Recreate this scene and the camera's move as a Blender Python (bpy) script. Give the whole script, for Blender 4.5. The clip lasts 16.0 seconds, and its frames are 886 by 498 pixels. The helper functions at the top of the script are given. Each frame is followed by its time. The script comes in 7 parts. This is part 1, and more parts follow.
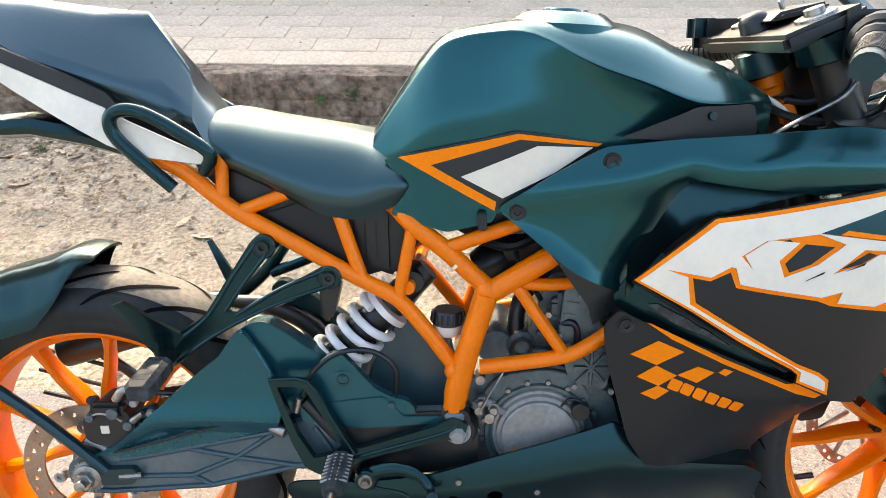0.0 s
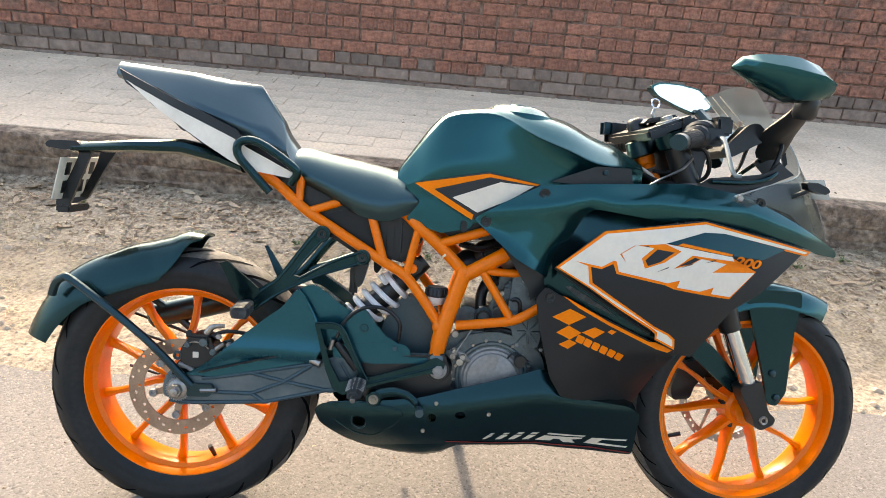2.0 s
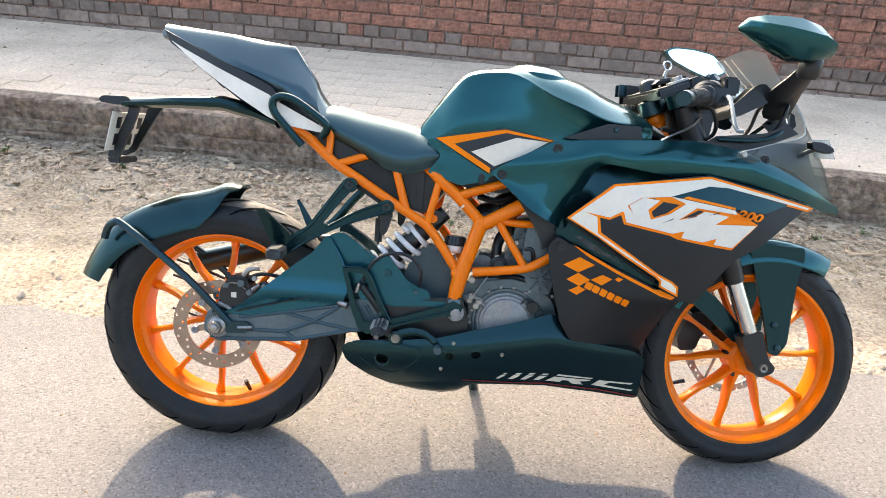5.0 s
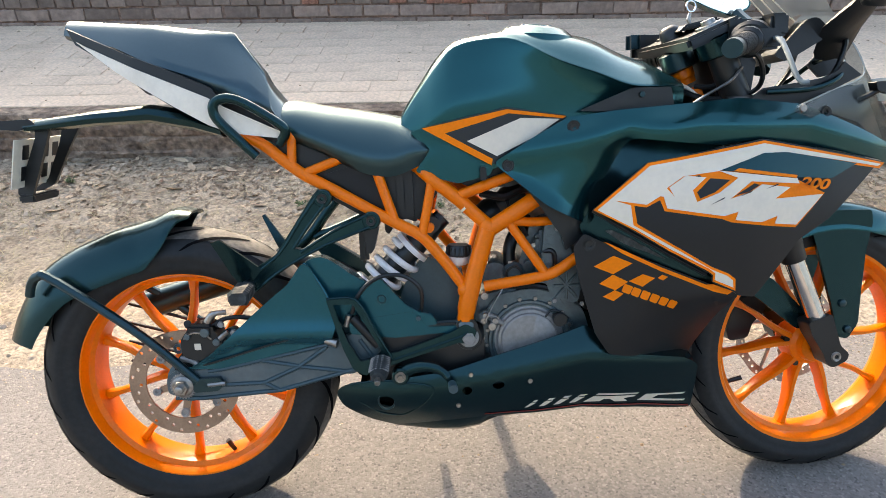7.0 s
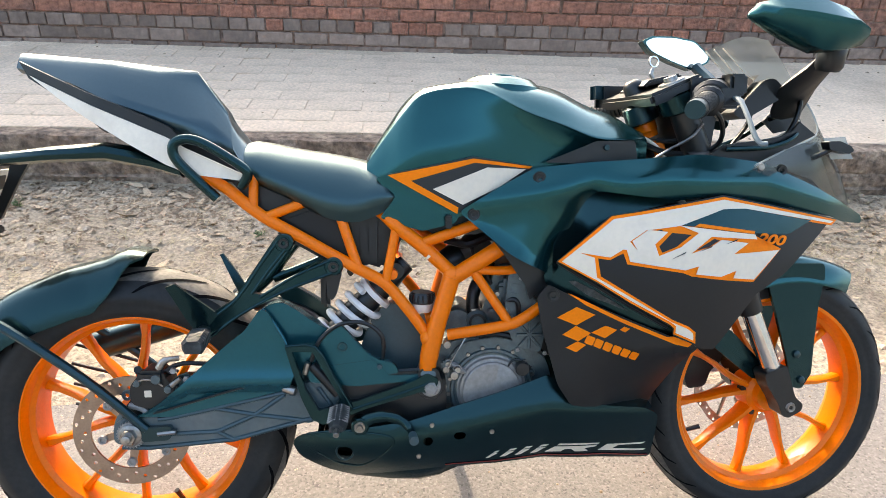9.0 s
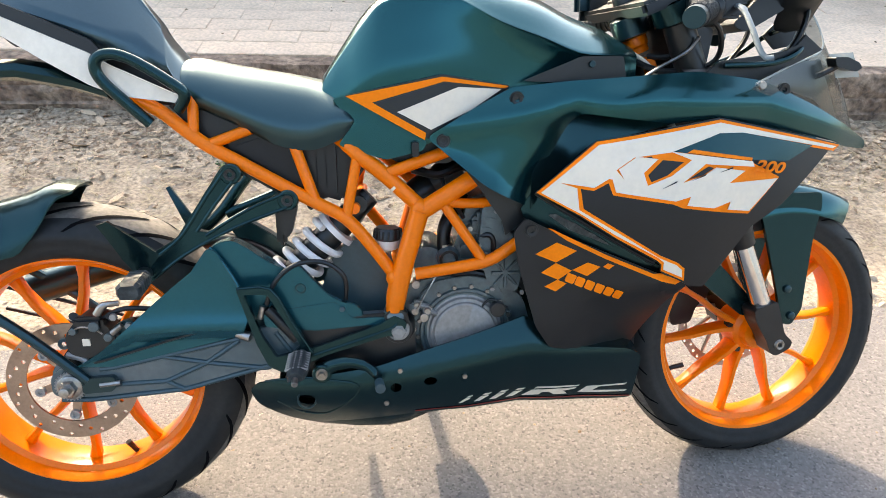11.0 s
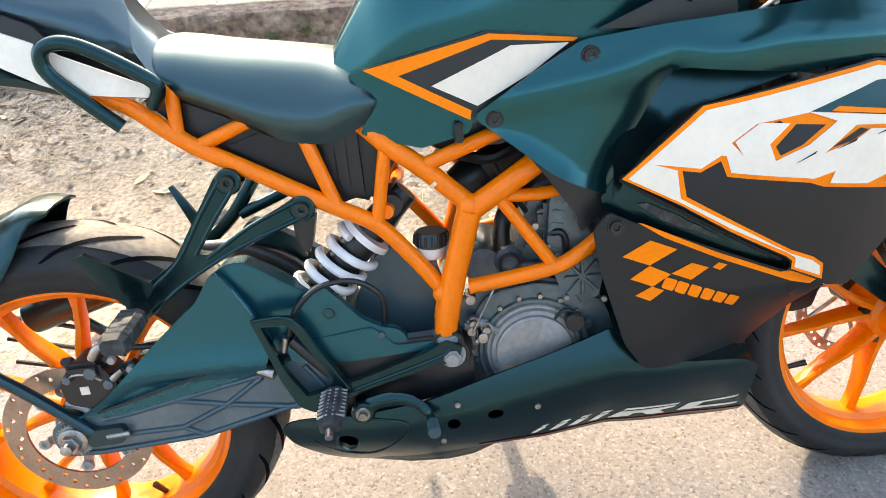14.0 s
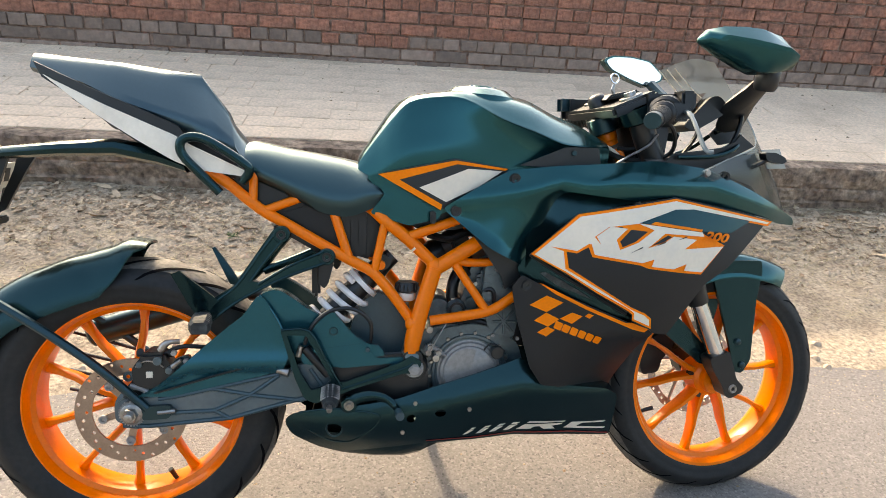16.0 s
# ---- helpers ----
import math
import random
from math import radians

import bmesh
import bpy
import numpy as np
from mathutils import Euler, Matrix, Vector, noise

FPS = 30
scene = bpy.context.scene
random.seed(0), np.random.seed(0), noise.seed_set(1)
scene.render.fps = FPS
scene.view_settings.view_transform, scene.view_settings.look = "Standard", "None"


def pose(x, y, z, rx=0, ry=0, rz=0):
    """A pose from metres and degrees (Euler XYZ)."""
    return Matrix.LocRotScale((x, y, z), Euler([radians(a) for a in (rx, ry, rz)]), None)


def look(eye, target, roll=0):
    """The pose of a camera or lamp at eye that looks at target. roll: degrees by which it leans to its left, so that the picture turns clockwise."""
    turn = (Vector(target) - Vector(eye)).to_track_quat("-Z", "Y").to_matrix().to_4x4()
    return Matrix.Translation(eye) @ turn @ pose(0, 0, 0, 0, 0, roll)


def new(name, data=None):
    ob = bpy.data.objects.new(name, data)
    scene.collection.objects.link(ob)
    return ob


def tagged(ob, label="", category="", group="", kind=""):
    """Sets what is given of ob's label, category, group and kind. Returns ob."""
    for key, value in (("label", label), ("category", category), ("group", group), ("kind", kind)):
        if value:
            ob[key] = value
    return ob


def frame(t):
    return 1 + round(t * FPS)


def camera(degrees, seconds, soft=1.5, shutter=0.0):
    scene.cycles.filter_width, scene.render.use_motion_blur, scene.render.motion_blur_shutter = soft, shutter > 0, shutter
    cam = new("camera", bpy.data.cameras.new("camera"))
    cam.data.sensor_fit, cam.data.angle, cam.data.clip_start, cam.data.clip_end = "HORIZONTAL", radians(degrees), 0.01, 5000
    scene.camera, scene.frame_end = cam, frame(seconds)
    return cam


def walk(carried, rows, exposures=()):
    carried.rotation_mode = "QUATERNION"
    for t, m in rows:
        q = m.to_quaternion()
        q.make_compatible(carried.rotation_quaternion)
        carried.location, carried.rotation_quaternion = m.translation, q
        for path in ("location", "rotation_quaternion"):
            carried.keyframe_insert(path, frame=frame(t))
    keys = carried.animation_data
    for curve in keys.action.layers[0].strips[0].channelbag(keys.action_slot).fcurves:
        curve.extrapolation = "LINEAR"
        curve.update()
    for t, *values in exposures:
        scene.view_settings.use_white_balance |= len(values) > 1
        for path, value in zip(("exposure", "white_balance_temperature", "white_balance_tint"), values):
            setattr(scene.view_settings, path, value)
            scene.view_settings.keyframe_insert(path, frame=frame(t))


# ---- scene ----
cam = camera(67.6, 16.0, 0.55)
PATH = [
    (0, (0.5367, -0.7045, 1.1587), (0.5633, 0.9706, 0.0663), -0.61),
    (0.5, (0.5262, -0.7870, 1.1812), (0.6029, 0.8920, 0.0971), 1.09),
    (1, (0.4756, -0.9664, 1.1749), (0.5688, 0.7758, 0.1971), 1.85),
    (1.5, (0.4457, -1.1537, 1.1974), (0.5984, 0.6434, 0.3332), 4.73),
    (2, (0.4639, -1.2577, 1.2134), (0.6002, 0.5764, 0.4275), 4.95),
    (2.5, (0.5332, -1.4068, 1.1822), (0.6567, 0.3898, 0.3121), 2.76),
    (3, (0.5594, -1.5124, 1.1819), (0.6589, 0.3139, 0.3727), 1.06),
    (3.5, (0.5342, -1.5697, 1.1597), (0.6540, 0.2219, 0.2789), 5.08),
    (4, (0.5228, -1.5584, 1.1694), (0.5710, 0.2671, 0.3539), 5.54),
    (4.2, (0.5173, -1.5308, 1.1731), (0.5654, 0.2909, 0.3489), 5.18),
    (6.3, (0.4341, -1.1798, 1.2206), (0.5065, 0.6101, 0.3313), 4.43),
    (6.5, (0.4435, -1.1593, 1.2023), (0.5607, 0.6003, 0.2588), 2.36),
    (7, (0.4567, -1.0829, 1.1669), (0.5616, 0.6737, 0.2165), -1.08),
    (7.5, (0.4524, -1.0056, 1.1713), (0.5556, 0.7761, 0.2687), -0.70),
    (8, (0.4453, -0.9780, 1.1530), (0.5845, 0.7317, 0.1247), 0.18),
    (8.5, (0.4523, -1.0390, 1.1829), (0.6145, 0.7383, 0.2802), 0.87),
    (8.7, (0.4502, -1.0492, 1.2010), (0.6520, 0.7320, 0.3141), 1.70),
    (10.8, (0.4770, -0.9965, 1.1644), (0.7586, 0.7176, 0.1732), 2.49),
    (11, (0.4859, -0.9470, 1.1504), (0.7679, 0.7204, 0.0826), 2.52),
    (11.5, (0.5063, -0.8352, 1.1450), (0.7277, 0.8152, 0.0371), -0.01),
    (12, (0.5180, -0.7599, 1.1022), (0.7587, 0.7924, -0.1357), -0.05),
    (12.5, (0.5277, -0.6827, 1.0813), (0.7398, 0.8230, -0.2179), -1.31),
    (13, (0.5260, -0.6440, 1.0657), (0.6742, 0.8383, -0.2688), -3.04),
    (13.5, (0.5250, -0.6511, 1.0634), (0.6651, 0.8227, -0.2814), -2.73),
    (14, (0.5249, -0.6851, 1.1097), (0.6216, 0.8808, -0.1307), -4.54),
    (14.5, (0.4761, -0.7750, 1.1525), (0.6513, 0.8623, 0.0174), 0.29),
    (15, (0.4162, -0.9037, 1.1833), (0.6354, 0.8120, 0.1791), 1.85),
    (15.5, (0.3682, -1.0782, 1.2192), (0.6520, 0.7040, 0.3571), 4.00),
    (16, (0.3727, -1.1674, 1.2184), (0.7425, 0.6063, 0.3714), 4.43),
]
EXPOSURES = [(0, 2.64, 7400, 8), (1, 2.47, 7600, 8), (2, 2.34, 7500, 8), (3, 2.57, 7200, 8), (4, 2.64, 7000, 8), (6.5, 2.28, 7100, 8), (7, 2.23, 7100, 8), (7.5, 2.38, 7100, 8), (8, 2.28, 7200, 8), (8.5, 2.38, 7100, 8), (11, 2.56, 7200, 8), (11.5, 2.73, 7200, 8), (13, 2.89, 7400, 8), (13.5, 2.92, 7400, 8), (14, 2.89, 7400, 8), (14.5, 2.72, 7400, 8), (15.2, 2.48, 7500, 8), (16, 2.23, 7700, 8)]
walk(cam, [(t, look(eye, target, roll)) for t, eye, target, roll in PATH], EXPOSURES)

# ---- light ----
SUN_TO = Vector((-0.40, 1.74, 1.00)).normalized()
world = bpy.data.worlds.new("sky")
scene.world = world
world.use_nodes = True
wn = world.node_tree
sky = wn.nodes.new("ShaderNodeTexSky")
sky.sky_type, sky.sun_disc = "NISHITA", False
sky.sun_elevation = math.asin(SUN_TO.z)
sky.sun_rotation = math.atan2(SUN_TO.x, SUN_TO.y)
sky.air_density, sky.dust_density, sky.ozone_density = 1.0, 4.0, 1.2
wn.nodes["Background"].inputs["Strength"].default_value = 0.15
wn.links.new(sky.outputs[0], wn.nodes["Background"].inputs[0])
sun_data = bpy.data.lights.new("sun", "SUN")
sun_data.energy, sun_data.angle, sun_data.color = 1.25, radians(1.1), (1.0, 0.86, 0.71)
sun = new("sun", sun_data)
sun.matrix_world = look(SUN_TO * 30, (0, 0, 0))


# ---- materials ----
def material(name, colour, rough=0.5, metal=0.0, spread=0.12, scale=40.0, bump=0.0, bump_scale=200.0, coat=0.0, spec=0.5,
             second=None, second_scale=6.0, second_amount=0.5, per_object=0.0, tint=None, sheen=0.0, coat_rough=0.12):
    """A painted, plastic, metal or mineral surface: two scales of tone variation, uneven gloss and fine relief."""
    m = bpy.data.materials.new(name)
    m.use_nodes = True
    t = m.node_tree
    N, link = t.nodes, t.links.new
    b = N["Principled BSDF"]
    b.inputs["Metallic"].default_value = metal
    b.inputs["Coat Weight"].default_value = coat
    b.inputs["Coat Roughness"].default_value = coat_rough
    b.inputs["Specular IOR Level"].default_value = spec
    if tint:
        b.inputs["Specular Tint"].default_value = (*tint, 1)
    if sheen:
        b.inputs["Sheen Weight"].default_value, b.inputs["Sheen Roughness"].default_value = sheen, 0.35
        b.inputs["Sheen Tint"].default_value = (1.0, 0.97, 0.92, 1)
    tc = N.new("ShaderNodeTexCoord")
    n1 = N.new("ShaderNodeTexNoise")
    n1.inputs["Scale"].default_value, n1.inputs["Detail"].default_value = scale, 6
    link(tc.outputs["Object"], n1.inputs["Vector"])
    n2 = N.new("ShaderNodeTexNoise")
    n2.inputs["Scale"].default_value, n2.inputs["Detail"].default_value = second_scale, 4
    link(tc.outputs["Object"], n2.inputs["Vector"])
    r1 = N.new("ShaderNodeMapRange")
    r1.inputs["From Min"].default_value, r1.inputs["From Max"].default_value = 0.3, 0.7
    r1.inputs["To Min"].default_value, r1.inputs["To Max"].default_value = 1 - spread, 1 + spread
    link(n1.outputs["Fac"], r1.inputs["Value"])
    mix = N.new("ShaderNodeMix")
    mix.data_type = "RGBA"
    mix.inputs["A"].default_value = (*colour, 1)
    mix.inputs["B"].default_value = (*(second or colour), 1)
    r2 = N.new("ShaderNodeMapRange")
    r2.inputs["From Min"].default_value, r2.inputs["From Max"].default_value = 0.42, 0.68
    r2.inputs["To Max"].default_value = second_amount
    link(n2.outputs["Fac"], r2.inputs["Value"])
    link(r2.outputs["Result"], mix.inputs["Factor"])
    mul = N.new("ShaderNodeVectorMath")
    mul.operation = "SCALE"
    link(mix.outputs["Result"], mul.inputs[0])
    link(r1.outputs["Result"], mul.inputs["Scale"])
    out = mul.outputs[0]
    if per_object:
        oi = N.new("ShaderNodeObjectInfo")
        r3 = N.new("ShaderNodeMapRange")
        r3.inputs["To Min"].default_value, r3.inputs["To Max"].default_value = 1 - per_object, 1 + per_object
        link(oi.outputs["Random"], r3.inputs["Value"])
        m3 = N.new("ShaderNodeVectorMath")
        m3.operation = "SCALE"
        link(out, m3.inputs[0])
        link(r3.outputs["Result"], m3.inputs["Scale"])
        out = m3.outputs[0]
    link(out, b.inputs["Base Color"])
    r4 = N.new("ShaderNodeMapRange")
    r4.inputs["To Min"].default_value, r4.inputs["To Max"].default_value = max(0.02, rough * 0.85), min(1.0, rough * 1.15)
    link(n2.outputs["Fac"], r4.inputs["Value"])
    link(r4.outputs["Result"], b.inputs["Roughness"])
    if bump:
        n3 = N.new("ShaderNodeTexNoise")
        n3.inputs["Scale"].default_value, n3.inputs["Detail"].default_value = bump_scale, 8
        link(tc.outputs["Object"], n3.inputs["Vector"])
        bp = N.new("ShaderNodeBump")
        bp.inputs["Strength"].default_value, bp.inputs["Distance"].default_value = 1.0, bump
        link(n3.outputs["Fac"], bp.inputs["Height"])
        link(bp.outputs["Normal"], b.inputs["Normal"])
    return m


def glass_material(name, tint, rough=0.03, alpha=0.3):
    m = bpy.data.materials.new(name)
    m.use_nodes = True
    t = m.node_tree
    b = t.nodes["Principled BSDF"]
    b.inputs["Base Color"].default_value = (*tint, 1)
    b.inputs["Roughness"].default_value = rough
    b.inputs["IOR"].default_value = 1.45
    mixs = t.nodes.new("ShaderNodeMixShader")
    tr = t.nodes.new("ShaderNodeBsdfTransparent")
    tr.inputs["Color"].default_value = (0.72, 0.76, 0.76, 1)
    mixs.inputs["Fac"].default_value = alpha
    t.links.new(tr.outputs[0], mixs.inputs[1])
    t.links.new(b.outputs[0], mixs.inputs[2])
    t.links.new(mixs.outputs[0], t.nodes["Material Output"].inputs["Surface"])
    return m


M_TEAL = material("teal_black_satin_paint", (0.0010, 0.0118, 0.0150), 0.21, 0.0, 0.10, 300, 0.0, second=(0.0014, 0.0145, 0.0180), second_scale=3, spec=1.0, tint=(0.24, 0.94, 0.95), coat=0.12, coat_rough=0.20)
M_ARM = material("satin_teal_casting_paint", (0.0022, 0.031, 0.043), 0.26, 0.0, 0.05, 150, 0.00004, 600, second=(0.003, 0.034, 0.047), second_scale=5, spec=1.0, tint=(0.25, 0.88, 1.0), coat=0.15, coat_rough=0.24)
M_TAIL = material("dusty_satin_paint", (0.010, 0.019, 0.024), 0.30, 0.0, 0.12, 200, 0.0, second=(0.016, 0.026, 0.032), second_scale=4, spec=1.0, tint=(0.55, 0.90, 1.0), coat=0.35, coat_rough=0.27)
M_PAN = material("black_gloss_film", (0.0010, 0.0052, 0.0064), 0.23, 0.0, 0.08, 150, second=(0.0024, 0.0086, 0.0100), second_scale=8, spec=0.58, tint=(0.42, 0.95, 1.0))
M_BLACK = material("black_plastic", (0.0046, 0.0066, 0.0076), 0.36, 0.0, 0.15, 200, 0.00008, 900, second=(0.009, 0.0105, 0.0115), second_scale=9, spec=0.5)
M_SATIN = material("satin_black_metal", (0.0022, 0.0085, 0.0115), 0.30, 0.0, 0.12, 120, 0.00005, 700, spec=0.7, second=(0.005, 0.012, 0.015), second_scale=12, tint=(0.5, 0.9, 1.0), coat=0.1, coat_rough=0.25)
M_GREY = material("charcoal_film", (0.0088, 0.0094, 0.0100), 0.44, 0.0, 0.08, 250, second=(0.0120, 0.0125, 0.0130), second_scale=5, spec=0.35)
M_ORANGE = material("orange_powder_coat", (0.86, 0.176, 0.0012), 0.30, 0.0, 0.05, 160, 0.00008, 500, coat=0.08, spec=0.28, second=(0.76, 0.148, 0.0016), second_scale=14, second_amount=0.4, coat_rough=0.12)
M_ORFILM = material("orange_film", (0.92, 0.215, 0.002), 0.45, 0.0, 0.05, 200, second=(0.82, 0.18, 0.004), second_scale=15, spec=0.16)
M_WHITE = material("white_film", (0.75, 0.660, 0.530), 0.42, 0.0, 0.03, 120, second=(0.62, 0.56, 0.48), second_scale=25, second_amount=0.3, spec=0.3)
M_RUBBER = material("tyre_rubber", (0.010, 0.012, 0.013), 0.62, 0.0, 0.2, 90, 0.0002, 500, second=(0.030, 0.028, 0.025), second_scale=10, second_amount=0.6, spec=0.35)
M_TREAD = material("dusty_tread", (0.13, 0.118, 0.104), 0.8, 0.0, 0.3, 120, 0.0003, 400, second=(0.055, 0.052, 0.048), second_scale=12, second_amount=0.8)
M_GROOVE = material("tread_groove", (0.004, 0.004, 0.005), 0.95, spec=0.05)
M_SEAT = material("seat_vinyl", (0.002, 0.010, 0.013), 0.31, 0.0, 0.15, 300, 0.00008, 1400, second=(0.004, 0.012, 0.015), second_scale=7, spec=1.0, tint=(0.55, 0.95, 1.0), coat=0.14, coat_rough=0.28)
M_STEEL = material("brushed_steel", (0.36, 0.345, 0.325), 0.30, 1.0, 0.2, 150, 0.00006, 800, second=(0.20, 0.185, 0.165), second_scale=30, second_amount=0.8)
M_CHROME = material("hard_chrome", (0.72, 0.70, 0.68), 0.12, 1.0, 0.04, 80, second=(0.6, 0.56, 0.5), second_scale=12)
M_DISC = material("brake_disc_steel", (0.36, 0.265, 0.200), 0.38, 0.85, 0.1, 220, 0.00005, 600, second=(0.26, 0.175, 0.125), second_scale=25)
M_ALLOY = material("cast_alloy", (0.30, 0.295, 0.285), 0.42, 0.35, 0.15, 120, 0.0002, 500, second=(0.19, 0.185, 0.178), second_scale=12)
M_ENGINE = material("engine_grey", (0.054, 0.088, 0.098), 0.32, 0.15, 0.3, 100, 0.0005, 400, second=(0.026, 0.046, 0.053), second_scale=14, spec=0.9)
M_SPRING = material("white_spring_paint", (0.74, 0.73, 0.72), 0.4, 0.0, 0.06, 80, second=(0.5, 0.47, 0.44), second_scale=40, second_amount=0.5)
M_CREAM = material("cream_film", (0.84, 0.77, 0.65), 0.4, 0.0, 0.04, 120, second=(0.66, 0.58, 0.47), second_scale=20, second_amount=0.35)
M_LENS = material("smoked_lens", (0.055, 0.035, 0.030), 0.12, 0.0, 0.1, 60, coat=0.5)
M_SWING = material("grey_cast_swingarm", (0.050, 0.088, 0.104), 0.34, 0.2, 0.10, 90, 0.0003, 450, second=(0.120, 0.145, 0.152), second_scale=7, second_amount=0.9, spec=0.8)
M_GUARD = material("grey_green_plastic", (0.024, 0.056, 0.068), 0.36, 0.0, 0.10, 160, 0.0001, 700, second=(0.030, 0.062, 0.074), second_scale=10, spec=0.6)
M_RED = material("tail_light_red", (0.20, 0.02, 0.015), 0.15, 0.0, 0.1, 60, coat=0.5)
M_PLATE = material("number_plate", (0.70, 0.66, 0.55), 0.45, 0.0, 0.08, 60, second=(0.5, 0.44, 0.34), second_scale=12)
M_MIRROR = material("mirror_glass", (0.82, 0.77, 0.68), 0.06, 1.0, 0.01, 10)
M_RESERVOIR = material("milky_plastic", (0.62, 0.60, 0.55), 0.4, 0.0, 0.06, 60)
M_SCUFF = material("dusty_scuff", (0.012, 0.018, 0.020), 0.5, 0.0, 0.5, 260, second=(0.075, 0.082, 0.080), second_scale=90, second_amount=0.8)
M_SCREEN = glass_material("smoked_screen", (0.085, 0.095, 0.092), 0.10, 0.42)
M_CLEAR = glass_material("clear_screen", (0.65, 0.68, 0.66), 0.05, 0.35)


# ---- mesh helpers ----
def P(u, v, w):
    """A point of the motorcycle: u forward, v up in its mid-plane, w to its right."""
    return Vector((u, -w, v))


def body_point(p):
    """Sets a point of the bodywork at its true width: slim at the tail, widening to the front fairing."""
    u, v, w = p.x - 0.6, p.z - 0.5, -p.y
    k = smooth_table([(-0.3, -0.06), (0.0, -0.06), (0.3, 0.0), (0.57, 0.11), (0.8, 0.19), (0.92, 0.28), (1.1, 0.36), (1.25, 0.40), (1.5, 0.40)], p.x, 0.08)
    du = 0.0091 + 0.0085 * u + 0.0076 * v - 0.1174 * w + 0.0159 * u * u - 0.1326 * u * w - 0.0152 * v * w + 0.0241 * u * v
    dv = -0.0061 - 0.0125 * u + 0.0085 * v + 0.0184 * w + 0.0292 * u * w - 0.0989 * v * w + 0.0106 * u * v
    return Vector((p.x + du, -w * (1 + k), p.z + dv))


def fork_point(p):
    """The same for what turns with the bars."""
    f = min(1.0, max(0.0, (p.z - 0.72) / 0.12))
    return Vector((p.x + 0.017 + f * (0.005 + 0.08 * (p.x - 1.0)), p.y, p.z - 0.004 + f * 0.030 * p.y))


def settle(points, parent):
    """Wheels stay as built; bodywork and fork take their true widths."""
    while parent is not None:
        if parent.name.endswith("_wheel"):
            return
        if parent.name == "steering_assembly":
            for p in points:
                p.co = fork_point(p.co)
            return
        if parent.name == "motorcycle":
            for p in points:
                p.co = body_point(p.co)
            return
        parent = parent.parent


def part(name, bm, mat, parent=None, label="", flat=False, angle=35, set_out=True):
    me = bpy.data.meshes.new(name)
    if set_out:
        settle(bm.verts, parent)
    bmesh.ops.recalc_face_normals(bm, faces=bm.faces)
    if not flat:
        for f in bm.faces:
            f.smooth = True
        lim = radians(angle)
        for e in bm.edges:
            if len(e.link_faces) == 2 and e.calc_face_angle(0) > lim:
                e.smooth = False
    bm.to_mesh(me)
    bm.free()
    me.materials.append(mat)
    ob = new(name, me)
    if parent is not None:
        ob.parent = parent
    if label:
        ob["label"] = label
    return ob


def spline(pts, n=6):
    """Catmull-Rom through the points."""
    pts = [Vector(p) for p in pts]
    if len(pts) < 3:
        return pts
    ext = [2 * pts[0] - pts[1], *pts, 2 * pts[-1] - pts[-2]]
    out = []
    for i in range(1, len(ext) - 2):
        a, b, c, d = ext[i - 1:i + 3]
        for k in range(n):
            s = k / n
            out.append(0.5 * (2 * b + (c - a) * s + (2 * a - 5 * b + 4 * c - d) * s * s + (3 * b - a - 3 * c + d) * s ** 3))
    out.append(pts[-1])
    return out


def tube_into(bm, pts, r, seg=12, cap=True, squash=1.0):
    """A tube along the points; r is one radius or one for each point."""
    n = len(pts)
    rs = r if isinstance(r, (list, tuple)) else [r] * n
    ring0 = None
    tang = [(pts[min(i + 1, n - 1)] - pts[max(i - 1, 0)]).normalized() for i in range(n)]
    up = Vector((0, 1, 0)) if abs(tang[0].y) < 0.9 else Vector((0, 0, 1))
    side = tang[0].cross(up).normalized()
    rings = []
    for i in range(n):
        side = (side - tang[i] * side.dot(tang[i])).normalized()
        nor = side.cross(tang[i])
        rings.append([bm.verts.new(pts[i] + rs[i] * (math.cos(a) * side + squash * math.sin(a) * nor))
                      for a in (2 * math.pi * k / seg for k in range(seg))])
    for a, b in zip(rings, rings[1:]):
        for k in range(seg):
            bm.faces.new((a[k], a[(k + 1) % seg], b[(k + 1) % seg], b[k]))
    if cap:
        bm.faces.new(rings[0][::-1])
        bm.faces.new(rings[-1])
    return bm


def tube(pts, r, seg=12, smooth=0, squash=1.0):
    pts = [Vector(p) for p in pts]
    if smooth:
        pts = spline(pts, smooth)
    return tube_into(bmesh.new(), pts, r, seg, True, squash)


def lathe_into(bm, centre, axis, profile, seg=48, closed=False, start=0.0, sweep=2 * math.pi):
    """Turns (radius, along) pairs about an axis through centre."""
    axis = Vector(axis).normalized()
    ref = Vector((1, 0, 0)) if abs(axis.x) < 0.9 else Vector((0, 0, 1))
    e1 = (ref - axis * ref.dot(axis)).normalized()
    e2 = axis.cross(e1)
    full = sweep > 6.28
    steps = seg if full else seg + 1
    cols = []
    for k in range(steps):
        a = start + sweep * k / seg
        d = math.cos(a) * e1 + math.sin(a) * e2
        cols.append([bm.verts.new(Vector(centre) + d * r + axis * h) for r, h in profile])
    pairs = range(steps) if full else range(steps - 1)
    m = len(profile)
    for k in pairs:
        a, b = cols[k], cols[(k + 1) % steps]
        for i in range(m if closed else m - 1):
            j = (i + 1) % m
            bm.faces.new((a[i], a[j], b[j], b[i]))
    return bm


def lathe(centre, axis, profile, seg=48, closed=False):
    return lathe_into(bmesh.new(), centre, axis, profile, seg, closed)


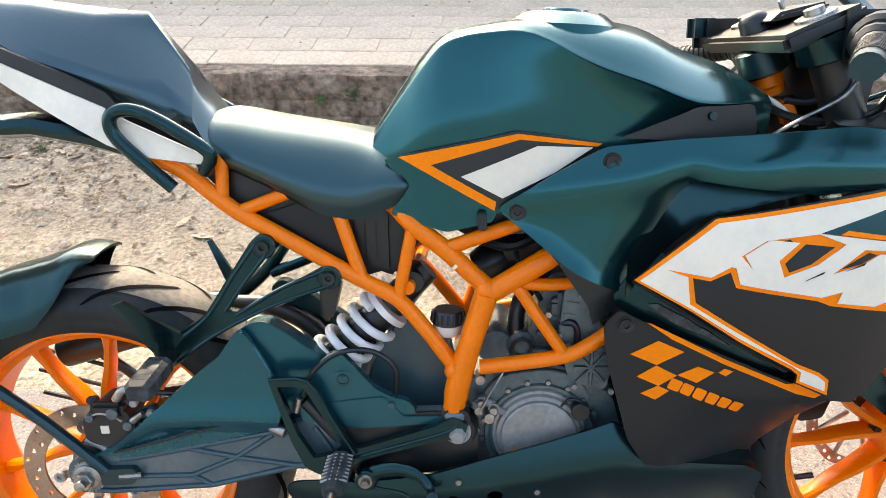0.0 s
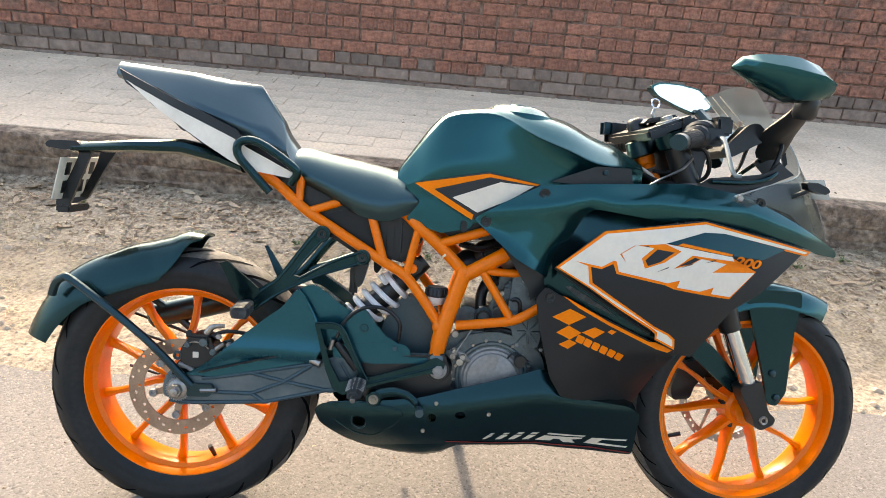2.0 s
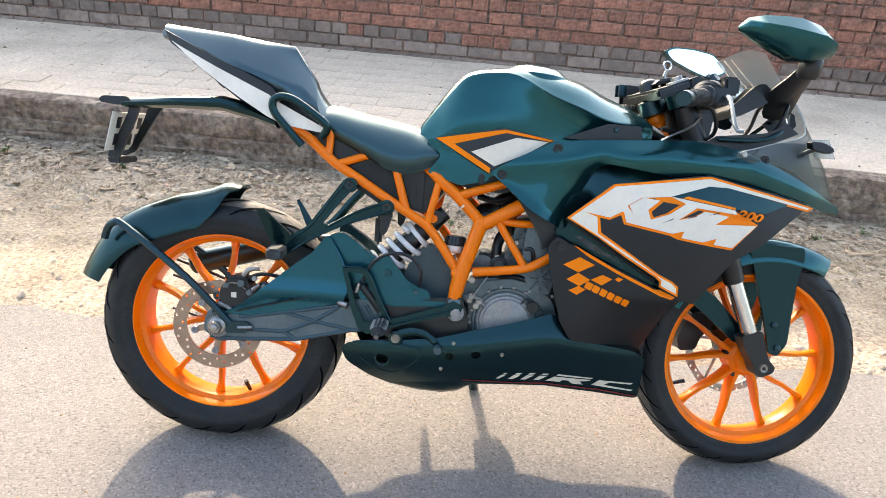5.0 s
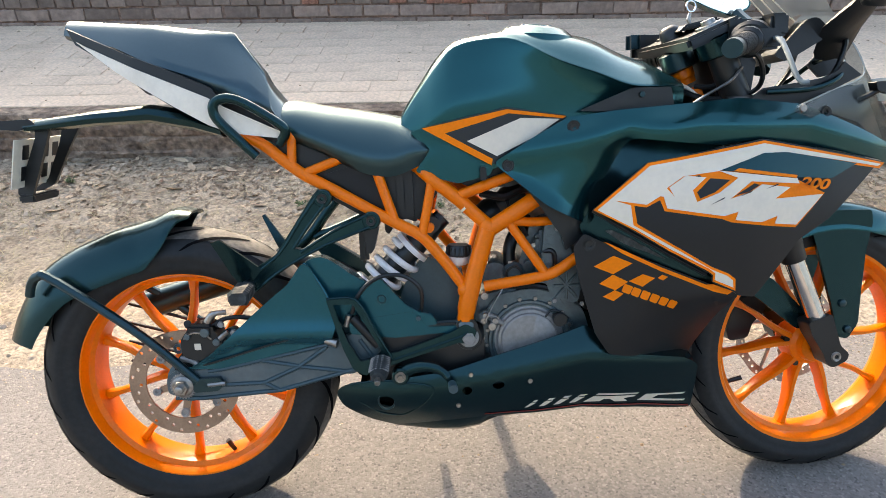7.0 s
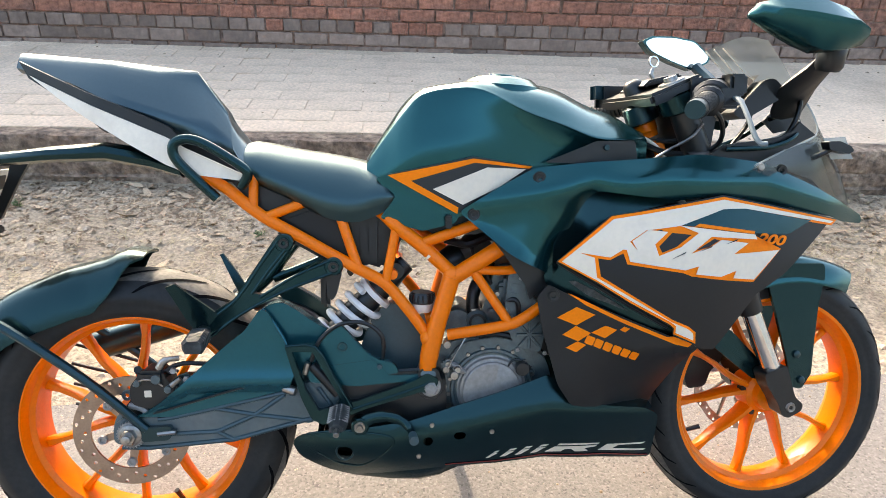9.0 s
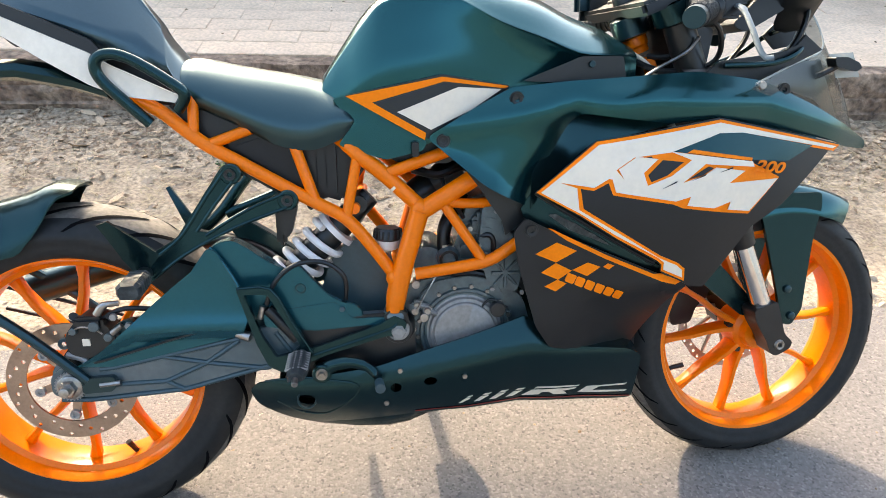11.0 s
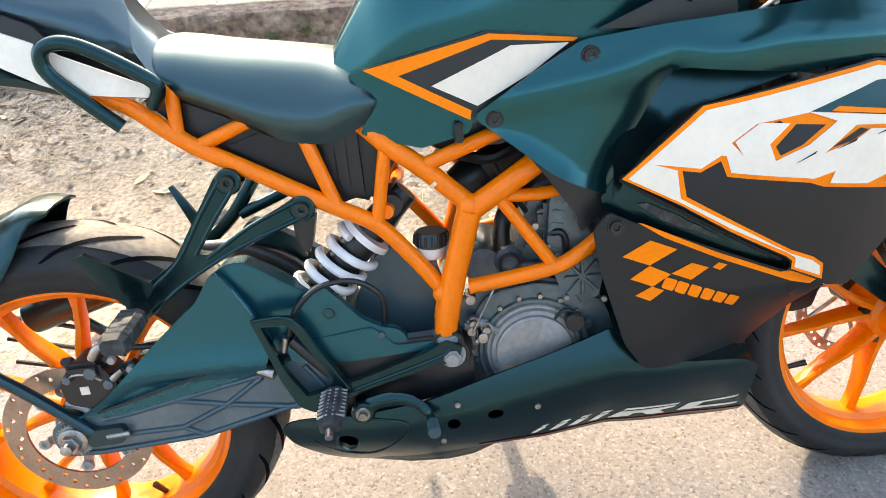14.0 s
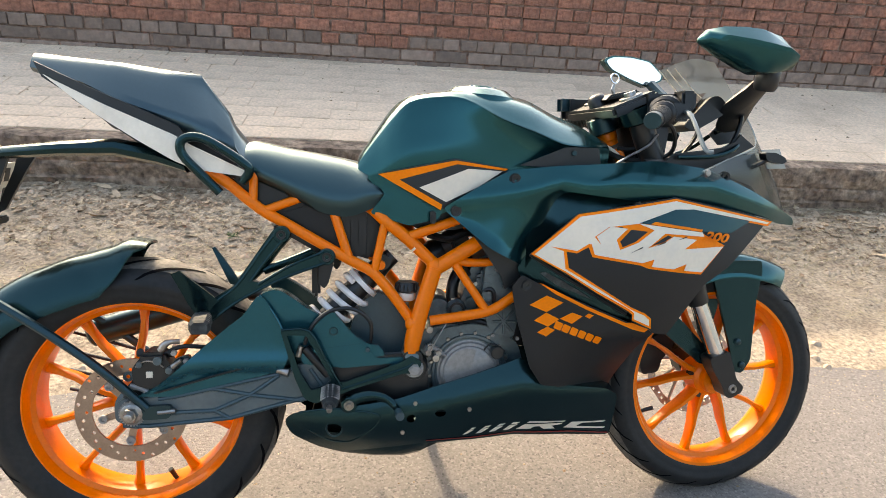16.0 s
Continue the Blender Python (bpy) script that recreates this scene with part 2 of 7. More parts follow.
def bolt_into(bm, centre, axis, r=0.008, h=0.008, seg=6):
    lathe_into(bm, centre, axis, [(0.0001, h), (r * 0.9, h), (r, h * 0.8), (r, 0), (0.0001, 0)], seg)
    return bm


def cyl_into(bm, centre, axis, r, h0, h1, seg=24, chamfer=0.12):
    c = r * chamfer
    lathe_into(bm, centre, axis, [(0.0001, h0), (r - c, h0), (r, h0 + c), (r, h1 - c), (r - c, h1), (0.0001, h1)], seg)
    return bm


def outline_fill(bm, outline, w, cell=0.03, holes=()):
    """A flat sheet inside an outline of (u, v), cut into small faces and then pushed out to w(u, v)."""
    edges = []
    for loop in (outline, *holes):
        vs = [bm.verts.new((u, 0, v)) for u, v in loop]
        edges += [bm.edges.new((vs[i], vs[(i + 1) % len(vs)])) for i in range(len(vs))]
    bmesh.ops.triangle_fill(bm, edges=edges, use_beauty=True)
    if cell:
        for _ in range(6):
            long = [e for e in bm.edges if e.calc_length() > cell]
            if not long:
                break
            bmesh.ops.subdivide_edges(bm, edges=long, cuts=1)
            bmesh.ops.triangulate(bm, faces=[f for f in bm.faces if len(f.verts) > 3])
        bmesh.ops.beautify_fill(bm, faces=bm.faces[:], edges=[e for e in bm.edges if len(e.link_faces) == 2])
    for p in bm.verts:
        p.co.y = -(w(p.co.x, p.co.z) if callable(w) else w)
    return bm


def sheet(outline, w, thick=0.003, cell=0.03, holes=()):
    """A curved panel with thickness: the outer face lies at w(u, v), the inner one thick further in."""
    bm = outline_fill(bmesh.new(), outline, w, cell, holes)
    top = bm.faces[:]
    for f in top:
        f.normal_update()
        if f.normal.y > 0:
            f.normal_flip()
    geo = bmesh.ops.duplicate(bm, geom=bm.verts[:] + bm.edges[:] + top)
    vmap = geo["vert_map"]
    inner = [f for f in geo["geom"] if isinstance(f, bmesh.types.BMFace)]
    for f in inner:
        for p in f.verts:
            p.tag = True
        f.normal_flip()
    for p in bm.verts:
        if p.tag:
            p.co.y += thick
    for e in [e for f in top for e in f.edges if len(e.link_faces) == 1]:
        a, b = e.verts
        if a in vmap and b in vmap and len(e.link_faces) == 1:
            bm.faces.new((a, b, vmap[b], vmap[a]))
    return bm


def rounded(outline, r=0.01, n=3):
    """Rounds the corners of an outline of (u, v)."""
    out = []
    k = len(outline)
    for i in range(k):
        a, b, c = (Vector((*outline[j % k], 0)) for j in (i - 1, i, i + 1))
        d1, d2 = (a - b), (c - b)
        q = min(r, d1.length * 0.45, d2.length * 0.45)
        p1, p2 = b + d1.normalized() * q, b + d2.normalized() * q
        for s in range(n + 1):
            x = s / n
            p = p1 * (1 - x) ** 2 + b * 2 * x * (1 - x) + p2 * x * x
            out.append((p.x, p.y))
    return out


def plate(outline, w0, w1, bevel=0.003, r=0.0, holes=()):
    """A flat bar or casting: the outline between two distances from the mid-plane, its edges broken."""
    if r:
        outline = rounded(outline, r)
    bm = outline_fill(bmesh.new(), outline, max(w0, w1), 0, [rounded(h, r * 0.6) if r else h for h in holes])
    faces = bm.faces[:]
    ext = bmesh.ops.extrude_face_region(bm, geom=faces)
    for p in [g for g in ext["geom"] if isinstance(g, bmesh.types.BMVert)]:
        p.co.y = -min(w0, w1)
    bmesh.ops.recalc_face_normals(bm, faces=bm.faces)
    if bevel:
        bmesh.ops.bevel(bm, geom=[e for e in bm.edges if len(e.link_faces) == 2 and e.calc_face_angle(0) > 0.9], offset=bevel, segments=2, affect="EDGES", clamp_overlap=True)
    return bm


def loft(rings, cap=True, close=True):
    bm = bmesh.new()
    rows = [[bm.verts.new(p) for p in ring] for ring in rings]
    n = len(rows[0])
    for a, b in zip(rows, rows[1:]):
        for k in range(n if close else n - 1):
            bm.faces.new((a[k], a[(k + 1) % n], b[(k + 1) % n], b[k]))
    if cap and close:
        bm.faces.new(rows[0][::-1])
        bm.faces.new(rows[-1])
    return bm


def block(lo, hi, bevel=0.003, shear=None):
    bm = bmesh.new()
    bmesh.ops.create_cube(bm, size=1)
    lo, hi = Vector(lo), Vector(hi)
    for p in bm.verts:
        p.co = Vector([(lo[i] + hi[i]) / 2 + p.co[i] * (hi[i] - lo[i]) for i in range(3)])
    if bevel:
        bmesh.ops.bevel(bm, geom=bm.edges[:], offset=bevel, segments=2, affect="EDGES")
    return bm


def lerp_table(table, x):
    """Smooth reading of a short table of (x, value)."""
    if x <= table[0][0]:
        return table[0][1]
    for (x0, y0), (x1, y1) in zip(table, table[1:]):
        if x <= x1:
            s = (x - x0) / (x1 - x0)
            return y0 + (y1 - y0) * s
    return table[-1][1]


def smooth_table(table, x, h=0.03):
    """The same table, its corners rounded over a short stretch."""
    return (lerp_table(table, x - h) + 2 * lerp_table(table, x - h / 2) + 2 * lerp_table(table, x) + 2 * lerp_table(table, x + h / 2) + lerp_table(table, x + h)) / 8


# ---- setting ----
def grid_sheet(name, x0, x1, y0, y1, nx, ny, height, mat, label, category):
    bm = bmesh.new()
    rows = [[bm.verts.new((x0 + (x1 - x0) * i / nx, y0 + (y1 - y0) * j / ny, 0)) for i in range(nx + 1)] for j in range(ny + 1)]
    for r in rows:
        for p in r:
            p.co.z = height(p.co.x, p.co.y)
    for a, b in zip(rows, rows[1:]):
        for i in range(nx):
            bm.faces.new((a[i], a[i + 1], b[i + 1], b[i]))
    return tagged(part(name, bm, mat), label, category, kind="structure")


def asphalt_material():
    """Bleached asphalt: pale and dark chips in a grey binder, larger worn patches."""
    m = bpy.data.materials.new("worn_asphalt")
    m.use_nodes = True
    t = m.node_tree
    N, link = t.nodes, t.links.new
    b = N["Principled BSDF"]
    b.inputs["Roughness"].default_value = 0.85
    tc = N.new("ShaderNodeTexCoord")
    vo = N.new("ShaderNodeTexVoronoi")
    vo.inputs["Scale"].default_value = 205
    link(tc.outputs["Object"], vo.inputs["Vector"])
    sep = N.new("ShaderNodeSeparateColor")
    link(vo.outputs["Color"], sep.inputs[0])
    ramp = N.new("ShaderNodeValToRGB")
    cr = ramp.color_ramp
    cr.elements[0].position, cr.elements[0].color = 0.0, (0.109, 0.096, 0.086, 1)
    cr.elements[1].position, cr.elements[1].color = 1.0, (0.272, 0.243, 0.213, 1)
    for p, c in ((0.10, (0.155, 0.137, 0.122)), (0.30, (0.178, 0.158, 0.141)), (0.62, (0.195, 0.173, 0.154)), (0.88, (0.223, 0.197, 0.175))):
        e = cr.elements.new(p)
        e.color = (*c, 1)
    link(sep.outputs[0], ramp.inputs[0])
    n1 = N.new("ShaderNodeTexNoise")
    n1.inputs["Scale"].default_value, n1.inputs["Detail"].default_value = 2.6, 8
    link(tc.outputs["Object"], n1.inputs["Vector"])
    r1 = N.new("ShaderNodeMapRange")
    r1.inputs["From Min"].default_value, r1.inputs["From Max"].default_value = 0.3, 0.7
    r1.inputs["To Min"].default_value, r1.inputs["To Max"].default_value = 0.92, 1.08
    link(n1.outputs["Fac"], r1.inputs["Value"])
    mul = N.new("ShaderNodeVectorMath")
    mul.operation = "SCALE"
    link(ramp.outputs[0], mul.inputs[0])
    link(r1.outputs["Result"], mul.inputs["Scale"])
    link(mul.outputs[0], b.inputs["Base Color"])
    n2 = N.new("ShaderNodeTexNoise")
    n2.inputs["Scale"].default_value, n2.inputs["Detail"].default_value = 420, 3
    link(tc.outputs["Object"], n2.inputs["Vector"])
    add = N.new("ShaderNodeMath")
    add.operation = "MULTIPLY_ADD"
    add.inputs[1].default_value = -1.2
    link(vo.outputs["Distance"], add.inputs[0])
    link(n2.outputs["Fac"], add.inputs[2])
    bp = N.new("ShaderNodeBump")
    bp.inputs["Strength"].default_value, bp.inputs["Distance"].default_value = 0.5, 0.0016
    link(add.outputs[0], bp.inputs["Height"])
    link(bp.outputs["Normal"], b.inputs["Normal"])
    return m


M_ASPHALT = asphalt_material()
M_DIRT = material("dry_verge_dirt", (0.385, 0.303, 0.212), 0.95, 0.0, 0.42, 70, 0.009, 75, second=(0.262, 0.196, 0.132), second_scale=5, second_amount=0.9)
M_GROUND = material("dusty_ground", (0.36, 0.29, 0.21), 0.95, 0.0, 0.3, 3, 0.01, 20, second=(0.2, 0.2, 0.12), second_scale=0.3)
M_KERB = material("old_mortar_kerb", (0.195, 0.134, 0.094), 0.9, 0.0, 0.6, 30, 0.018, 42, second=(0.36, 0.268, 0.190), second_scale=9, second_amount=0.85)
M_PAVER = material("worn_paver", (0.72, 0.560, 0.410), 0.95, 0.0, 0.16, 60, 0.003, 130, second=(0.53, 0.405, 0.29), second_scale=2.4, second_amount=0.8, per_object=0.03, spec=0.2)
M_JOINT = material("sandy_joint", (0.74, 0.580, 0.425), 0.95, 0.0, 0.16, 60, 0.003, 130, second=(0.54, 0.415, 0.30), second_scale=2.4, second_amount=0.8, spec=0.2)
M_BRICK = material("red_brick", (0.340, 0.148, 0.096), 0.88, 0.0, 0.42, 34, 0.014, 55, second=(0.185, 0.108, 0.080), second_scale=8, second_amount=0.95, per_object=0.18)
M_MORTAR = material("grey_mortar", (0.255, 0.165, 0.122), 0.95, 0.0, 0.5, 30, 0.006, 60, second=(0.20, 0.145, 0.118), second_scale=3, second_amount=0.8)

KERB_Z = 0.248


def road_edge(x):
    return 0.462 - 0.0316 * x


def kerb_y(x):
    return 2.08 - 0.083 * x


def verge_z(x, y):
    edge = road_edge(x) - 0.02 + 0.06 * noise.noise((x * 1.3, 0, 7)) + 0.05 * noise.noise((x * 7, y * 7, 8))
    s = min(1, max(0, (y - edge) / 0.5))
    n = noise.fractal((x * 2.2, y * 2.2, 0), 1.0, 2.0, 5)
    f = noise.fractal((x * 14, y * 14, 3), 0.9, 2.0, 4)
    return -0.010 + min(0.010, 0.12 * max(0.0, y - edge)) + s * (0.016 + 0.018 * n) + (0.15 + s) * 0.007 * f


ground = grid_sheet("ground", -400, 400, -400, 400, 20, 20, lambda x, y: -0.05, M_GROUND, "dusty dry earth reaching to the horizon", "ground")
road = grid_sheet("road", -60, 60, -9, 0.80, 120, 40, lambda x, y: -0.05 * max(0, y - road_edge(x) + 0.05), M_ASPHALT, "sun-bleached grey asphalt road with fine chips", "road")
verge = grid_sheet("ground_verge", -6, 8, 0.16, 2.7, 420, 80, verge_z, M_DIRT, "dry sandy verge with leaves and straw", "ground")
verge["kind"] = "structure"


bm = bmesh.new()
N = 900
rows = []
PROFILE = [(0, -0.04), (0.0, 0.02), (-0.002, 0.045), (0.006, 0.055), (0.002, 0.07), (0.0, 0.10), (0.001, 0.118), (0.009, 0.126), (0.004, 0.136), (0.0, 0.165), (0.002, 0.190), (0.004, KERB_Z - 0.022), (0.010, KERB_Z - 0.006), (0.026, KERB_Z), (0.12, KERB_Z + 0.004), (0.3, KERB_Z - 0.01)]
for i in range(N + 1):
    x = -6 + 14 * i / N
    y = kerb_y(x)
    row = []
    for j, (dy, z) in enumerate(PROFILE):
        q = 0.012 * noise.fractal((x * 5, z * 9, 1), 1.0, 2.0, 4) + 0.009 * noise.fractal((x * 16, z * 34, 6), 0.9, 2.0, 4)
        row.append(bm.verts.new((x, y + dy + q, z + (0.35 * q if j > 10 else 0))))
    rows.append(row)
for a, b in zip(rows, rows[1:]):
    for j in range(len(a) - 1):
        bm.faces.new((a[j], b[j], b[j + 1], a[j + 1]))
kerb = tagged(part("kerb", bm, M_KERB), "rough mortared brick kerb stained brown", "kerb", kind="structure")


def wall_y(x):
    return 3.62 - 0.09 * x


def pave_z(x, y):
    return KERB_Z + 0.155 * (y - kerb_y(x)) / 1.54


def dust_z(x, y):
    """Blown sand over the footpath: it lies over most joints and leaves some pavers bare."""
    bare = noise.noise((x * 1.1, y * 1.6, 11)) + 0.5 * noise.noise((x * 3.4, y * 3.4, 12)) - 0.28 * min(1.0, max(-1.0, x - 0.2))
    return pave_z(x, y) - 0.0010 - 0.0060 * min(1.0, max(0.0, bare + 0.12)) + 0.0022 * noise.fractal((x * 9, y * 9, 13), 1.0, 2.0, 4)


bm = bmesh.new()
rows = []
for i in range(281):
    x = -6 + 0.05 * i
    y0, y1 = kerb_y(x) + 0.10, wall_y(x) + 0.1
    rows.append([bm.verts.new((x, y0 + (y1 - y0) * j / 44, dust_z(x, y0 + (y1 - y0) * j / 44))) for j in range(45)])
for a, b in zip(rows, rows[1:]):
    for j in range(44):
        bm.faces.new((a[j], b[j], b[j + 1], a[j + 1]))
pavement = tagged(part("pavement", bm, M_JOINT), "faded brick-paved footpath dusted with sand", "pavement", kind="structure")
WALL_TOP = 1.66
bm = bmesh.new()
v = [[bm.verts.new((x, wall_y(x) + d, z)) for d, z in ((0.012, 0.1), (0.012, WALL_TOP - 0.01), (0.22, WALL_TOP - 0.01), (0.22, 0.1))] for x in (-6, 8)]
for k in range(4):
    bm.faces.new((v[0][k], v[0][(k + 1) % 4], v[1][(k + 1) % 4], v[1][k]))
bm.faces.new(v[0])
bm.faces.new(v[1][::-1])
wall = tagged(part("wall_brick", bm, M_MORTAR, flat=True), "weathered red brick boundary wall, grey at its foot", "wall", kind="structure")

# unseen wall added across the road; its dark blue shapes the bodywork's reflections
bm = block((-60, -9.6, -0.05), (60, -9.3, 5.0), 0.02)
M_UNSEEN_WALL = material("unseen_wall_blue", (0.072, 0.098, 0.132), 0.9, 0.0, 0.3, 3, 0.004, 30, second=(0.105, 0.138, 0.178), second_scale=0.6)
tagged(part("wall_south", bm, M_UNSEEN_WALL), "unseen plain blue-grey wall added to darken reflections", "wall", kind="structure")

# ---- motorcycle ----
LEAN = 17.5
bike = tagged(new("motorcycle"), "matte black sports motorcycle with orange frame on its side stand", "motorcycle")
bike.matrix_basis = pose(0, -0.0255, -0.0005, -LEAN, 0, 0)
AX = Vector((0, -1, 0))


def build_wheel(parent, mat_local, r, rim_r, half, rim_half, spokes, phase, front):
    w = new("front_wheel" if front else "rear_wheel")
    w.parent = parent
    w.matrix_local = mat_local
    O = Vector((0, 0, 0))
    prof = [(rim_r - 0.010, -rim_half + 0.004)]
    for k in range(33):
        a = -math.pi / 2 + math.pi * k / 32
        s, c = math.sin(a), max(0.0, math.cos(a))
        prof.append((rim_r + 0.002 + (r - rim_r - 0.002) * c ** 0.75, math.copysign(abs(s) ** 0.85, s) * half if abs(s) < 0.93 else math.copysign(half - (abs(s) - 0.93) * 0.12, s)))
    prof.append((rim_r - 0.010, rim_half - 0.004))
    tyre = part("tyre", lathe(O, AX, prof, 96), M_RUBBER, w, "worn black road tyre with dusty tread", angle=60)
    tread = []
    for k in range(25):
        x = half * 0.70 * (-1 + k / 12)
        cc = math.sqrt(max(0.0, 1 - (abs(x) / half) ** (2 / 0.85)))
        tread.append((rim_r + 0.002 + (r - rim_r - 0.002) * cc ** 0.75 + 0.0013, x))
    part("tread", lathe(O, AX, tread, 96), M_TREAD, tyre, "dusty worn tread")
    # tread grooves from shoulder to crown: black strips laid on, colour standing in for depth
    bm = bmesh.new()
    count = 20 if not front else 22
    for k in range(count):
        for side in (-1, 1):
            a0 = 2 * math.pi * (k + (0.5 if side > 0 else 0)) / count
            prev = None
            for s in range(9):
                f = s / 8
                x = side * half * (0.12 + 0.80 * f)
                cc = math.sqrt(max(0.0, 1 - (abs(x) / half) ** (2 / 0.85)))
                rr = rim_r + 0.002 + (r - rim_r - 0.002) * cc ** 0.75 + 0.0022
                a = a0 + 0.42 * f ** 1.3
                th = (0.0098 if not front else 0.0072) * math.sin(math.pi * (0.12 + 0.8 * f)) / rr
                cur = [bm.verts.new((rr * math.cos(b), -x, rr * math.sin(b))) for b in (a - th, a + th)]
                if prev:
                    bm.faces.new((prev[0], prev[1], cur[1], cur[0]))
                prev = cur
    part("tread_groove", bm, M_GROOVE, tyre)
    q = rim_half
    # the inner side narrows from both lips to the spoke ring
    rim_prof = [(rim_r - 0.004, q - 0.006), (rim_r + 0.004, q - 0.004), (rim_r + 0.006, q), (rim_r + 0.001, q + 0.004), (rim_r - 0.007, q + 0.003),
                (rim_r - 0.011, q - 0.004), (rim_r - 0.015, q - 0.016), (rim_r - 0.024, q - 0.022), (rim_r - 0.026, 0.008), (rim_r - 0.026, -0.008),
                (rim_r - 0.024, -q + 0.022), (rim_r - 0.015, -q + 0.016), (rim_r - 0.011, -q + 0.004), (rim_r - 0.007, -q - 0.003), (rim_r + 0.001, -q - 0.004),
                (rim_r + 0.006, -q), (rim_r + 0.004, -q + 0.004), (rim_r - 0.006, -q + 0.020), (rim_r - 0.014, 0.0), (rim_r - 0.006, q - 0.020)]
    part("rim", lathe(O, AX, rim_prof, 96, True), M_ORANGE, w, "glossy orange cast rim")
    hub_r = 0.052 if not front else 0.046
    hub = lathe(O, AX, [(0.016, 0.052), (hub_r * 0.72, 0.050), (hub_r * 0.8, 0.034), (hub_r, 0.026), (hub_r, -0.026), (hub_r * 0.8, -0.034), (hub_r * 0.72, -0.05), (0.016, -0.052)], 32, True)
    part("hub", hub, M_ORANGE, w)
    for k in range(spokes):
        if front:
            pair, m = divmod(k, 2)
            a = phase + 2 * math.pi * k / spokes
            a_in = a + (9 if m == 0 else -9) * math.pi / 180
        else:
            a = phase + 2 * math.pi * k / spokes
            a_in = a - radians(10) * (1 if k % 2 else -1)
        r0, r1 = hub_r * 0.8, rim_r - 0.022
        rings = []
        for s in range(6):
            f = s / 5
            rr = r0 + (r1 - r0) * f
            ang = a_in + (a - a_in) * min(1, f * 1.6)
            d = Vector((math.cos(ang), 0, math.sin(ang)))
            e = Vector((-math.sin(ang), 0, math.cos(ang)))
            hw = (0.0090 if not front else 0.0084) - (0.0028 if not front else 0.0034) * f + 0.006 * max(0, f - 0.8) * 5
            hd = 0.022 - 0.010 * f
            off = 0.006 * (1 - f)
            ring = []
            for x, y in ((-1, -0.6), (-0.55, -1), (0.55, -1), (1, -0.6), (0.6, 1), (-0.6, 1)):
                ring.append(d * rr + e * hw * x + Vector((0, hd * y - off, 0)))
            rings.append(ring)
        part("spoke", loft(rings), M_ORANGE, w)
    va = 3.56 if front else 5.05
    bm = tube([P((rim_r - 0.02) * math.cos(va), (rim_r - 0.02) * math.sin(va), 0.012), P((rim_r - 0.054) * math.cos(va), (rim_r - 0.054) * math.sin(va), 0.026)], [0.0045, 0.0055], 10)
    part("valve", bm, M_BLACK, w, "black rubber valve stem")
    if front:
        # black discs at the roots of the paired spokes, painting in the shade of hollows
        for k in range(0, spokes, 2):
            a = phase + 2 * math.pi * (k + 0.5) / spokes
            bm = lathe(P(0.050 * math.cos(a), 0.050 * math.sin(a), 0.022), AX, [(0.0001, 0.0025), (0.0070, 0.0025), (0.0085, 0.0), (0.0085, -0.012)], 14)
            part("hub_hollow", bm, M_BLACK, w)
    return w


def disc_rotor(parent, w, r_out, r_in, holes, wavy=0.0, thick=0.004, mat=None, name="brake_disc"):
    out = []
    n = 96
    for k in range(n):
        a = 2 * math.pi * k / n
        rr = r_out * (1 - wavy * (0.5 + 0.5 * math.cos(a * 10)))
        out.append((rr * math.cos(a), rr * math.sin(a)))
    inner = [(r_in * math.cos(2 * math.pi * k / 48), r_in * math.sin(2 * math.pi * k / 48)) for k in range(48)]
    hl = [inner]
    for k in range(holes):
        a = 2 * math.pi * k / holes
        f = (0.30, 0.55, 0.80)[k % 3]
        rr = r_in + (r_out * (1 - wavy) - r_in) * f
        hl.append([(rr * math.cos(a) + 0.0036 * math.cos(b), rr * math.sin(a) + 0.0036 * math.sin(b)) for b in (2 * math.pi * j / 8 for j in range(8))])
    bm = plate(out, w - thick / 2, w + thick / 2, 0, 0, hl)
    return part(name, bm, mat or M_DISC, parent, "drilled steel brake disc, lightly rusted")


RW = build_wheel(bike, Matrix.Translation(P(0, 0.303, 0)), 0.299, 0.2205, 0.075, 0.055, 10, radians(14), False)
disc_rotor(RW, 0.082, 0.108, 0.076, 36)

# steering group
RAKE, STEER = 23.5, 2.0
A_DIR = Vector((-math.sin(radians(RAKE)), 0, math.cos(radians(RAKE))))
A_PT = P(1.318 - 0.03, 0.29, 0)
TURN_F = Matrix.Translation(A_PT) @ Matrix.Rotation(radians(STEER), 4, A_DIR) @ Matrix.Translation(-A_PT)
FW = build_wheel(bike, TURN_F @ Matrix.Translation(P(1.3227, 0.2894, 0)), 0.286, 0.2205, 0.058, 0.044, 10, radians(5), True)
disc_rotor(FW, -0.062, 0.121, 0.100, 40, 0.03, mat=M_STEEL)
for k in range(10):
    a = 2 * math.pi * k / 10
    part("disc_carrier_arm", tube([P(0.045 * math.cos(a), 0.045 * math.sin(a), -0.060), P(0.102 * math.cos(a + 0.35), 0.102 * math.sin(a + 0.35), -0.062)], [0.0045, 0.0035], 8), M_STEEL, FW)


def fairing_w(u, v):
    base = smooth_table([(0.60, 0.124), (0.68, 0.132), (0.80, 0.150), (0.95, 0.165), (1.10, 0.156), (1.25, 0.128), (1.35, 0.100), (1.46, 0.050)], u)
    return base * smooth_table([(0.34, 0.80), (0.46, 0.95), (0.60, 1.0), (0.66, 0.985), (0.72, 0.93), (0.78, 0.86), (0.84, 0.74)], v)


SCOOP_EDGE = [(0.872, 0.752), (0.862, 0.745), (0.815, 0.655), (0.803, 0.600)]
LOW_EDGE = [(0.62, 0.712), (0.72, 0.644), (0.803, 0.600)]


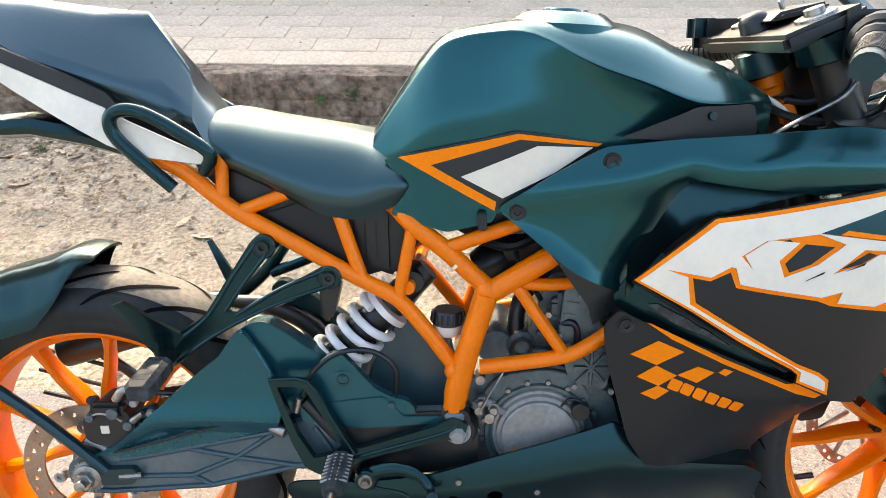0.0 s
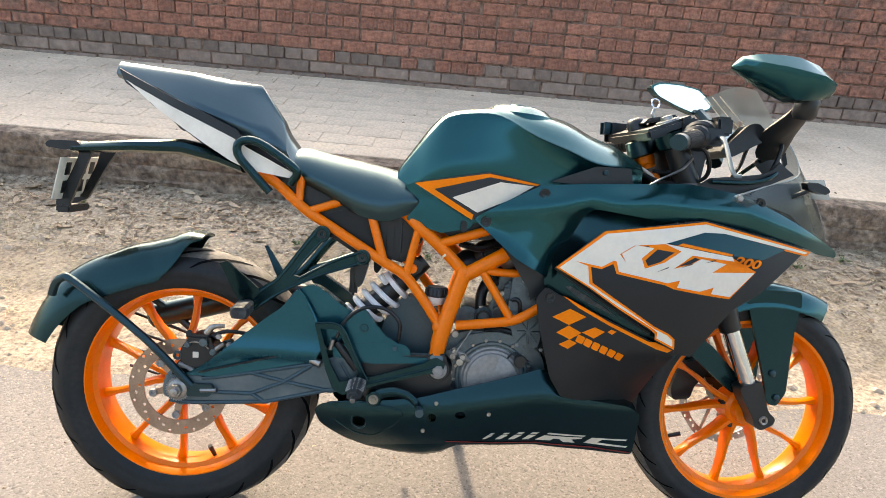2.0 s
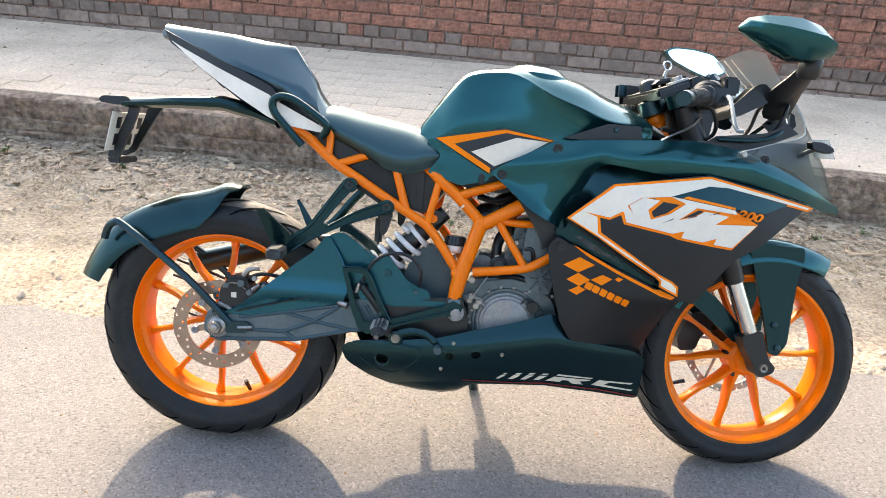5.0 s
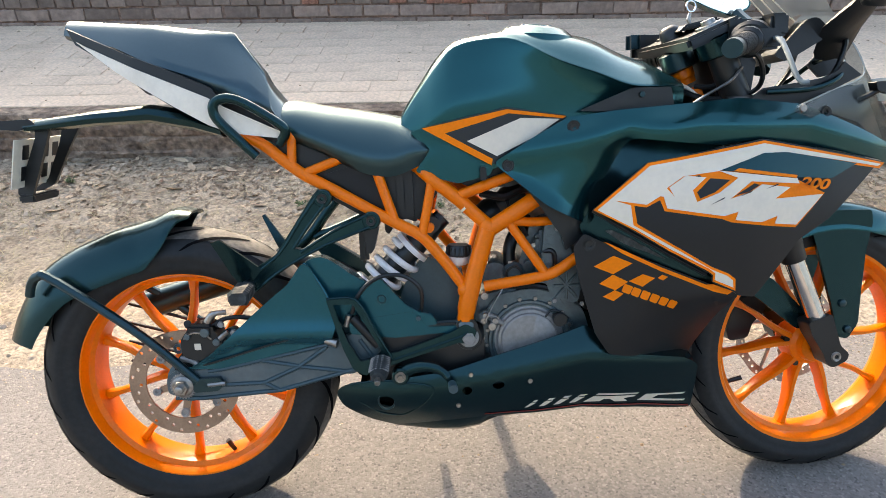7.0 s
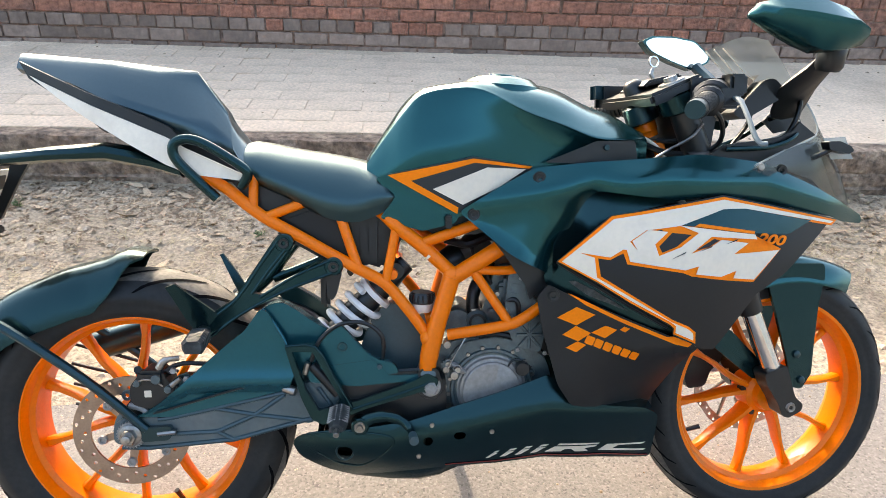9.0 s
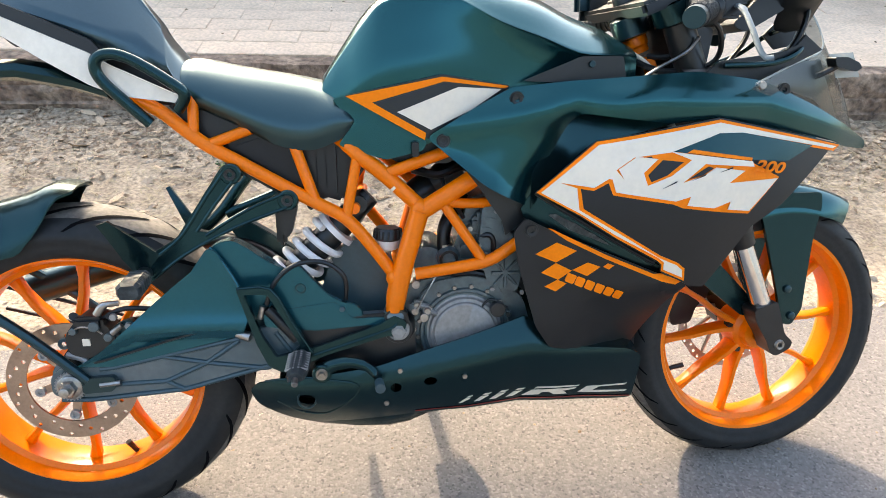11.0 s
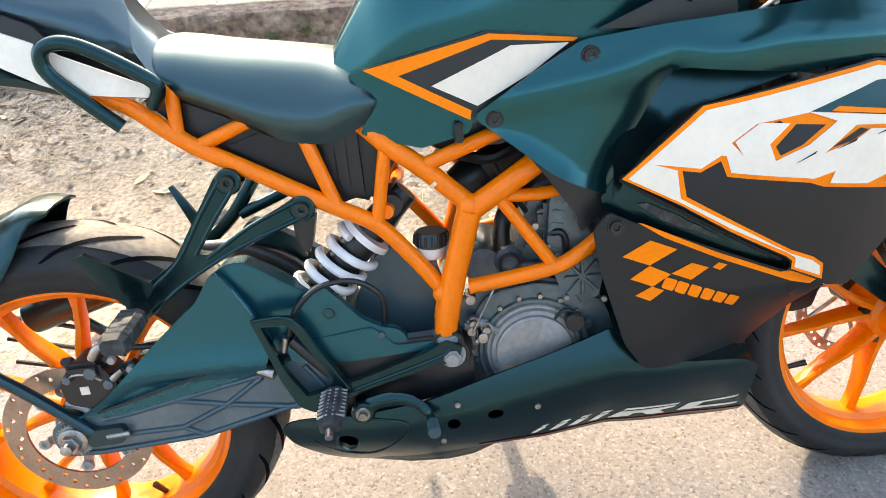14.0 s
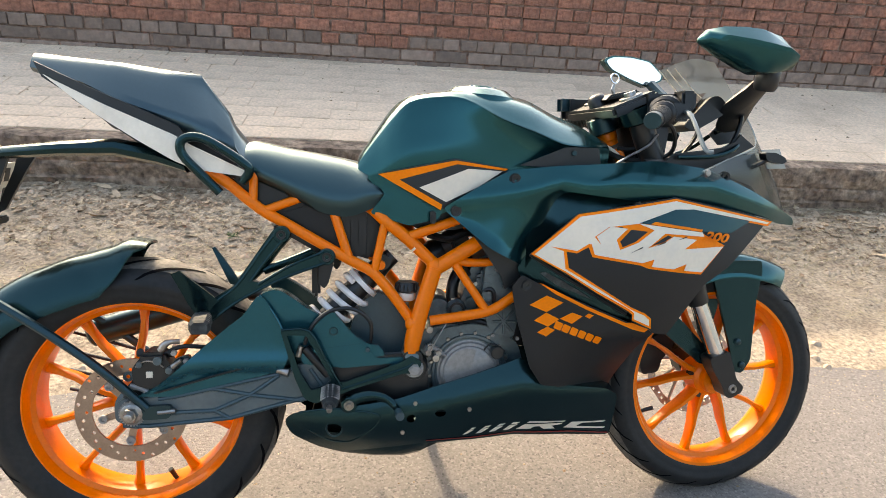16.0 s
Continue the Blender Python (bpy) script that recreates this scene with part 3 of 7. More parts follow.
def edge_distance(u, v, line):
    """Distance from a point of a panel to a line of (u, v)."""
    best = 9.0
    for (a, b), (c, d) in zip(line, line[1:]):
        k = max(0.0, min(1.0, ((u - a) * (c - a) + (v - b) * (d - b)) / ((c - a) ** 2 + (d - b) ** 2)))
        best = min(best, math.hypot(u - a - k * (c - a), v - b - k * (d - b)))
    return best


def cowl_w(u, v):
    """The upper cowl: a shoulder above, a bulging side, one edge rolled into the scoop and a flared lower lip."""
    c = lerp_table([(0.62, 0.735), (0.80, 0.765), (1.00, 0.785), (1.20, 0.778), (1.45, 0.70)], u)
    w = fairing_w(u, v) + 0.011 * math.exp(-((v - c) / 0.030) ** 2)
    d = c - 0.020 - v
    w -= 0.34 * (d + math.sqrt(d * d + 0.020 ** 2)) / 2 * min(1.0, max(0.0, (u - 0.74) / 0.16))
    w -= 0.020 * max(0.0, 1 - edge_distance(u, v, SCOOP_EDGE) / 0.075) ** 2
    w += 0.008 * max(0.0, 1 - edge_distance(u, v, LOW_EDGE) / 0.030) ** 2
    return w


def deep(d):
    return lambda u, v: fairing_w(u, v) - d


def both(name, outline, w, mat, thick=0.003, cell=0.03, label="", holes=()):
    """The same panel on the right and the left side."""
    r = part(name, sheet(outline, w, thick, cell, holes), mat, bike, label)
    f = w if callable(w) else (lambda u, v: w)
    part(name, sheet(outline, lambda u, v: -f(u, v) + thick, thick, max(cell, 0.04) if cell else 0, holes), mat, bike, label)
    return r


def decal(name, outline, w, mat, parent, lift=0.0012, cell=0.04, label="", holes=()):
    f = w if callable(w) else (lambda u, v: w)
    return part(name, sheet(outline, lambda u, v: f(u, v) + lift, 0.0008, cell, holes), mat, parent, label)


# fairing panels
both("upper_cowl", rounded([(0.624, 0.722), (0.696, 0.765), (0.763, 0.801), (0.854, 0.811), (0.961, 0.818), (1.070, 0.826), (1.190, 0.811), (1.300, 0.768), (1.445, 0.702), (1.452, 0.684), (1.390, 0.692),
      (1.366, 0.702), (1.240, 0.728), (1.108, 0.752), (1.030, 0.742), (0.880, 0.760), (0.862, 0.745), (0.815, 0.655), (0.803, 0.600), (0.720, 0.644)], 0.012), cowl_w, M_TEAL, 0.003, 0.012)
both("air_scoop", [(0.875, 0.765), (1.04, 0.748), (1.125, 0.756), (0.905, 0.705), (0.835, 0.645), (0.80, 0.60), (0.80, 0.66), (0.85, 0.745)],
     lambda u, v: fairing_w(u, v) - 0.004 - 0.5 * max(0, min((u - 0.80) * 1.0, 0.06)) - 0.012, M_PAN, label="deep black air scoop")
panel = both("side_panel", rounded([(0.808, 0.636), (0.898, 0.716), (1.108, 0.752), (1.372, 0.699), (1.345, 0.690), (1.245, 0.602), (1.185, 0.566), (1.105, 0.462), (1.074, 0.466), (1.064, 0.474), (1.0225, 0.494), (1.0225, 0.506), (1.013, 0.514), (0.939, 0.555), (0.878, 0.593)], 0.003),
             lambda u, v: fairing_w(u, v) + 0.004, M_GREY, 0.004, label="charcoal side panel with white and orange film")
SP = lambda u, v: fairing_w(u, v) + 0.004
both("vent_channel", [(0.785, 0.60), (0.806, 0.636), (0.83, 0.628), (0.94, 0.560), (1.03, 0.515), (1.045, 0.490), (1.03, 0.470), (0.83, 0.560), (0.79, 0.585)], deep(0.022), M_PAN, label="black recessed vent channel")
both("lower_panel", rounded([(0.770, 0.565), (0.790, 0.589), (0.828, 0.569), (1.024, 0.487), (1.078, 0.469), (1.050, 0.419), (1.022, 0.318), (0.841, 0.352), (0.814, 0.393), (0.780, 0.507)], 0.008),
     lambda u, v: 0.148 - 0.10 * max(0, 0.40 - v) - 0.45 * max(0, u - 0.86) * min(1, max(0, (0.46 - v) / 0.13)), M_GREY, 0.004, label="charcoal lower side panel")
LP = lambda u, v: 0.148 - 0.10 * max(0, 0.40 - v) - 0.45 * max(0, u - 0.86) * min(1, max(0, (0.46 - v) / 0.13))
part("cowl_lip", tube([P(0.806, 0.632, fairing_w(0.806, 0.632) - 0.004), P(0.86, 0.598, fairing_w(0.86, 0.598) - 0.006), P(0.94, 0.551, fairing_w(0.94, 0.551) - 0.008), P(1.015, 0.507, fairing_w(1.015, 0.507) - 0.010)], 0.005, 8, 4), M_BLACK, bike)

decal("dusty_scuff", [(0.831, 0.590), (0.843, 0.592), (0.858, 0.584), (0.880, 0.574), (0.897, 0.563), (0.911, 0.556), (0.943, 0.535), (0.926, 0.541), (0.908, 0.549), (0.888, 0.556), (0.866, 0.565), (0.852, 0.575)], deep(0.022), M_SCUFF, bike, 0.002, label="grey dusty scuff")
# film graphics: plain shapes in their colours
decal("orange_edge", [(0.805, 0.633), (0.900, 0.716), (1.108, 0.749), (1.372, 0.697), (1.357, 0.687), (1.150, 0.722), (1.110, 0.722), (1.040, 0.698), (1.170, 0.678),
      (1.230, 0.650), (1.174, 0.590), (1.120, 0.596), (1.048, 0.606), (1.030, 0.613), (0.928, 0.630), (0.920, 0.650), (0.897, 0.637), (0.876, 0.640), (0.882, 0.607), (0.958, 0.561), (1.019, 0.524), (1.051, 0.510), (1.065, 0.499), (1.067, 0.476), (1.0225, 0.4965), (1.0225, 0.508), (1.013, 0.516), (0.939, 0.557), (0.878, 0.595)], SP, M_ORFILM, panel, 0.001)
decal("white_band", [(0.812, 0.633), (0.903, 0.711), (1.108, 0.744), (1.362, 0.695), (1.352, 0.692), (1.150, 0.727), (1.106, 0.727), (1.022, 0.698), (0.960, 0.691), (0.931, 0.671), (0.945, 0.655), (0.925, 0.656),
      (0.920, 0.657), (0.897, 0.642), (0.842, 0.650), (0.870, 0.641), (0.875, 0.605), (0.957, 0.557), (1.018, 0.5195), (1.049, 0.506), (1.060, 0.497), (1.062, 0.483), (1.026, 0.499), (1.026, 0.512), (1.014, 0.521), (0.938, 0.562), (0.877, 0.599)], SP, M_WHITE, panel, 0.002)
decal("white_block", [(0.925, 0.658), (0.945, 0.655), (0.935, 0.672), (0.964, 0.692), (1.00, 0.688), (0.976, 0.666), (0.984, 0.645), (1.024, 0.660), (1.058, 0.685), (1.022, 0.699), (1.172, 0.679), (1.176, 0.670), (1.082, 0.678), (1.044, 0.648), (1.082, 0.660),
      (1.102, 0.672), (1.158, 0.664), (1.128, 0.645), (1.226, 0.648), (1.174, 0.595), (1.130, 0.600), (1.135, 0.614), (1.104, 0.604), (1.055, 0.610), (1.060, 0.625), (1.034, 0.618), (0.932, 0.635)], SP, M_WHITE, panel, 0.0024)
for o in ([(0.941, 0.671), (0.965, 0.687), (0.988, 0.692), (0.994, 0.687), (0.972, 0.672), (0.955, 0.675)], [(0.984, 0.662), (0.990, 0.651), (1.016, 0.661), (1.044, 0.682), (1.008, 0.686)],
          [(1.054, 0.654), (1.088, 0.674), (1.098, 0.671), (1.078, 0.660)], [(1.094, 0.660), (1.106, 0.668), (1.146, 0.662), (1.128, 0.650)]):
    decal("dark_cut", o, SP, M_GREY, panel, 0.0018)
decal("dark_wedge", [(1.022, 0.6995), (1.106, 0.727), (1.150, 0.727), (1.300, 0.700), (1.245, 0.676), (1.174, 0.681)], SP, M_PAN, panel, 0.0016)
decal("orange_line", [(1.050, 0.697), (1.060, 0.702), (1.172, 0.685), (1.170, 0.680)], SP, M_ORFILM, panel, 0.0022)
for a in (0, 1, 2):
    u0 = 1.010 + 0.05 * a
    decal("scuff", [(u0, 0.640 + 0.012 * a), (u0 + 0.024, 0.652 + 0.010 * a), (u0 + 0.022, 0.649 + 0.010 * a)], SP, M_GREY, panel, 0.0032)


def text_part(name, body, size, origin, direction, up, mat, parent, lift=0.001, stretch=1.0, surface=None):
    """A line of raised lettering set on a surface."""
    cu = bpy.data.curves.new(name, "FONT")
    cu.body, cu.size, cu.extrude, cu.shear, cu.offset = body, size, 0.0004, 0.3, 0.0009
    tmp = bpy.data.objects.new(name, cu)
    scene.collection.objects.link(tmp)
    me = bpy.data.meshes.new_from_object(tmp.evaluated_get(bpy.context.evaluated_depsgraph_get()))
    bpy.data.objects.remove(tmp)
    x = Vector(direction).normalized()
    n = x.cross(Vector(up)).normalized()
    y = n.cross(x)
    me.transform(Matrix.Diagonal((stretch, 1, 1, 1)))
    me.transform(Matrix.Translation(Vector(origin) + n * lift) @ Matrix((x, y, n)).transposed().to_4x4())
    if surface:
        for p in me.vertices:
            p.co.y = -surface(p.co.x, p.co.z) - lift
    settle(me.vertices, parent)
    me.materials.append(mat)
    ob = new(name, me)
    ob.parent = parent
    return ob


text_part("model_number", "200", 0.026, P(1.174, 0.6640, SP(1.174, 0.6640)), P(1.250, 0.654, SP(1.250, 0.654)) - P(1.174, 0.6640, SP(1.174, 0.6640)), P(0, 1, -0.10), M_ORFILM, panel, 0.0034, 1.55, SP)
for o in ([(0.808, 0.526), (0.844, 0.546), (0.879, 0.531), (0.844, 0.511)], [(0.844, 0.510), (0.872, 0.496), (0.849, 0.480), (0.819, 0.493)],
          [(0.873, 0.497), (0.899, 0.510), (0.921, 0.502), (0.899, 0.486)], [(0.848, 0.480), (0.864, 0.473), (0.846, 0.459), (0.826, 0.468)], [(0.926, 0.502), (0.934, 0.508), (0.945, 0.504), (0.936, 0.497)]):
    decal("orange_check", o, LP, M_ORFILM, bike)
for k in range(6):
    # a slanted row of plain bars in place of the maker's word
    u0, v0 = 0.860 + 0.0172 * k, 0.4775 - 0.0064 * k
    wd = 0.0150 if k else 0.0165
    decal("orange_bar", rounded([(u0, v0), (u0 + wd * 0.92, v0 - 0.0062), (u0 + wd + 0.0055, v0 - 0.0062 + 0.0150), (u0 + 0.0060, v0 + 0.0150)], 0.003), LP, M_ORFILM, bike)
decal("orange_stripe", [(0.827, 0.572), (0.834, 0.570), (0.930, 0.523), (1.016, 0.487), (1.028, 0.488), (1.066, 0.473), (1.056, 0.467), (1.031, 0.473), (0.931, 0.515), (0.861, 0.549)], LP, M_ORFILM, bike)


# belly pan
def belly_w(u, v):
    """Widest along a ridge; above it the pan leans in to the engine, below it tucks under."""
    c = lerp_table([(0.30, 0.285), (0.60, 0.308), (0.80, 0.343), (1.0, 0.323)], u)
    w = smooth_table([(0.28, 0.095), (0.36, 0.130), (0.45, 0.148), (0.55, 0.150), (0.65, 0.147), (0.80, 0.142), (0.86, 0.137), (0.95, 0.122), (1.04, 0.105)], u)
    d = v - c
    q = math.sqrt(d * d + 0.012 ** 2)
    low = (q - d) / 2
    return w - 0.34 * (q + d) / 2 - lerp_table([(0.50, 0.04), (0.80, 0.33), (1.0, 0.35)], u) * low - lerp_table([(0.45, 5.0), (0.70, 1.2), (1.0, 0.2)], u) * low * low


BELLY = [(0.298, 0.272), (0.316, 0.288), (0.380, 0.303), (0.535, 0.326), (0.626, 0.352), (0.700, 0.372), (0.765, 0.392), (0.800, 0.404), (0.812, 0.395), (0.846, 0.352), (1.000, 0.328), (1.030, 0.310),
     (1.036, 0.195), (0.990, 0.201), (0.920, 0.210), (0.800, 0.217), (0.600, 0.217), (0.500, 0.206), (0.448, 0.195), (0.413, 0.191), (0.358, 0.215), (0.312, 0.240)]
HOLES = [
         [(0.566 + 0.010 * math.cos(a), 0.285 + 0.010 * math.sin(a)) for a in (k * math.pi / 5 for k in range(10))],
         [(0.628 + 0.012 * math.cos(a), 0.294 + 0.009 * math.sin(a)) for a in (k * math.pi / 5 for k in range(10))],
         [(0.405 + 0.017 * math.cos(a), 0.262 + 0.012 * math.sin(a)) for a in (k * math.pi / 6 for k in range(12))]]
part("belly_pan", sheet(rounded(BELLY, 0.012), belly_w, 0.004, 0.016, HOLES), M_PAN, bike, "black moulded belly pan")
part("belly_pan", sheet(rounded(BELLY, 0.012), lambda u, v: -belly_w(u, v) + 0.004, 0.004, 0.04), M_PAN, bike, "black moulded belly pan")
bm = bmesh.new()
# rounded under the engine: outer edge and a lower inner line
stations = ((0.33, 0.09, 0.234, 0.222), (0.37, 0.096, 0.212, 0.200), (0.42, 0.102, 0.193, 0.181), (0.49, 0.108, 0.204, 0.172), (0.55, 0.112, 0.212, 0.171), (0.59, 0.114, 0.217, 0.180), (0.625, 0.114, 0.218, 0.203),
            (0.80, 0.112, 0.218, 0.214), (0.92, 0.095, 0.211, 0.207), (1.035, 0.066, 0.197, 0.195))
vs = []
for u, b, v0, v1 in stations:
    b = belly_w(u, v0) - 0.002
    row = [(b, v0), (b * 0.93, v0 * 0.45 + v1 * 0.55), (b * 0.76, v0 * 0.12 + v1 * 0.88), (b * 0.5, v1), (0.0, v1 + 0.012), (-b, v0 + 0.050)]
    vs.append([bm.verts.new(P(u, v, w)) for w, v in row])
for a, b in zip(vs, vs[1:]):
    for k in range(5):
        bm.faces.new((a[k], a[k + 1], b[k + 1], b[k]))
part("belly_floor", bm, M_PAN, bike, angle=60)
bm = bmesh.new()
prev = None
for u, v in ((0.846, 0.352), (0.90, 0.3435), (0.95, 0.336), (1.000, 0.328), (1.022, 0.316)):
    w = belly_w(u, v) - 0.002
    cur = [bm.verts.new(P(u, v - 0.001, w)), bm.verts.new(P(u, v + 0.004, w - 0.012)), bm.verts.new(P(u, v + 0.010, w - 0.055))]
    if prev:
        for k in range(2):
            bm.faces.new((prev[k], prev[k + 1], cur[k + 1], cur[k]))
    prev = cur
part("belly_ledge", bm, M_PAN, bike)
part("hole_rim", lathe(P(0.405, 0.262, belly_w(0.405, 0.262) - 0.001), AX, [(0.0145, -0.003), (0.0150, 0.0015), (0.0175, 0.0020), (0.0185, -0.002)], 28, True), M_SATIN, bike, "bright worn edge of the drain hole")
part("recess_lip", tube([P(u, v, belly_w(u, v) - 0.0005) for u, v in ((0.330, 0.292), (0.362, 0.300), (0.405, 0.306), (0.450, 0.304), (0.492, 0.298), (0.500, 0.284), (0.484, 0.262), (0.455, 0.238), (0.430, 0.226), (0.390, 0.232), (0.350, 0.256))], 0.0022, 8, 4), M_PAN, bike, "moulded lip of the recess")
part("tank_base", plate([(0.47, 0.78), (0.60, 0.82), (0.76, 0.80), (0.74, 0.70), (0.66, 0.672), (0.58, 0.672), (0.53, 0.70)], -0.085, 0.085, 0.01), M_BLACK, bike)
part("silencer_box", plate([(0.34, 0.24), (0.36, 0.285), (0.50, 0.30), (0.58, 0.30), (0.58, 0.23), (0.45, 0.215)], -0.08, 0.075, 0.02), M_BLACK, bike, "black exhaust box under the engine")
for x0, x1, h in ((0.681, 0.0065, 0.85), (0.710, 0.0110, 0.92), (0.740, 0.0120, 1), (0.772, 0.0135, 1)):
    # slanted bars, each cut by a fine dark line
    for f0, f1 in ((0.0, 0.64), (0.76, 1.0)):
        a, b = 0.0195 * h * f0, 0.0195 * h * f1
        decal("white_bar", [(x0 + a * 1.15, 0.2335 + a), (x0 + x1 + a * 1.15, 0.2335 + a), (x0 + x1 + (b - a) * 0.4 + b * 1.15, 0.2335 + b), (x0 + b * 1.15, 0.2335 + b)], belly_w, M_WHITE, bike, 0.0012, 0.01)
for o in ([(0.803, 0.2325), (0.836, 0.2325), (0.843, 0.2385), (0.856, 0.2385), (0.866, 0.2305), (0.893, 0.2295), (0.884, 0.2385), (0.906, 0.2410), (0.910, 0.2445), (0.822, 0.2465)],
          [(0.826, 0.2500), (0.912, 0.2475), (0.915, 0.2505), (0.831, 0.2545)],
          [(0.914, 0.2305), (1.016, 0.2170), (1.020, 0.2205), (0.944, 0.2320), (0.957, 0.2400), (1.011, 0.2362), (1.016, 0.2400), (0.931, 0.2450)]):
    decal("white_shape", o, belly_w, M_WHITE, bike, 0.0012, 0.012)
decal("red_line", [(0.60, 0.222), (0.60, 0.2245), (0.80, 0.2255), (0.93, 0.2200), (1.030, 0.2035), (1.030, 0.2005), (0.93, 0.2165), (0.80, 0.2225)], belly_w, M_RED, bike)


# tank
def section_loft(table, n_u=4, n_r=4, close_top=True):
    """A body from cross-sections: u and, outwards and down, (w, v) of its right half; smooth both ways."""
    us = [t[0] for t in table]
    halves = [spline([P(t[0], v, w) for w, v in t[1]], n_r) for t in table]
    cols = [spline([h[i] for h in halves], n_u) for i in range(len(halves[0]))]
    rings = []
    for k in range(len(cols[0])):
        right = [c[k] for c in cols]
        left = [Vector((p.x, -p.y, p.z)) for p in right]
        rings.append(right + left[:0:-1] if abs(right[0].y) < 1e-6 else right + left[::-1])
    return loft(rings)


part("fuel_tank", section_loft([
    (0.452, [(0, 0.822), (0.045, 0.818), (0.060, 0.810), (0.064, 0.804), (0.070, 0.790), (0.072, 0.775), (0.070, 0.755)]),
    (0.490, [(0, 0.880), (0.050, 0.873), (0.068, 0.862), (0.074, 0.852), (0.084, 0.820), (0.090, 0.785), (0.085, 0.745)]),
    (0.523, [(0, 0.926), (0.058, 0.917), (0.078, 0.904), (0.085, 0.893), (0.097, 0.850), (0.104, 0.800), (0.092, 0.725)]),
    (0.557, [(0, 0.950), (0.064, 0.945), (0.086, 0.936), (0.093, 0.925), (0.106, 0.870), (0.113, 0.812), (0.096, 0.712)]),
    (0.613, [(0, 0.961), (0.070, 0.956), (0.094, 0.947), (0.101, 0.937), (0.111, 0.880), (0.117, 0.820), (0.100, 0.705)]),
    (0.669, [(0, 0.966), (0.070, 0.960), (0.098, 0.945), (0.104, 0.934), (0.107, 0.888), (0.110, 0.830), (0.102, 0.730)]),
    (0.748, [(0, 0.963), (0.066, 0.948), (0.106, 0.908), (0.108, 0.901), (0.101, 0.876), (0.097, 0.832), (0.098, 0.770)]),
    (0.816, [(0, 0.952), (0.062, 0.930), (0.107, 0.884), (0.1085, 0.878), (0.099, 0.858), (0.093, 0.830), (0.093, 0.790)]),
    (0.880, [(0, 0.922), (0.055, 0.902), (0.102, 0.860), (0.1035, 0.854), (0.095, 0.842), (0.090, 0.824), (0.090, 0.800)]),
    (0.945, [(0, 0.898), (0.046, 0.882), (0.084, 0.856), (0.086, 0.850), (0.083, 0.838), (0.083, 0.824), (0.080, 0.805)]),
    (0.988, [(0, 0.872), (0.040, 0.866), (0.064, 0.854), (0.068, 0.848), (0.068, 0.838), (0.068, 0.824), (0.066, 0.805)])]), M_TEAL, bike, angle=50)
bm = lathe(P(0.712, 0.956, 0), P(0.06, 1, 0), [(0.0001, 0.021), (0.028, 0.021), (0.030, 0.019), (0.031, 0.017), (0.058, 0.015), (0.064, 0.011), (0.080, -0.001), (0.084, -0.014)], 40)
cap = part("filler_cap", bm, M_TEAL, bike, "satin black fuel cap ring")
for k in range(6):
    part("cap_bolt", bolt_into(bmesh.new(), P(0.712 + 0.05 * math.cos(k * 1.047), 0.9705 - 0.003 * math.cos(k * 1.047), 0.05 * math.sin(k * 1.047)), P(0.06, 1, 0), 0.004, 0.004), M_STEEL, cap)
both("tank_shroud", rounded([(0.783, 0.811), (0.880, 0.850), (0.958, 0.851), (0.966, 0.812), (0.90, 0.806)], 0.006), lambda u, v: 0.112 - 0.25 * max(0, u - 0.86), M_BLACK)
for sg in (1, -1):
    part("shroud_screw", lathe(P(0.900, 0.838, sg * 0.104), AX * sg, [(0.0001, 0.002), (0.005, 0.002), (0.006, 0.0)], 10), M_SATIN, bike)
TS = lambda u, v: 0.120 - 0.10 * max(0, 0.58 - u) - 0.15 * max(0, u - 0.64)
vpanel = both("tank_side_panel", rounded([(0.492, 0.789), (0.651, 0.822), (0.764, 0.804), (0.755, 0.792), (0.70, 0.752), (0.635, 0.716)], 0.004), TS, M_BLACK, 0.008)
decal("orange_v", [(0.494, 0.788), (0.651, 0.8185), (0.762, 0.803), (0.756, 0.799), (0.654, 0.811), (0.537, 0.778), (0.624, 0.729), (0.622, 0.717)], TS, M_ORFILM, vpanel, label="orange film chevron")
decal("white_wedge", [(0.577, 0.763), (0.677, 0.802), (0.750, 0.798), (0.700, 0.766), (0.632, 0.734)], TS, M_WHITE, vpanel, label="white film wedge")
both("side_cover", rounded([(0.495, 0.787), (0.626, 0.714), (0.619, 0.698), (0.557, 0.684), (0.478, 0.708), (0.492, 0.728), (0.498, 0.752), (0.470, 0.782)], 0.006), lambda u, v: 0.104 + 0.05 * max(0, 0.76 - v) - 0.25 * max(0, 0.51 - u), M_TEAL, 0.006)
part("side_cover_clip", block(P(0.600, 0.690, 0.125), P(0.612, 0.715, 0.112), 0.002), M_BLACK, bike)

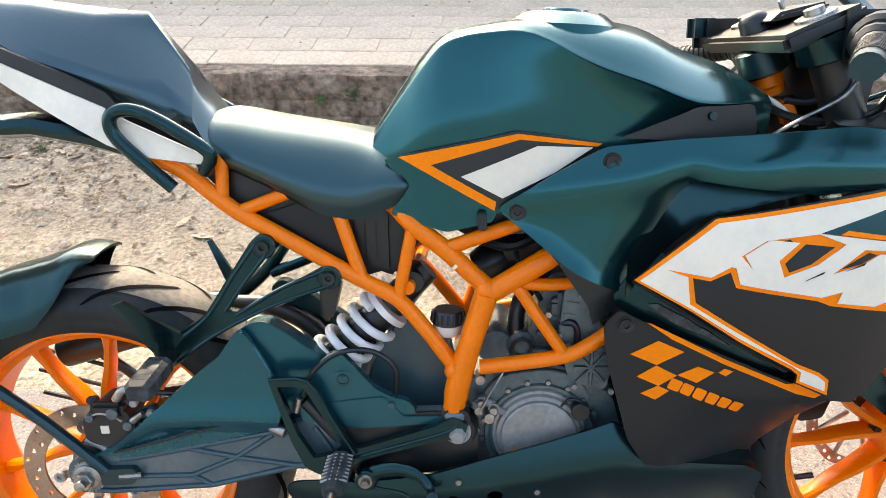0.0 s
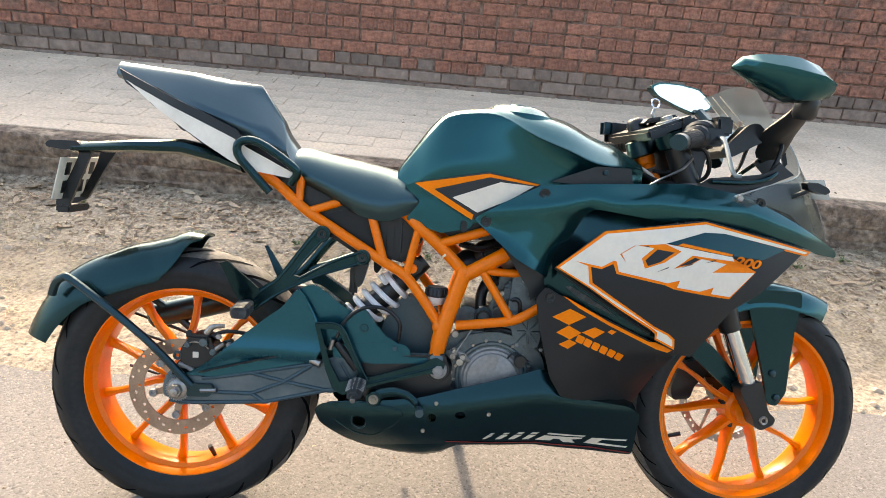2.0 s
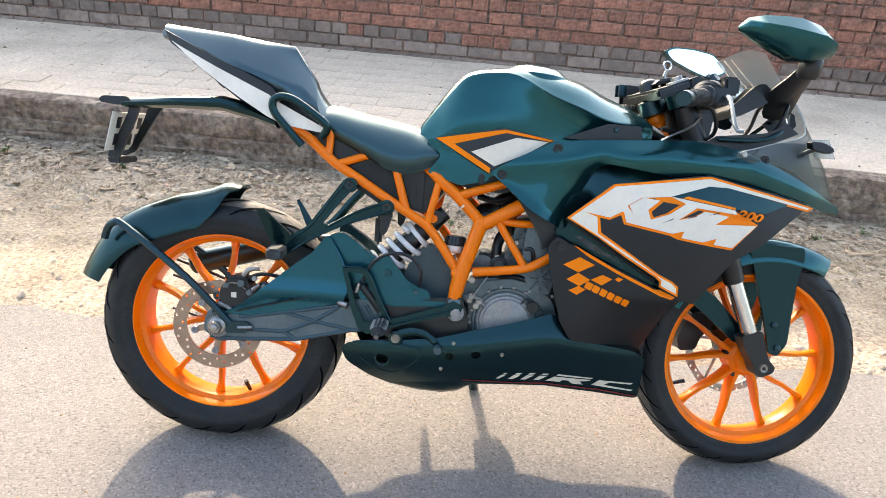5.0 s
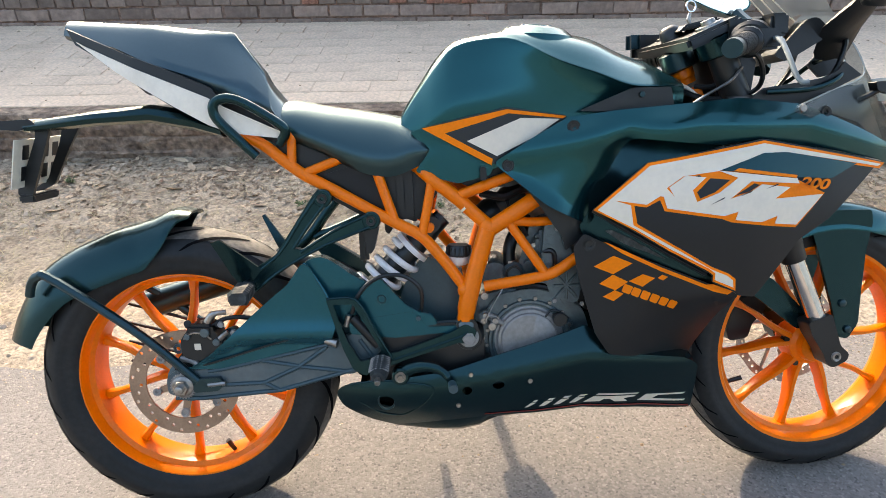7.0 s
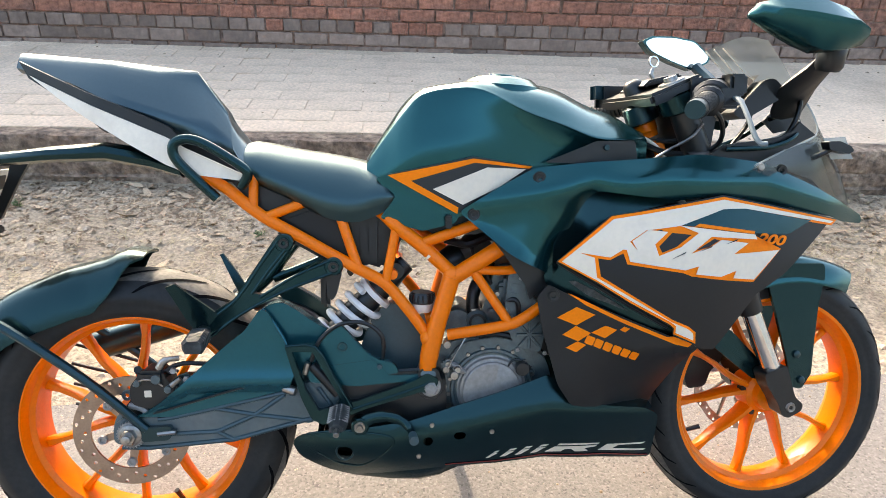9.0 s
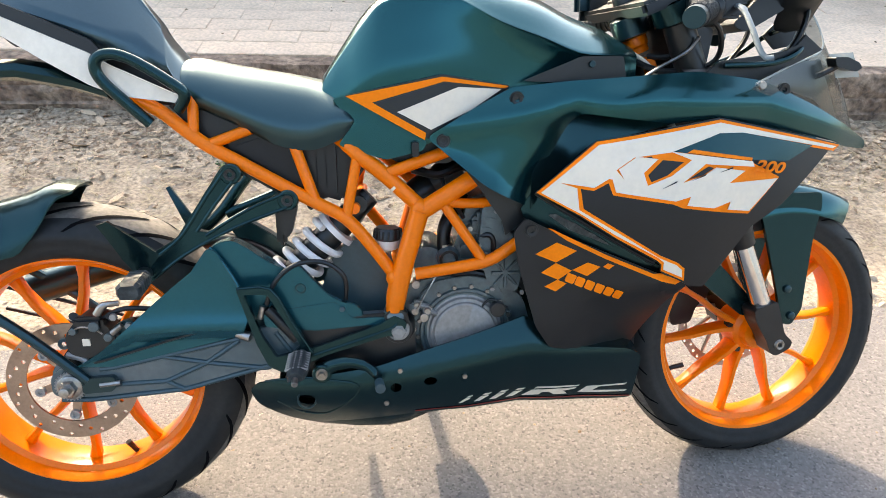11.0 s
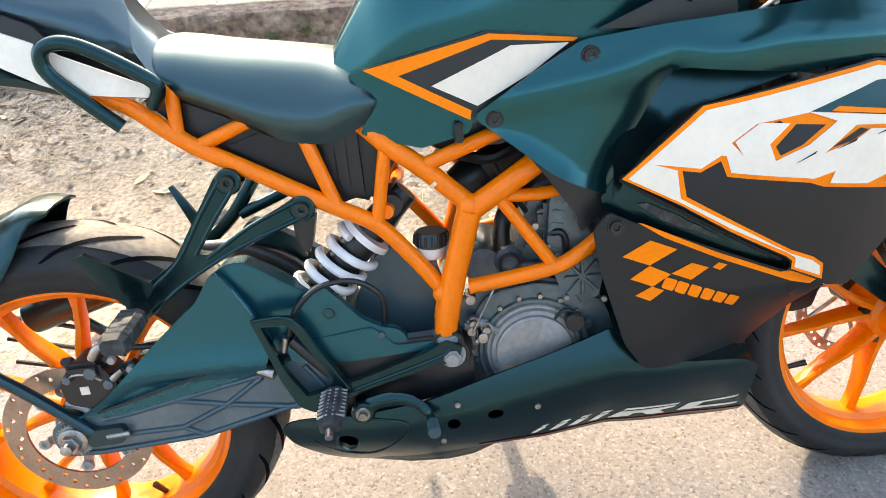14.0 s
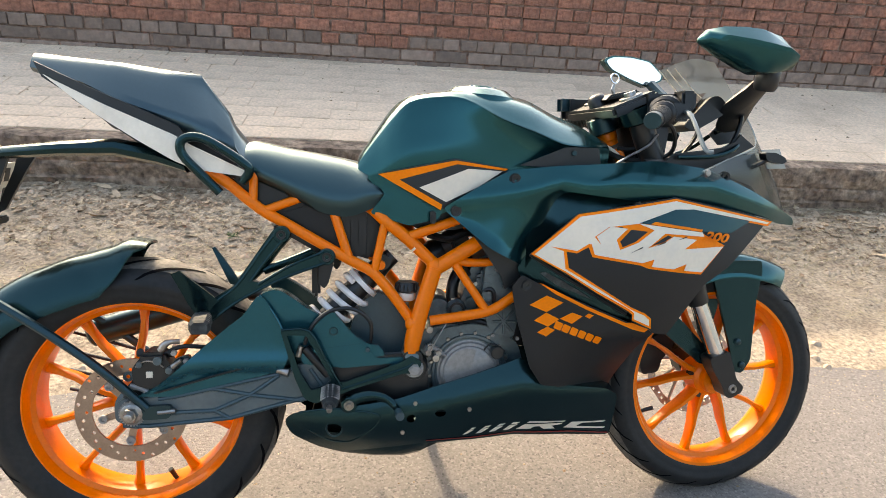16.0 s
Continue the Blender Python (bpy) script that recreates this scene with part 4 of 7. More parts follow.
# seat and tail
part("seat", section_loft([
    (0.212, [(0, 0.836), (0.036, 0.834), (0.060, 0.824), (0.070, 0.805), (0.055, 0.792)]),
    (0.240, [(0, 0.847), (0.040, 0.843), (0.074, 0.824), (0.092, 0.795), (0.078, 0.774)]),
    (0.310, [(0, 0.834), (0.042, 0.830), (0.080, 0.806), (0.104, 0.768), (0.092, 0.744)]),
    (0.375, [(0, 0.824), (0.042, 0.819), (0.080, 0.793), (0.109, 0.744), (0.098, 0.710)]),
    (0.430, [(0, 0.814), (0.046, 0.809), (0.082, 0.784), (0.109, 0.736), (0.098, 0.700)]),
    (0.470, [(0, 0.804), (0.050, 0.799), (0.086, 0.781), (0.109, 0.747), (0.099, 0.712)]),
    (0.496, [(0, 0.790), (0.046, 0.786), (0.088, 0.770), (0.109, 0.749), (0.099, 0.726)]),
    (0.508, [(0, 0.772), (0.040, 0.770), (0.080, 0.760), (0.102, 0.749), (0.090, 0.738)])]), M_SEAT, bike, "black textured vinyl rider seat", angle=60)
# the tail: a rounded top, a flat side, and a front facet that turns in from a crisp crease
TAIL = [
    ((-0.166,) * 5, [(0, 1.009), (0.011, 1.004), (0.021, 0.995), (0.031, 0.979), (0.018, 0.972)]),
    ((-0.067,) * 5, [(0, 1.001), (0.018, 0.997), (0.033, 0.985), (0.058, 0.951), (0.043, 0.938)]),
    ((-0.003,) * 5, [(0, 0.996), (0.023, 0.991), (0.041, 0.976), (0.077, 0.920), (0.060, 0.902)]),
    ((0.074, 0.079, 0.094, 0.134, 0.136), [(0, 0.986), (0.033, 0.977), (0.053, 0.951), (0.094, 0.873), (0.076, 0.850)]),
    ((0.140, 0.142, 0.150, 0.170, 0.172), [(0, 0.978), (0.006, 0.976), (0.014, 0.950), (0.060, 0.866), (0.060, 0.832)]),
    ((0.193, 0.195, 0.200, 0.210, 0.212), [(0, 0.905), (0.018, 0.902), (0.032, 0.884), (0.074, 0.840), (0.070, 0.808)]),
    ((0.196, 0.197, 0.206, 0.214, 0.215), [(0, 0.892), (0.020, 0.889), (0.042, 0.872), (0.083, 0.832), (0.077, 0.804)]),
    ((0.228,) * 5, [(0, 0.850), (0.034, 0.847), (0.058, 0.834), (0.088, 0.806), (0.080, 0.786)]),
    ((0.254,) * 5, [(0, 0.824), (0.044, 0.820), (0.062, 0.810), (0.086, 0.788), (0.080, 0.772)])]
rings = []
for us, half in TAIL:
    pts = [P(u, v, w) for u, (w, v) in zip(us, half)]
    fine = spline(pts[:4], 4) + [pts[4]]
    rings.append(fine + [Vector((p.x, -p.y, p.z)) for p in fine[:0:-1]])
tail_bm = loft(rings)
bmesh.ops.bevel(tail_bm, geom=[e for e in tail_bm.edges if len(e.link_faces) == 2 and e.calc_face_angle(0) > 0.22], offset=0.003, segments=2, affect="EDGES", clamp_overlap=True)
part("tail_cowl", tail_bm, M_TAIL, bike, "matte dark faceted tail cowl", angle=60, set_out=False)
TW = lambda u, v: lerp_table([(-0.17, 0.036), (-0.03, 0.086), (0.06, 0.098), (0.12, 0.100), (0.24, 0.100)], u)
both("tail_trim", [(-0.164, 0.988), (-0.134, 0.975), (-0.032, 0.932), (0.042, 0.903), (0.108, 0.874), (0.125, 0.852), (0.12, 0.805), (0.07, 0.83), (-0.03, 0.89), (-0.148, 0.958)], lambda u, v: TW(u, v) + 0.001, M_BLACK, 0.01, label="black rubbery trim band")
both("tail_side_panel", rounded([(-0.146, 0.964), (-0.124, 0.953), (-0.029, 0.911), (0.045, 0.880), (0.101, 0.856), (0.130, 0.838), (0.232, 0.790), (0.232, 0.778), (0.140, 0.790), (0.100, 0.806), (0.032, 0.845), (-0.070, 0.908)], 0.004), lambda u, v: TW(u, v) + 0.005, M_CREAM, 0.006, label="cream white tail panel, dust-stained")
both("tail_light", [(-0.097, 0.926), (-0.042, 0.888), (-0.020, 0.868), (-0.012, 0.863), (0.012, 0.862), (0.040, 0.875), (-0.040, 0.908)], lambda u, v: TW(u, v) - 0.014, M_LENS, 0.012, label="dark smoked tail light lens")
part("undertail", plate([(-0.10, 0.922), (-0.02, 0.925), (0.10, 0.87), (0.20, 0.81), (0.24, 0.765), (0.10, 0.785), (0.0, 0.852)], -0.05, 0.05, 0.004), M_BLACK, bike)
for s in (1, -1):
    part("grab_rail", tube([P(0.228, 0.768, s * 0.103), P(0.242, 0.788, s * 0.112), P(0.234, 0.804, s * 0.116), P(0.180, 0.840, s * 0.118), P(0.148, 0.853, s * 0.118), P(0.124, 0.850, s * 0.117),
         P(0.115, 0.836, s * 0.116), P(0.121, 0.815, s * 0.114), P(0.150, 0.782, s * 0.110), P(0.184, 0.746, s * 0.104)], 0.0092, 12, 5), M_PAN, bike, "black tubular grab rail")

# frame
def frame_side(s):
    def t(pts, r, sm=4, seg=14):
        part("frame_tube", tube([P(u, v, s * w) for u, v, w in pts], r, seg, sm if len(pts) > 2 else 0), M_ORANGE, bike)
    t([(0.130, 0.797, 0.082), (0.191, 0.767, 0.086), (0.232, 0.734, 0.090), (0.267, 0.708, 0.093), (0.312, 0.683, 0.095), (0.381, 0.643, 0.097), (0.432, 0.614, 0.099), (0.485, 0.584, 0.100), (0.526, 0.537, 0.102), (0.562, 0.488, 0.105)], 0.0112)
    t([(0.395, 0.745, 0.020), (0.440, 0.735, 0.050), (0.478, 0.718, 0.078), (0.500, 0.701, 0.094), (0.515, 0.688, 0.100), (0.555, 0.656, 0.101), (0.612, 0.603, 0.104)], 0.0130)
    t([(0.244, 0.722, 0.091), (0.247, 0.795, 0.084)], 0.0088)
    t([(0.266, 0.710, 0.092), (0.350, 0.741, 0.085), (0.395, 0.758, 0.070)], 0.0092)
    t([(0.434, 0.617, 0.098), (0.404, 0.708, 0.088), (0.388, 0.760, 0.066)], 0.0098)
    t([(0.487, 0.588, 0.100), (0.508, 0.688, 0.100)], 0.0090)
    t([(0.552, 0.658, 0.100), (0.643, 0.690, 0.100), (0.72, 0.715, 0.085)], 0.0105)
    t([(0.566, 0.398, 0.108), (0.567, 0.430, 0.110), (0.578, 0.482, 0.110), (0.612, 0.596, 0.108)], [0.0165] * 5 + [0.0182] * 4 + [0.0172] * 4, 4, 18)
    t([(0.606, 0.590, 0.107), (0.690, 0.640, 0.100), (0.80, 0.705, 0.075)], 0.0160, 4, 16)
    t([(0.604, 0.484, 0.110), (0.660, 0.492, 0.112), (0.724, 0.503, 0.113), (0.756, 0.518, 0.112), (0.800, 0.546, 0.104)], 0.0108)
    t([(0.723, 0.506, 0.112), (0.655, 0.604, 0.105)], 0.0092)
    t([(0.650, 0.610, 0.103), (0.700, 0.605, 0.098), (0.770, 0.606, 0.085)], 0.0090)
    # welded collars at the joints
    for u, v, w in ((0.612, 0.600, 0.106), (0.569, 0.478, 0.108)):
        bm = bmesh.new()
        bmesh.ops.create_uvsphere(bm, u_segments=14, v_segments=10, radius=0.0178, matrix=Matrix.Translation(P(u, v, s * w)))
        part("frame_joint", bm, M_ORANGE, bike)
    part("cable_tie", tube([P(0.5690, 0.6405, s * 0.101), P(0.5725, 0.6372, s * 0.101)], 0.0138, 14), M_WHITE, bike)


frame_side(1)
frame_side(-1)
part("frame_cross_tube", tube([P(0.50, 0.60, -0.10), P(0.50, 0.60, 0.10)], 0.010, 10), M_ORANGE, bike)

# dark boxes inside the frame
both("inner_panel", [(0.205, 0.772), (0.250, 0.792), (0.34, 0.765), (0.42, 0.735), (0.47, 0.735), (0.470, 0.62), (0.434, 0.610), (0.312, 0.683), (0.250, 0.722)], lambda u, v: 0.074, M_BLACK, 0.01)
both("battery_cover", rounded([(0.325, 0.690), (0.300, 0.705), (0.375, 0.728), (0.395, 0.722), (0.420, 0.640), (0.410, 0.632)], 0.006), lambda u, v: 0.082, M_GREY, 0.008)
part("air_box", plate([(0.40, 0.74), (0.52, 0.70), (0.515, 0.66), (0.478, 0.605), (0.43, 0.62)], -0.06, 0.066, 0.006), M_BLACK, bike)
for k in range(3):
    part("air_box_rib", block(P(0.418 + 0.016 * k, 0.632, 0.074), P(0.424 + 0.016 * k, 0.692, 0.064), 0.002), M_GREY, bike)
part("rear_inner_guard", plate([(0.27, 0.672), (0.30, 0.680), (0.36, 0.650), (0.40, 0.615), (0.385, 0.606), (0.33, 0.640)], -0.05, 0.05, 0.006), M_BLACK, bike)

part("inner_shield", plate([(0.682, 0.676), (0.712, 0.638), (0.732, 0.608), (0.754, 0.578), (0.761, 0.55), (0.789, 0.574), (0.83, 0.614), (0.752, 0.666)], 0.108, 0.114, 0.001, 0.004), M_BLACK, bike, "black inner fairing sheet")
# engine
part("crankcase", plate([(0.52, 0.33), (0.56, 0.45), (0.64, 0.47), (0.72, 0.47), (0.80, 0.43), (0.82, 0.36), (0.74, 0.28), (0.58, 0.27)], -0.10, 0.088, 0.012, 0.02), M_ENGINE, bike, "grey cast crankcase")
part("cylinder", plate([(0.655, 0.455), (0.70, 0.61), (0.775, 0.63), (0.80, 0.60), (0.775, 0.45)], -0.07, 0.072, 0.008, 0.01), M_ENGINE, bike, "grey cylinder and head")
for k in range(5):
    part("cooling_fin", plate([(0.664 + 0.010 * k, 0.468 + 0.026 * k), (0.668 + 0.010 * k, 0.474 + 0.026 * k), (0.792 + 0.002 * k, 0.462 + 0.028 * k), (0.790 + 0.002 * k, 0.456 + 0.028 * k)], -0.08, 0.084, 0.001), M_ENGINE, bike)
part("cam_chain_cover", plate([(0.735, 0.455), (0.715, 0.515), (0.722, 0.60), (0.755, 0.61), (0.768, 0.56), (0.800, 0.50), (0.788, 0.44)], 0.07, 0.098, 0.006, 0.01), M_ENGINE, bike)
for k in range(4):
    part("head_rib", block(P(0.716 + 0.003 * k, 0.535 + 0.016 * k, 0.094), P(0.752 + 0.001 * k, 0.540 + 0.016 * k, 0.07), 0.002), M_ENGINE, bike)
for u, v in ((0.742, 0.448), (0.796, 0.440), (0.797, 0.498), (0.730, 0.512), (0.746, 0.590)):
    part("cover_bolt", bolt_into(bmesh.new(), P(u, v, 0.098), AX, 0.0045, 0.005), M_ALLOY, bike)
part("head_pipe", tube([P(0.720, 0.545, 0.094), P(0.735, 0.548, 0.100), P(0.742, 0.535, 0.100), P(0.742, 0.505, 0.098)], 0.005, 8, 4), M_BLACK, bike)
part("starter_ring", lathe(P(0.664, 0.500, 0.082), AX, [(0.012, 0.0), (0.012, 0.003), (0.017, 0.003), (0.017, 0.0)], 20, True), M_BLACK, bike)
bm = bmesh.new()
for a, b in (((0.745, 0.455), (0.785, 0.50)), ((0.785, 0.455), (0.745, 0.50)), ((0.740, 0.478), (0.790, 0.478)), ((0.765, 0.45), (0.765, 0.505))):
    tube_into(bm, [P(*a, 0.099), P(*b, 0.099)], 0.003, 6)
part("cover_rib", bm, M_ENGINE, bike)
CC = P(0.692, 0.368, 0.088)
part("clutch_cover", lathe(CC, AX, [(0.0001, 0.020), (0.054, 0.020), (0.0565, 0.0185), (0.0575, 0.014), (0.063, 0.013), (0.066, 0.009), (0.071, 0.0075), (0.073, 0.0)], 56), M_ALLOY, bike, "silver grey round clutch cover")
part("clutch_ring", lathe(CC, AX, [(0.073, 0.009), (0.076, 0.012), (0.081, 0.012), (0.084, 0.006), (0.085, -0.002), (0.072, -0.002)], 56, True), M_ENGINE, bike, "dark cast ring round the clutch cover")
for k in range(9):
    a = 0.35 + k * 0.36
    e = CC + P(0.0855 * math.cos(a), 0.0855 * math.sin(a), 0.0)
    part("cover_boss", lathe(e, AX, [(0.0001, 0.008), (0.0058, 0.008), (0.0072, 0.006), (0.0078, -0.004)], 14), M_ENGINE, bike)
    part("cover_screw", bolt_into(bmesh.new(), e + AX * 0.008, AX, 0.0042, 0.0045), M_STEEL, bike)
part("side_cover_flange", plate([(0.598, 0.345), (0.600, 0.42), (0.628, 0.462), (0.70, 0.474), (0.745, 0.462), (0.768, 0.430), (0.760, 0.36), (0.69, 0.315)], 0.08, 0.096, 0.006, 0.02), M_ENGINE, bike)
for u, v in ((0.600, 0.376), (0.596, 0.352)):
    part("engine_boss", lathe(P(u, v, 0.092), AX, [(0.0001, 0.005), (0.0075, 0.005), (0.0085, 0.0)], 12), M_ENGINE, bike)
    part("engine_bolt", bolt_into(bmesh.new(), P(u, v, 0.097), AX, 0.0045, 0.006), M_STEEL, bike)
# hose joint: a hollow bolt through two rings, with the hose ends swept back
for u, v, du, dv in ((0.606, 0.425, 0.018, -0.006), (0.624, 0.414, 0.016, -0.010)):
    part("hose_joint", lathe(P(u, v, 0.098), AX, [(0.0001, 0.016), (0.0055, 0.016), (0.0065, 0.014), (0.0065, 0.008), (0.0085, 0.008), (0.0085, 0.0), (0.0001, 0.0)], 12), M_STEEL, bike)
    part("hose_end", tube([P(u, v, 0.103), P(u + du * 0.5, v + dv * 0.5, 0.102), P(u + du, v + dv, 0.098)], [0.0065, 0.0055, 0.0050], 10), M_ALLOY, bike)
decal("orange_mark", [(0.650, 0.340), (0.655, 0.349), (0.674, 0.347), (0.670, 0.340)], 0.1085, M_ORFILM, bike)
for pts, rad in (([(0.714, 0.40, 0.098), (0.738, 0.43, 0.104), (0.770, 0.412, 0.102)], 0.0022), ([(0.668, 0.47, 0.085), (0.70, 0.478, 0.092), (0.735, 0.47, 0.090)], 0.006)):
    part("engine_wire", tube([P(*p) for p in pts], rad, 8, 5), M_BLACK, bike)
for u0, v0, u1, v1, w0, w1 in ((0.714, 0.520, 0.745, 0.592, 0.07, 0.090), (0.700, 0.545, 0.720, 0.575, 0.07, 0.082), (0.640, 0.485, 0.690, 0.518, 0.03, 0.075)):
    part("cylinder_lug", block(P(u0, v0, w1), P(u1, v1, w0), 0.006), M_ENGINE, bike)
part("thermostat", lathe(P(0.664, 0.500, 0.03), AX, [(0.0001, 0.05), (0.014, 0.05), (0.022, 0.044), (0.026, 0.02), (0.026, -0.03), (0.0001, -0.03)], 24), M_ENGINE, bike)
bm = bmesh.new()
cyl_into(bm, P(0.752, 0.412, 0.095), AX, 0.014, 0, 0.018, 16)
part("oil_filler_cap", bm, M_BLACK, bike)
part("water_hose", tube([P(0.70, 0.60, 0.03), P(0.668, 0.575, 0.05), P(0.655, 0.54, 0.06), P(0.66, 0.50, 0.06), P(0.68, 0.475, 0.05)], 0.013, 12, 5), M_BLACK, bike)
part("throttle_body", lathe(P(0.64, 0.62, 0.0), P(0.5, 0.3, 0), [(0.0001, -0.05), (0.030, -0.05), (0.034, -0.02), (0.028, 0.0), (0.034, 0.02), (0.034, 0.06), (0.0001, 0.06)], 20), M_BLACK, bike)
part("wiring_harness", tube([P(0.60, 0.66, 0.06), P(0.645, 0.652, 0.07), P(0.69, 0.665, 0.066), P(0.74, 0.64, 0.06)], 0.008, 8, 5), M_BLACK, bike)
for k in range(6):
    part("barrel_rib", plate([(0.702 + 0.0045 * k, 0.486 + 0.018 * k), (0.703 + 0.0045 * k, 0.491 + 0.018 * k), (0.728 + 0.003 * k, 0.488 + 0.018 * k), (0.727 + 0.003 * k, 0.483 + 0.018 * k)], 0.07, 0.100, 0.0008), M_ENGINE, bike)
for u, v in ((0.716, 0.528), (0.752, 0.604), (0.765, 0.556), (0.700, 0.560)):
    part("head_stud", bolt_into(bmesh.new(), P(u, v, 0.090), AX, 0.0055, 0.012), M_STEEL, bike)
part("plug_lead", tube([P(0.690, 0.575, 0.080), P(0.676, 0.600, 0.086), P(0.660, 0.622, 0.076), P(0.650, 0.650, 0.060)], 0.0042, 8, 5), M_BLACK, bike)
part("hose_clamp", lathe(P(0.6575, 0.520, 0.060), P(-0.1, 1.0, 0), [(0.0132, -0.004), (0.0146, -0.004), (0.0146, 0.004), (0.0132, 0.004)], 20, True), M_STEEL, bike)
part("starter_motor", lathe(P(0.625, 0.495, 0.02), AX, [(0.0001, 0.05), (0.026, 0.05), (0.030, 0.044), (0.030, -0.05), (0.0001, -0.05)], 24), M_ENGINE, bike)
part("clutch_cable", tube([P(0.640, 0.475, 0.10), P(0.620, 0.445, 0.112), P(0.606, 0.42, 0.118), P(0.600, 0.405, 0.112)], 0.0016, 6, 5), M_STEEL, bike)
for u, v, r in ((0.604, 0.466, 0.0075), (0.602, 0.416, 0.0065), (0.618, 0.404, 0.0080)):
    part("hose_union", cyl_into(bmesh.new(), P(u, v, 0.09), AX, r, 0, 0.028, 14), M_STEEL, bike)
part("brake_switch", block(P(0.593, 0.415, 0.116), P(0.603, 0.432, 0.102), 0.003), M_ENGINE, bike)

# coolant tank, brake fluid reservoir
part("sprocket_guard", plate([(0.425, 0.400), (0.430, 0.435), (0.438, 0.466), (0.455, 0.505), (0.475, 0.526), (0.493, 0.538), (0.520, 0.522), (0.548, 0.488), (0.562, 0.462), (0.562, 0.385)], 0.03, 0.062, 0.008, 0.02), M_GUARD, bike)
bm = bmesh.new()
RV = P(0.5535, 0.524, 0.094)
lathe_into(bm, RV, P(0.05, 1, 0), [(0.0001, -0.004), (0.016, -0.004), (0.019, -0.001), (0.021, 0.010), (0.021, 0.016)], 24)
res = part("brake_reservoir", bm, M_RESERVOIR, bike, "milky brake fluid reservoir with black cap", set_out=False)
part("reservoir_cap", lathe(RV, P(0.05, 1, 0), [(0.0001, 0.035), (0.020, 0.035), (0.0225, 0.032), (0.0240, 0.016), (0.021, 0.013)], 24), M_BLACK, res, set_out=False)
for k in range(16):
    a = k * math.pi / 8
    part("cap_rib", tube([RV + P(0.0240 * math.cos(a) + 0.0008, 0.018, 0.0240 * math.sin(a)), RV + P(0.0232 * math.cos(a) + 0.0018, 0.032, 0.0232 * math.sin(a))], 0.0016, 6), M_BLACK, res, set_out=False)
part("reservoir_strap", block(P(0.572, 0.518, 0.104), P(0.584, 0.548, 0.086), 0.003), M_ALLOY, res, set_out=False)
part("strap_bolt", bolt_into(bmesh.new(), P(0.578, 0.510, 0.104), AX, 0.006, 0.006), M_STEEL, res, set_out=False)
part("reservoir_hose", tube([P(0.5535, 0.514, 0.094), P(0.556, 0.498, 0.094), P(0.562, 0.480, 0.09)], 0.006, 8, 4), M_ALLOY, bike, set_out=False)

# rear shock
S0, S1 = P(0.506, 0.590, 0.062), P(0.340, 0.436, 0.062)
ax = (S1 - S0)
SN = ax.length
shock = part("shock_body", lathe(S0, ax, [(0.0001, -0.03), (0.018, -0.03), (0.020, 0.0), (0.024, 0.02), (0.026, 0.10), (0.025, 0.14), (0.020, 0.145), (0.020, SN - 0.02), (0.024, SN - 0.015), (0.024, SN), (0.0001, SN)], 24), M_BLACK, bike, "black shock absorber body", set_out=False)
e1 = ax.cross(Vector((0, 1, 0))).normalized()
e2 = ax.normalized().cross(e1)
TURNS, SPAN = 5.2, 0.130
part("shock_spring", tube([S0 + ax.normalized() * (0.066 + SPAN * k / 260) + 0.0355 * (math.cos(2.2 + TURNS * 2 * math.pi * k / 260) * e1 + math.sin(2.2 + TURNS * 2 * math.pi * k / 260) * e2) for k in range(261)], 0.0066, 10), M_SPRING, shock, "thick white coil spring, chipped", set_out=False)
part("shock_collar", lathe(S0, ax, [(0.022, 0.048), (0.037, 0.050), (0.038, 0.060), (0.022, 0.063)], 28, True), M_SPRING, shock, "white adjusting collar", set_out=False)
part("shock_seat", lathe(S0, ax, [(0.018, SN - 0.030), (0.038, SN - 0.028), (0.039, SN - 0.016), (0.018, SN - 0.012)], 28, True), M_SPRING, shock, set_out=False)
part("shock_mount", tube([P(0.505, 0.600, 0.03), P(0.505, 0.600, 0.094)], 0.016, 14), M_BLACK, shock, set_out=False)

# swingarm
swing = part("swingarm", plate([(-0.035, 0.318), (-0.02, 0.332), (0.045, 0.335), (0.076, 0.332), (0.300, 0.378), (0.335, 0.395), (0.46, 0.41), (0.575, 0.415), (0.595, 0.385), (0.575, 0.350), (0.44, 0.345), (0.356, 0.322), (0.191, 0.281), (0.031, 0.270), (-0.035, 0.285)], 0.094, 0.112, 0.004, 0.01), M_SWING, bike, "dark cast swingarm with crossed ribs")
bm = bmesh.new()
for pts in ([(-0.02, 0.277), (0.031, 0.274), (0.191, 0.285), (0.356, 0.327), (0.41, 0.342)], [(0.05, 0.330), (0.08, 0.333), (0.291, 0.376), (0.33, 0.39)], [(0.06, 0.30), (0.16, 0.302), (0.23, 0.332), (0.29, 0.372)],
            [(0.150, 0.350), (0.24, 0.332), (0.335, 0.318)], [(0.16, 0.302), (0.190, 0.284)], [(0.335, 0.318), (0.355, 0.326)], [(0.355, 0.385), (0.385, 0.338)]):
    tube_into(bm, [P(u, v, 0.112) for u, v in pts], 0.0046, 8, True, 1.0)
part("swingarm_rib", bm, M_GUARD, swing)
def guard_w(u, v):
    """The guard flares outwards down to a fold, below which it drops to the arm."""
    c = lerp_table([(0.0, 0.352), (0.118, 0.402), (0.22, 0.404), (0.30, 0.402)], u)
    d = v - c
    q = math.sqrt(d * d + 0.008 ** 2)
    return 0.130 - 0.60 * (q + d) / 2 * math.exp(-max(0.0, d) / 0.06) - 0.04 * max(0.0, d - 0.05) - min(0.012, 0.5 * (q - d) / 2)


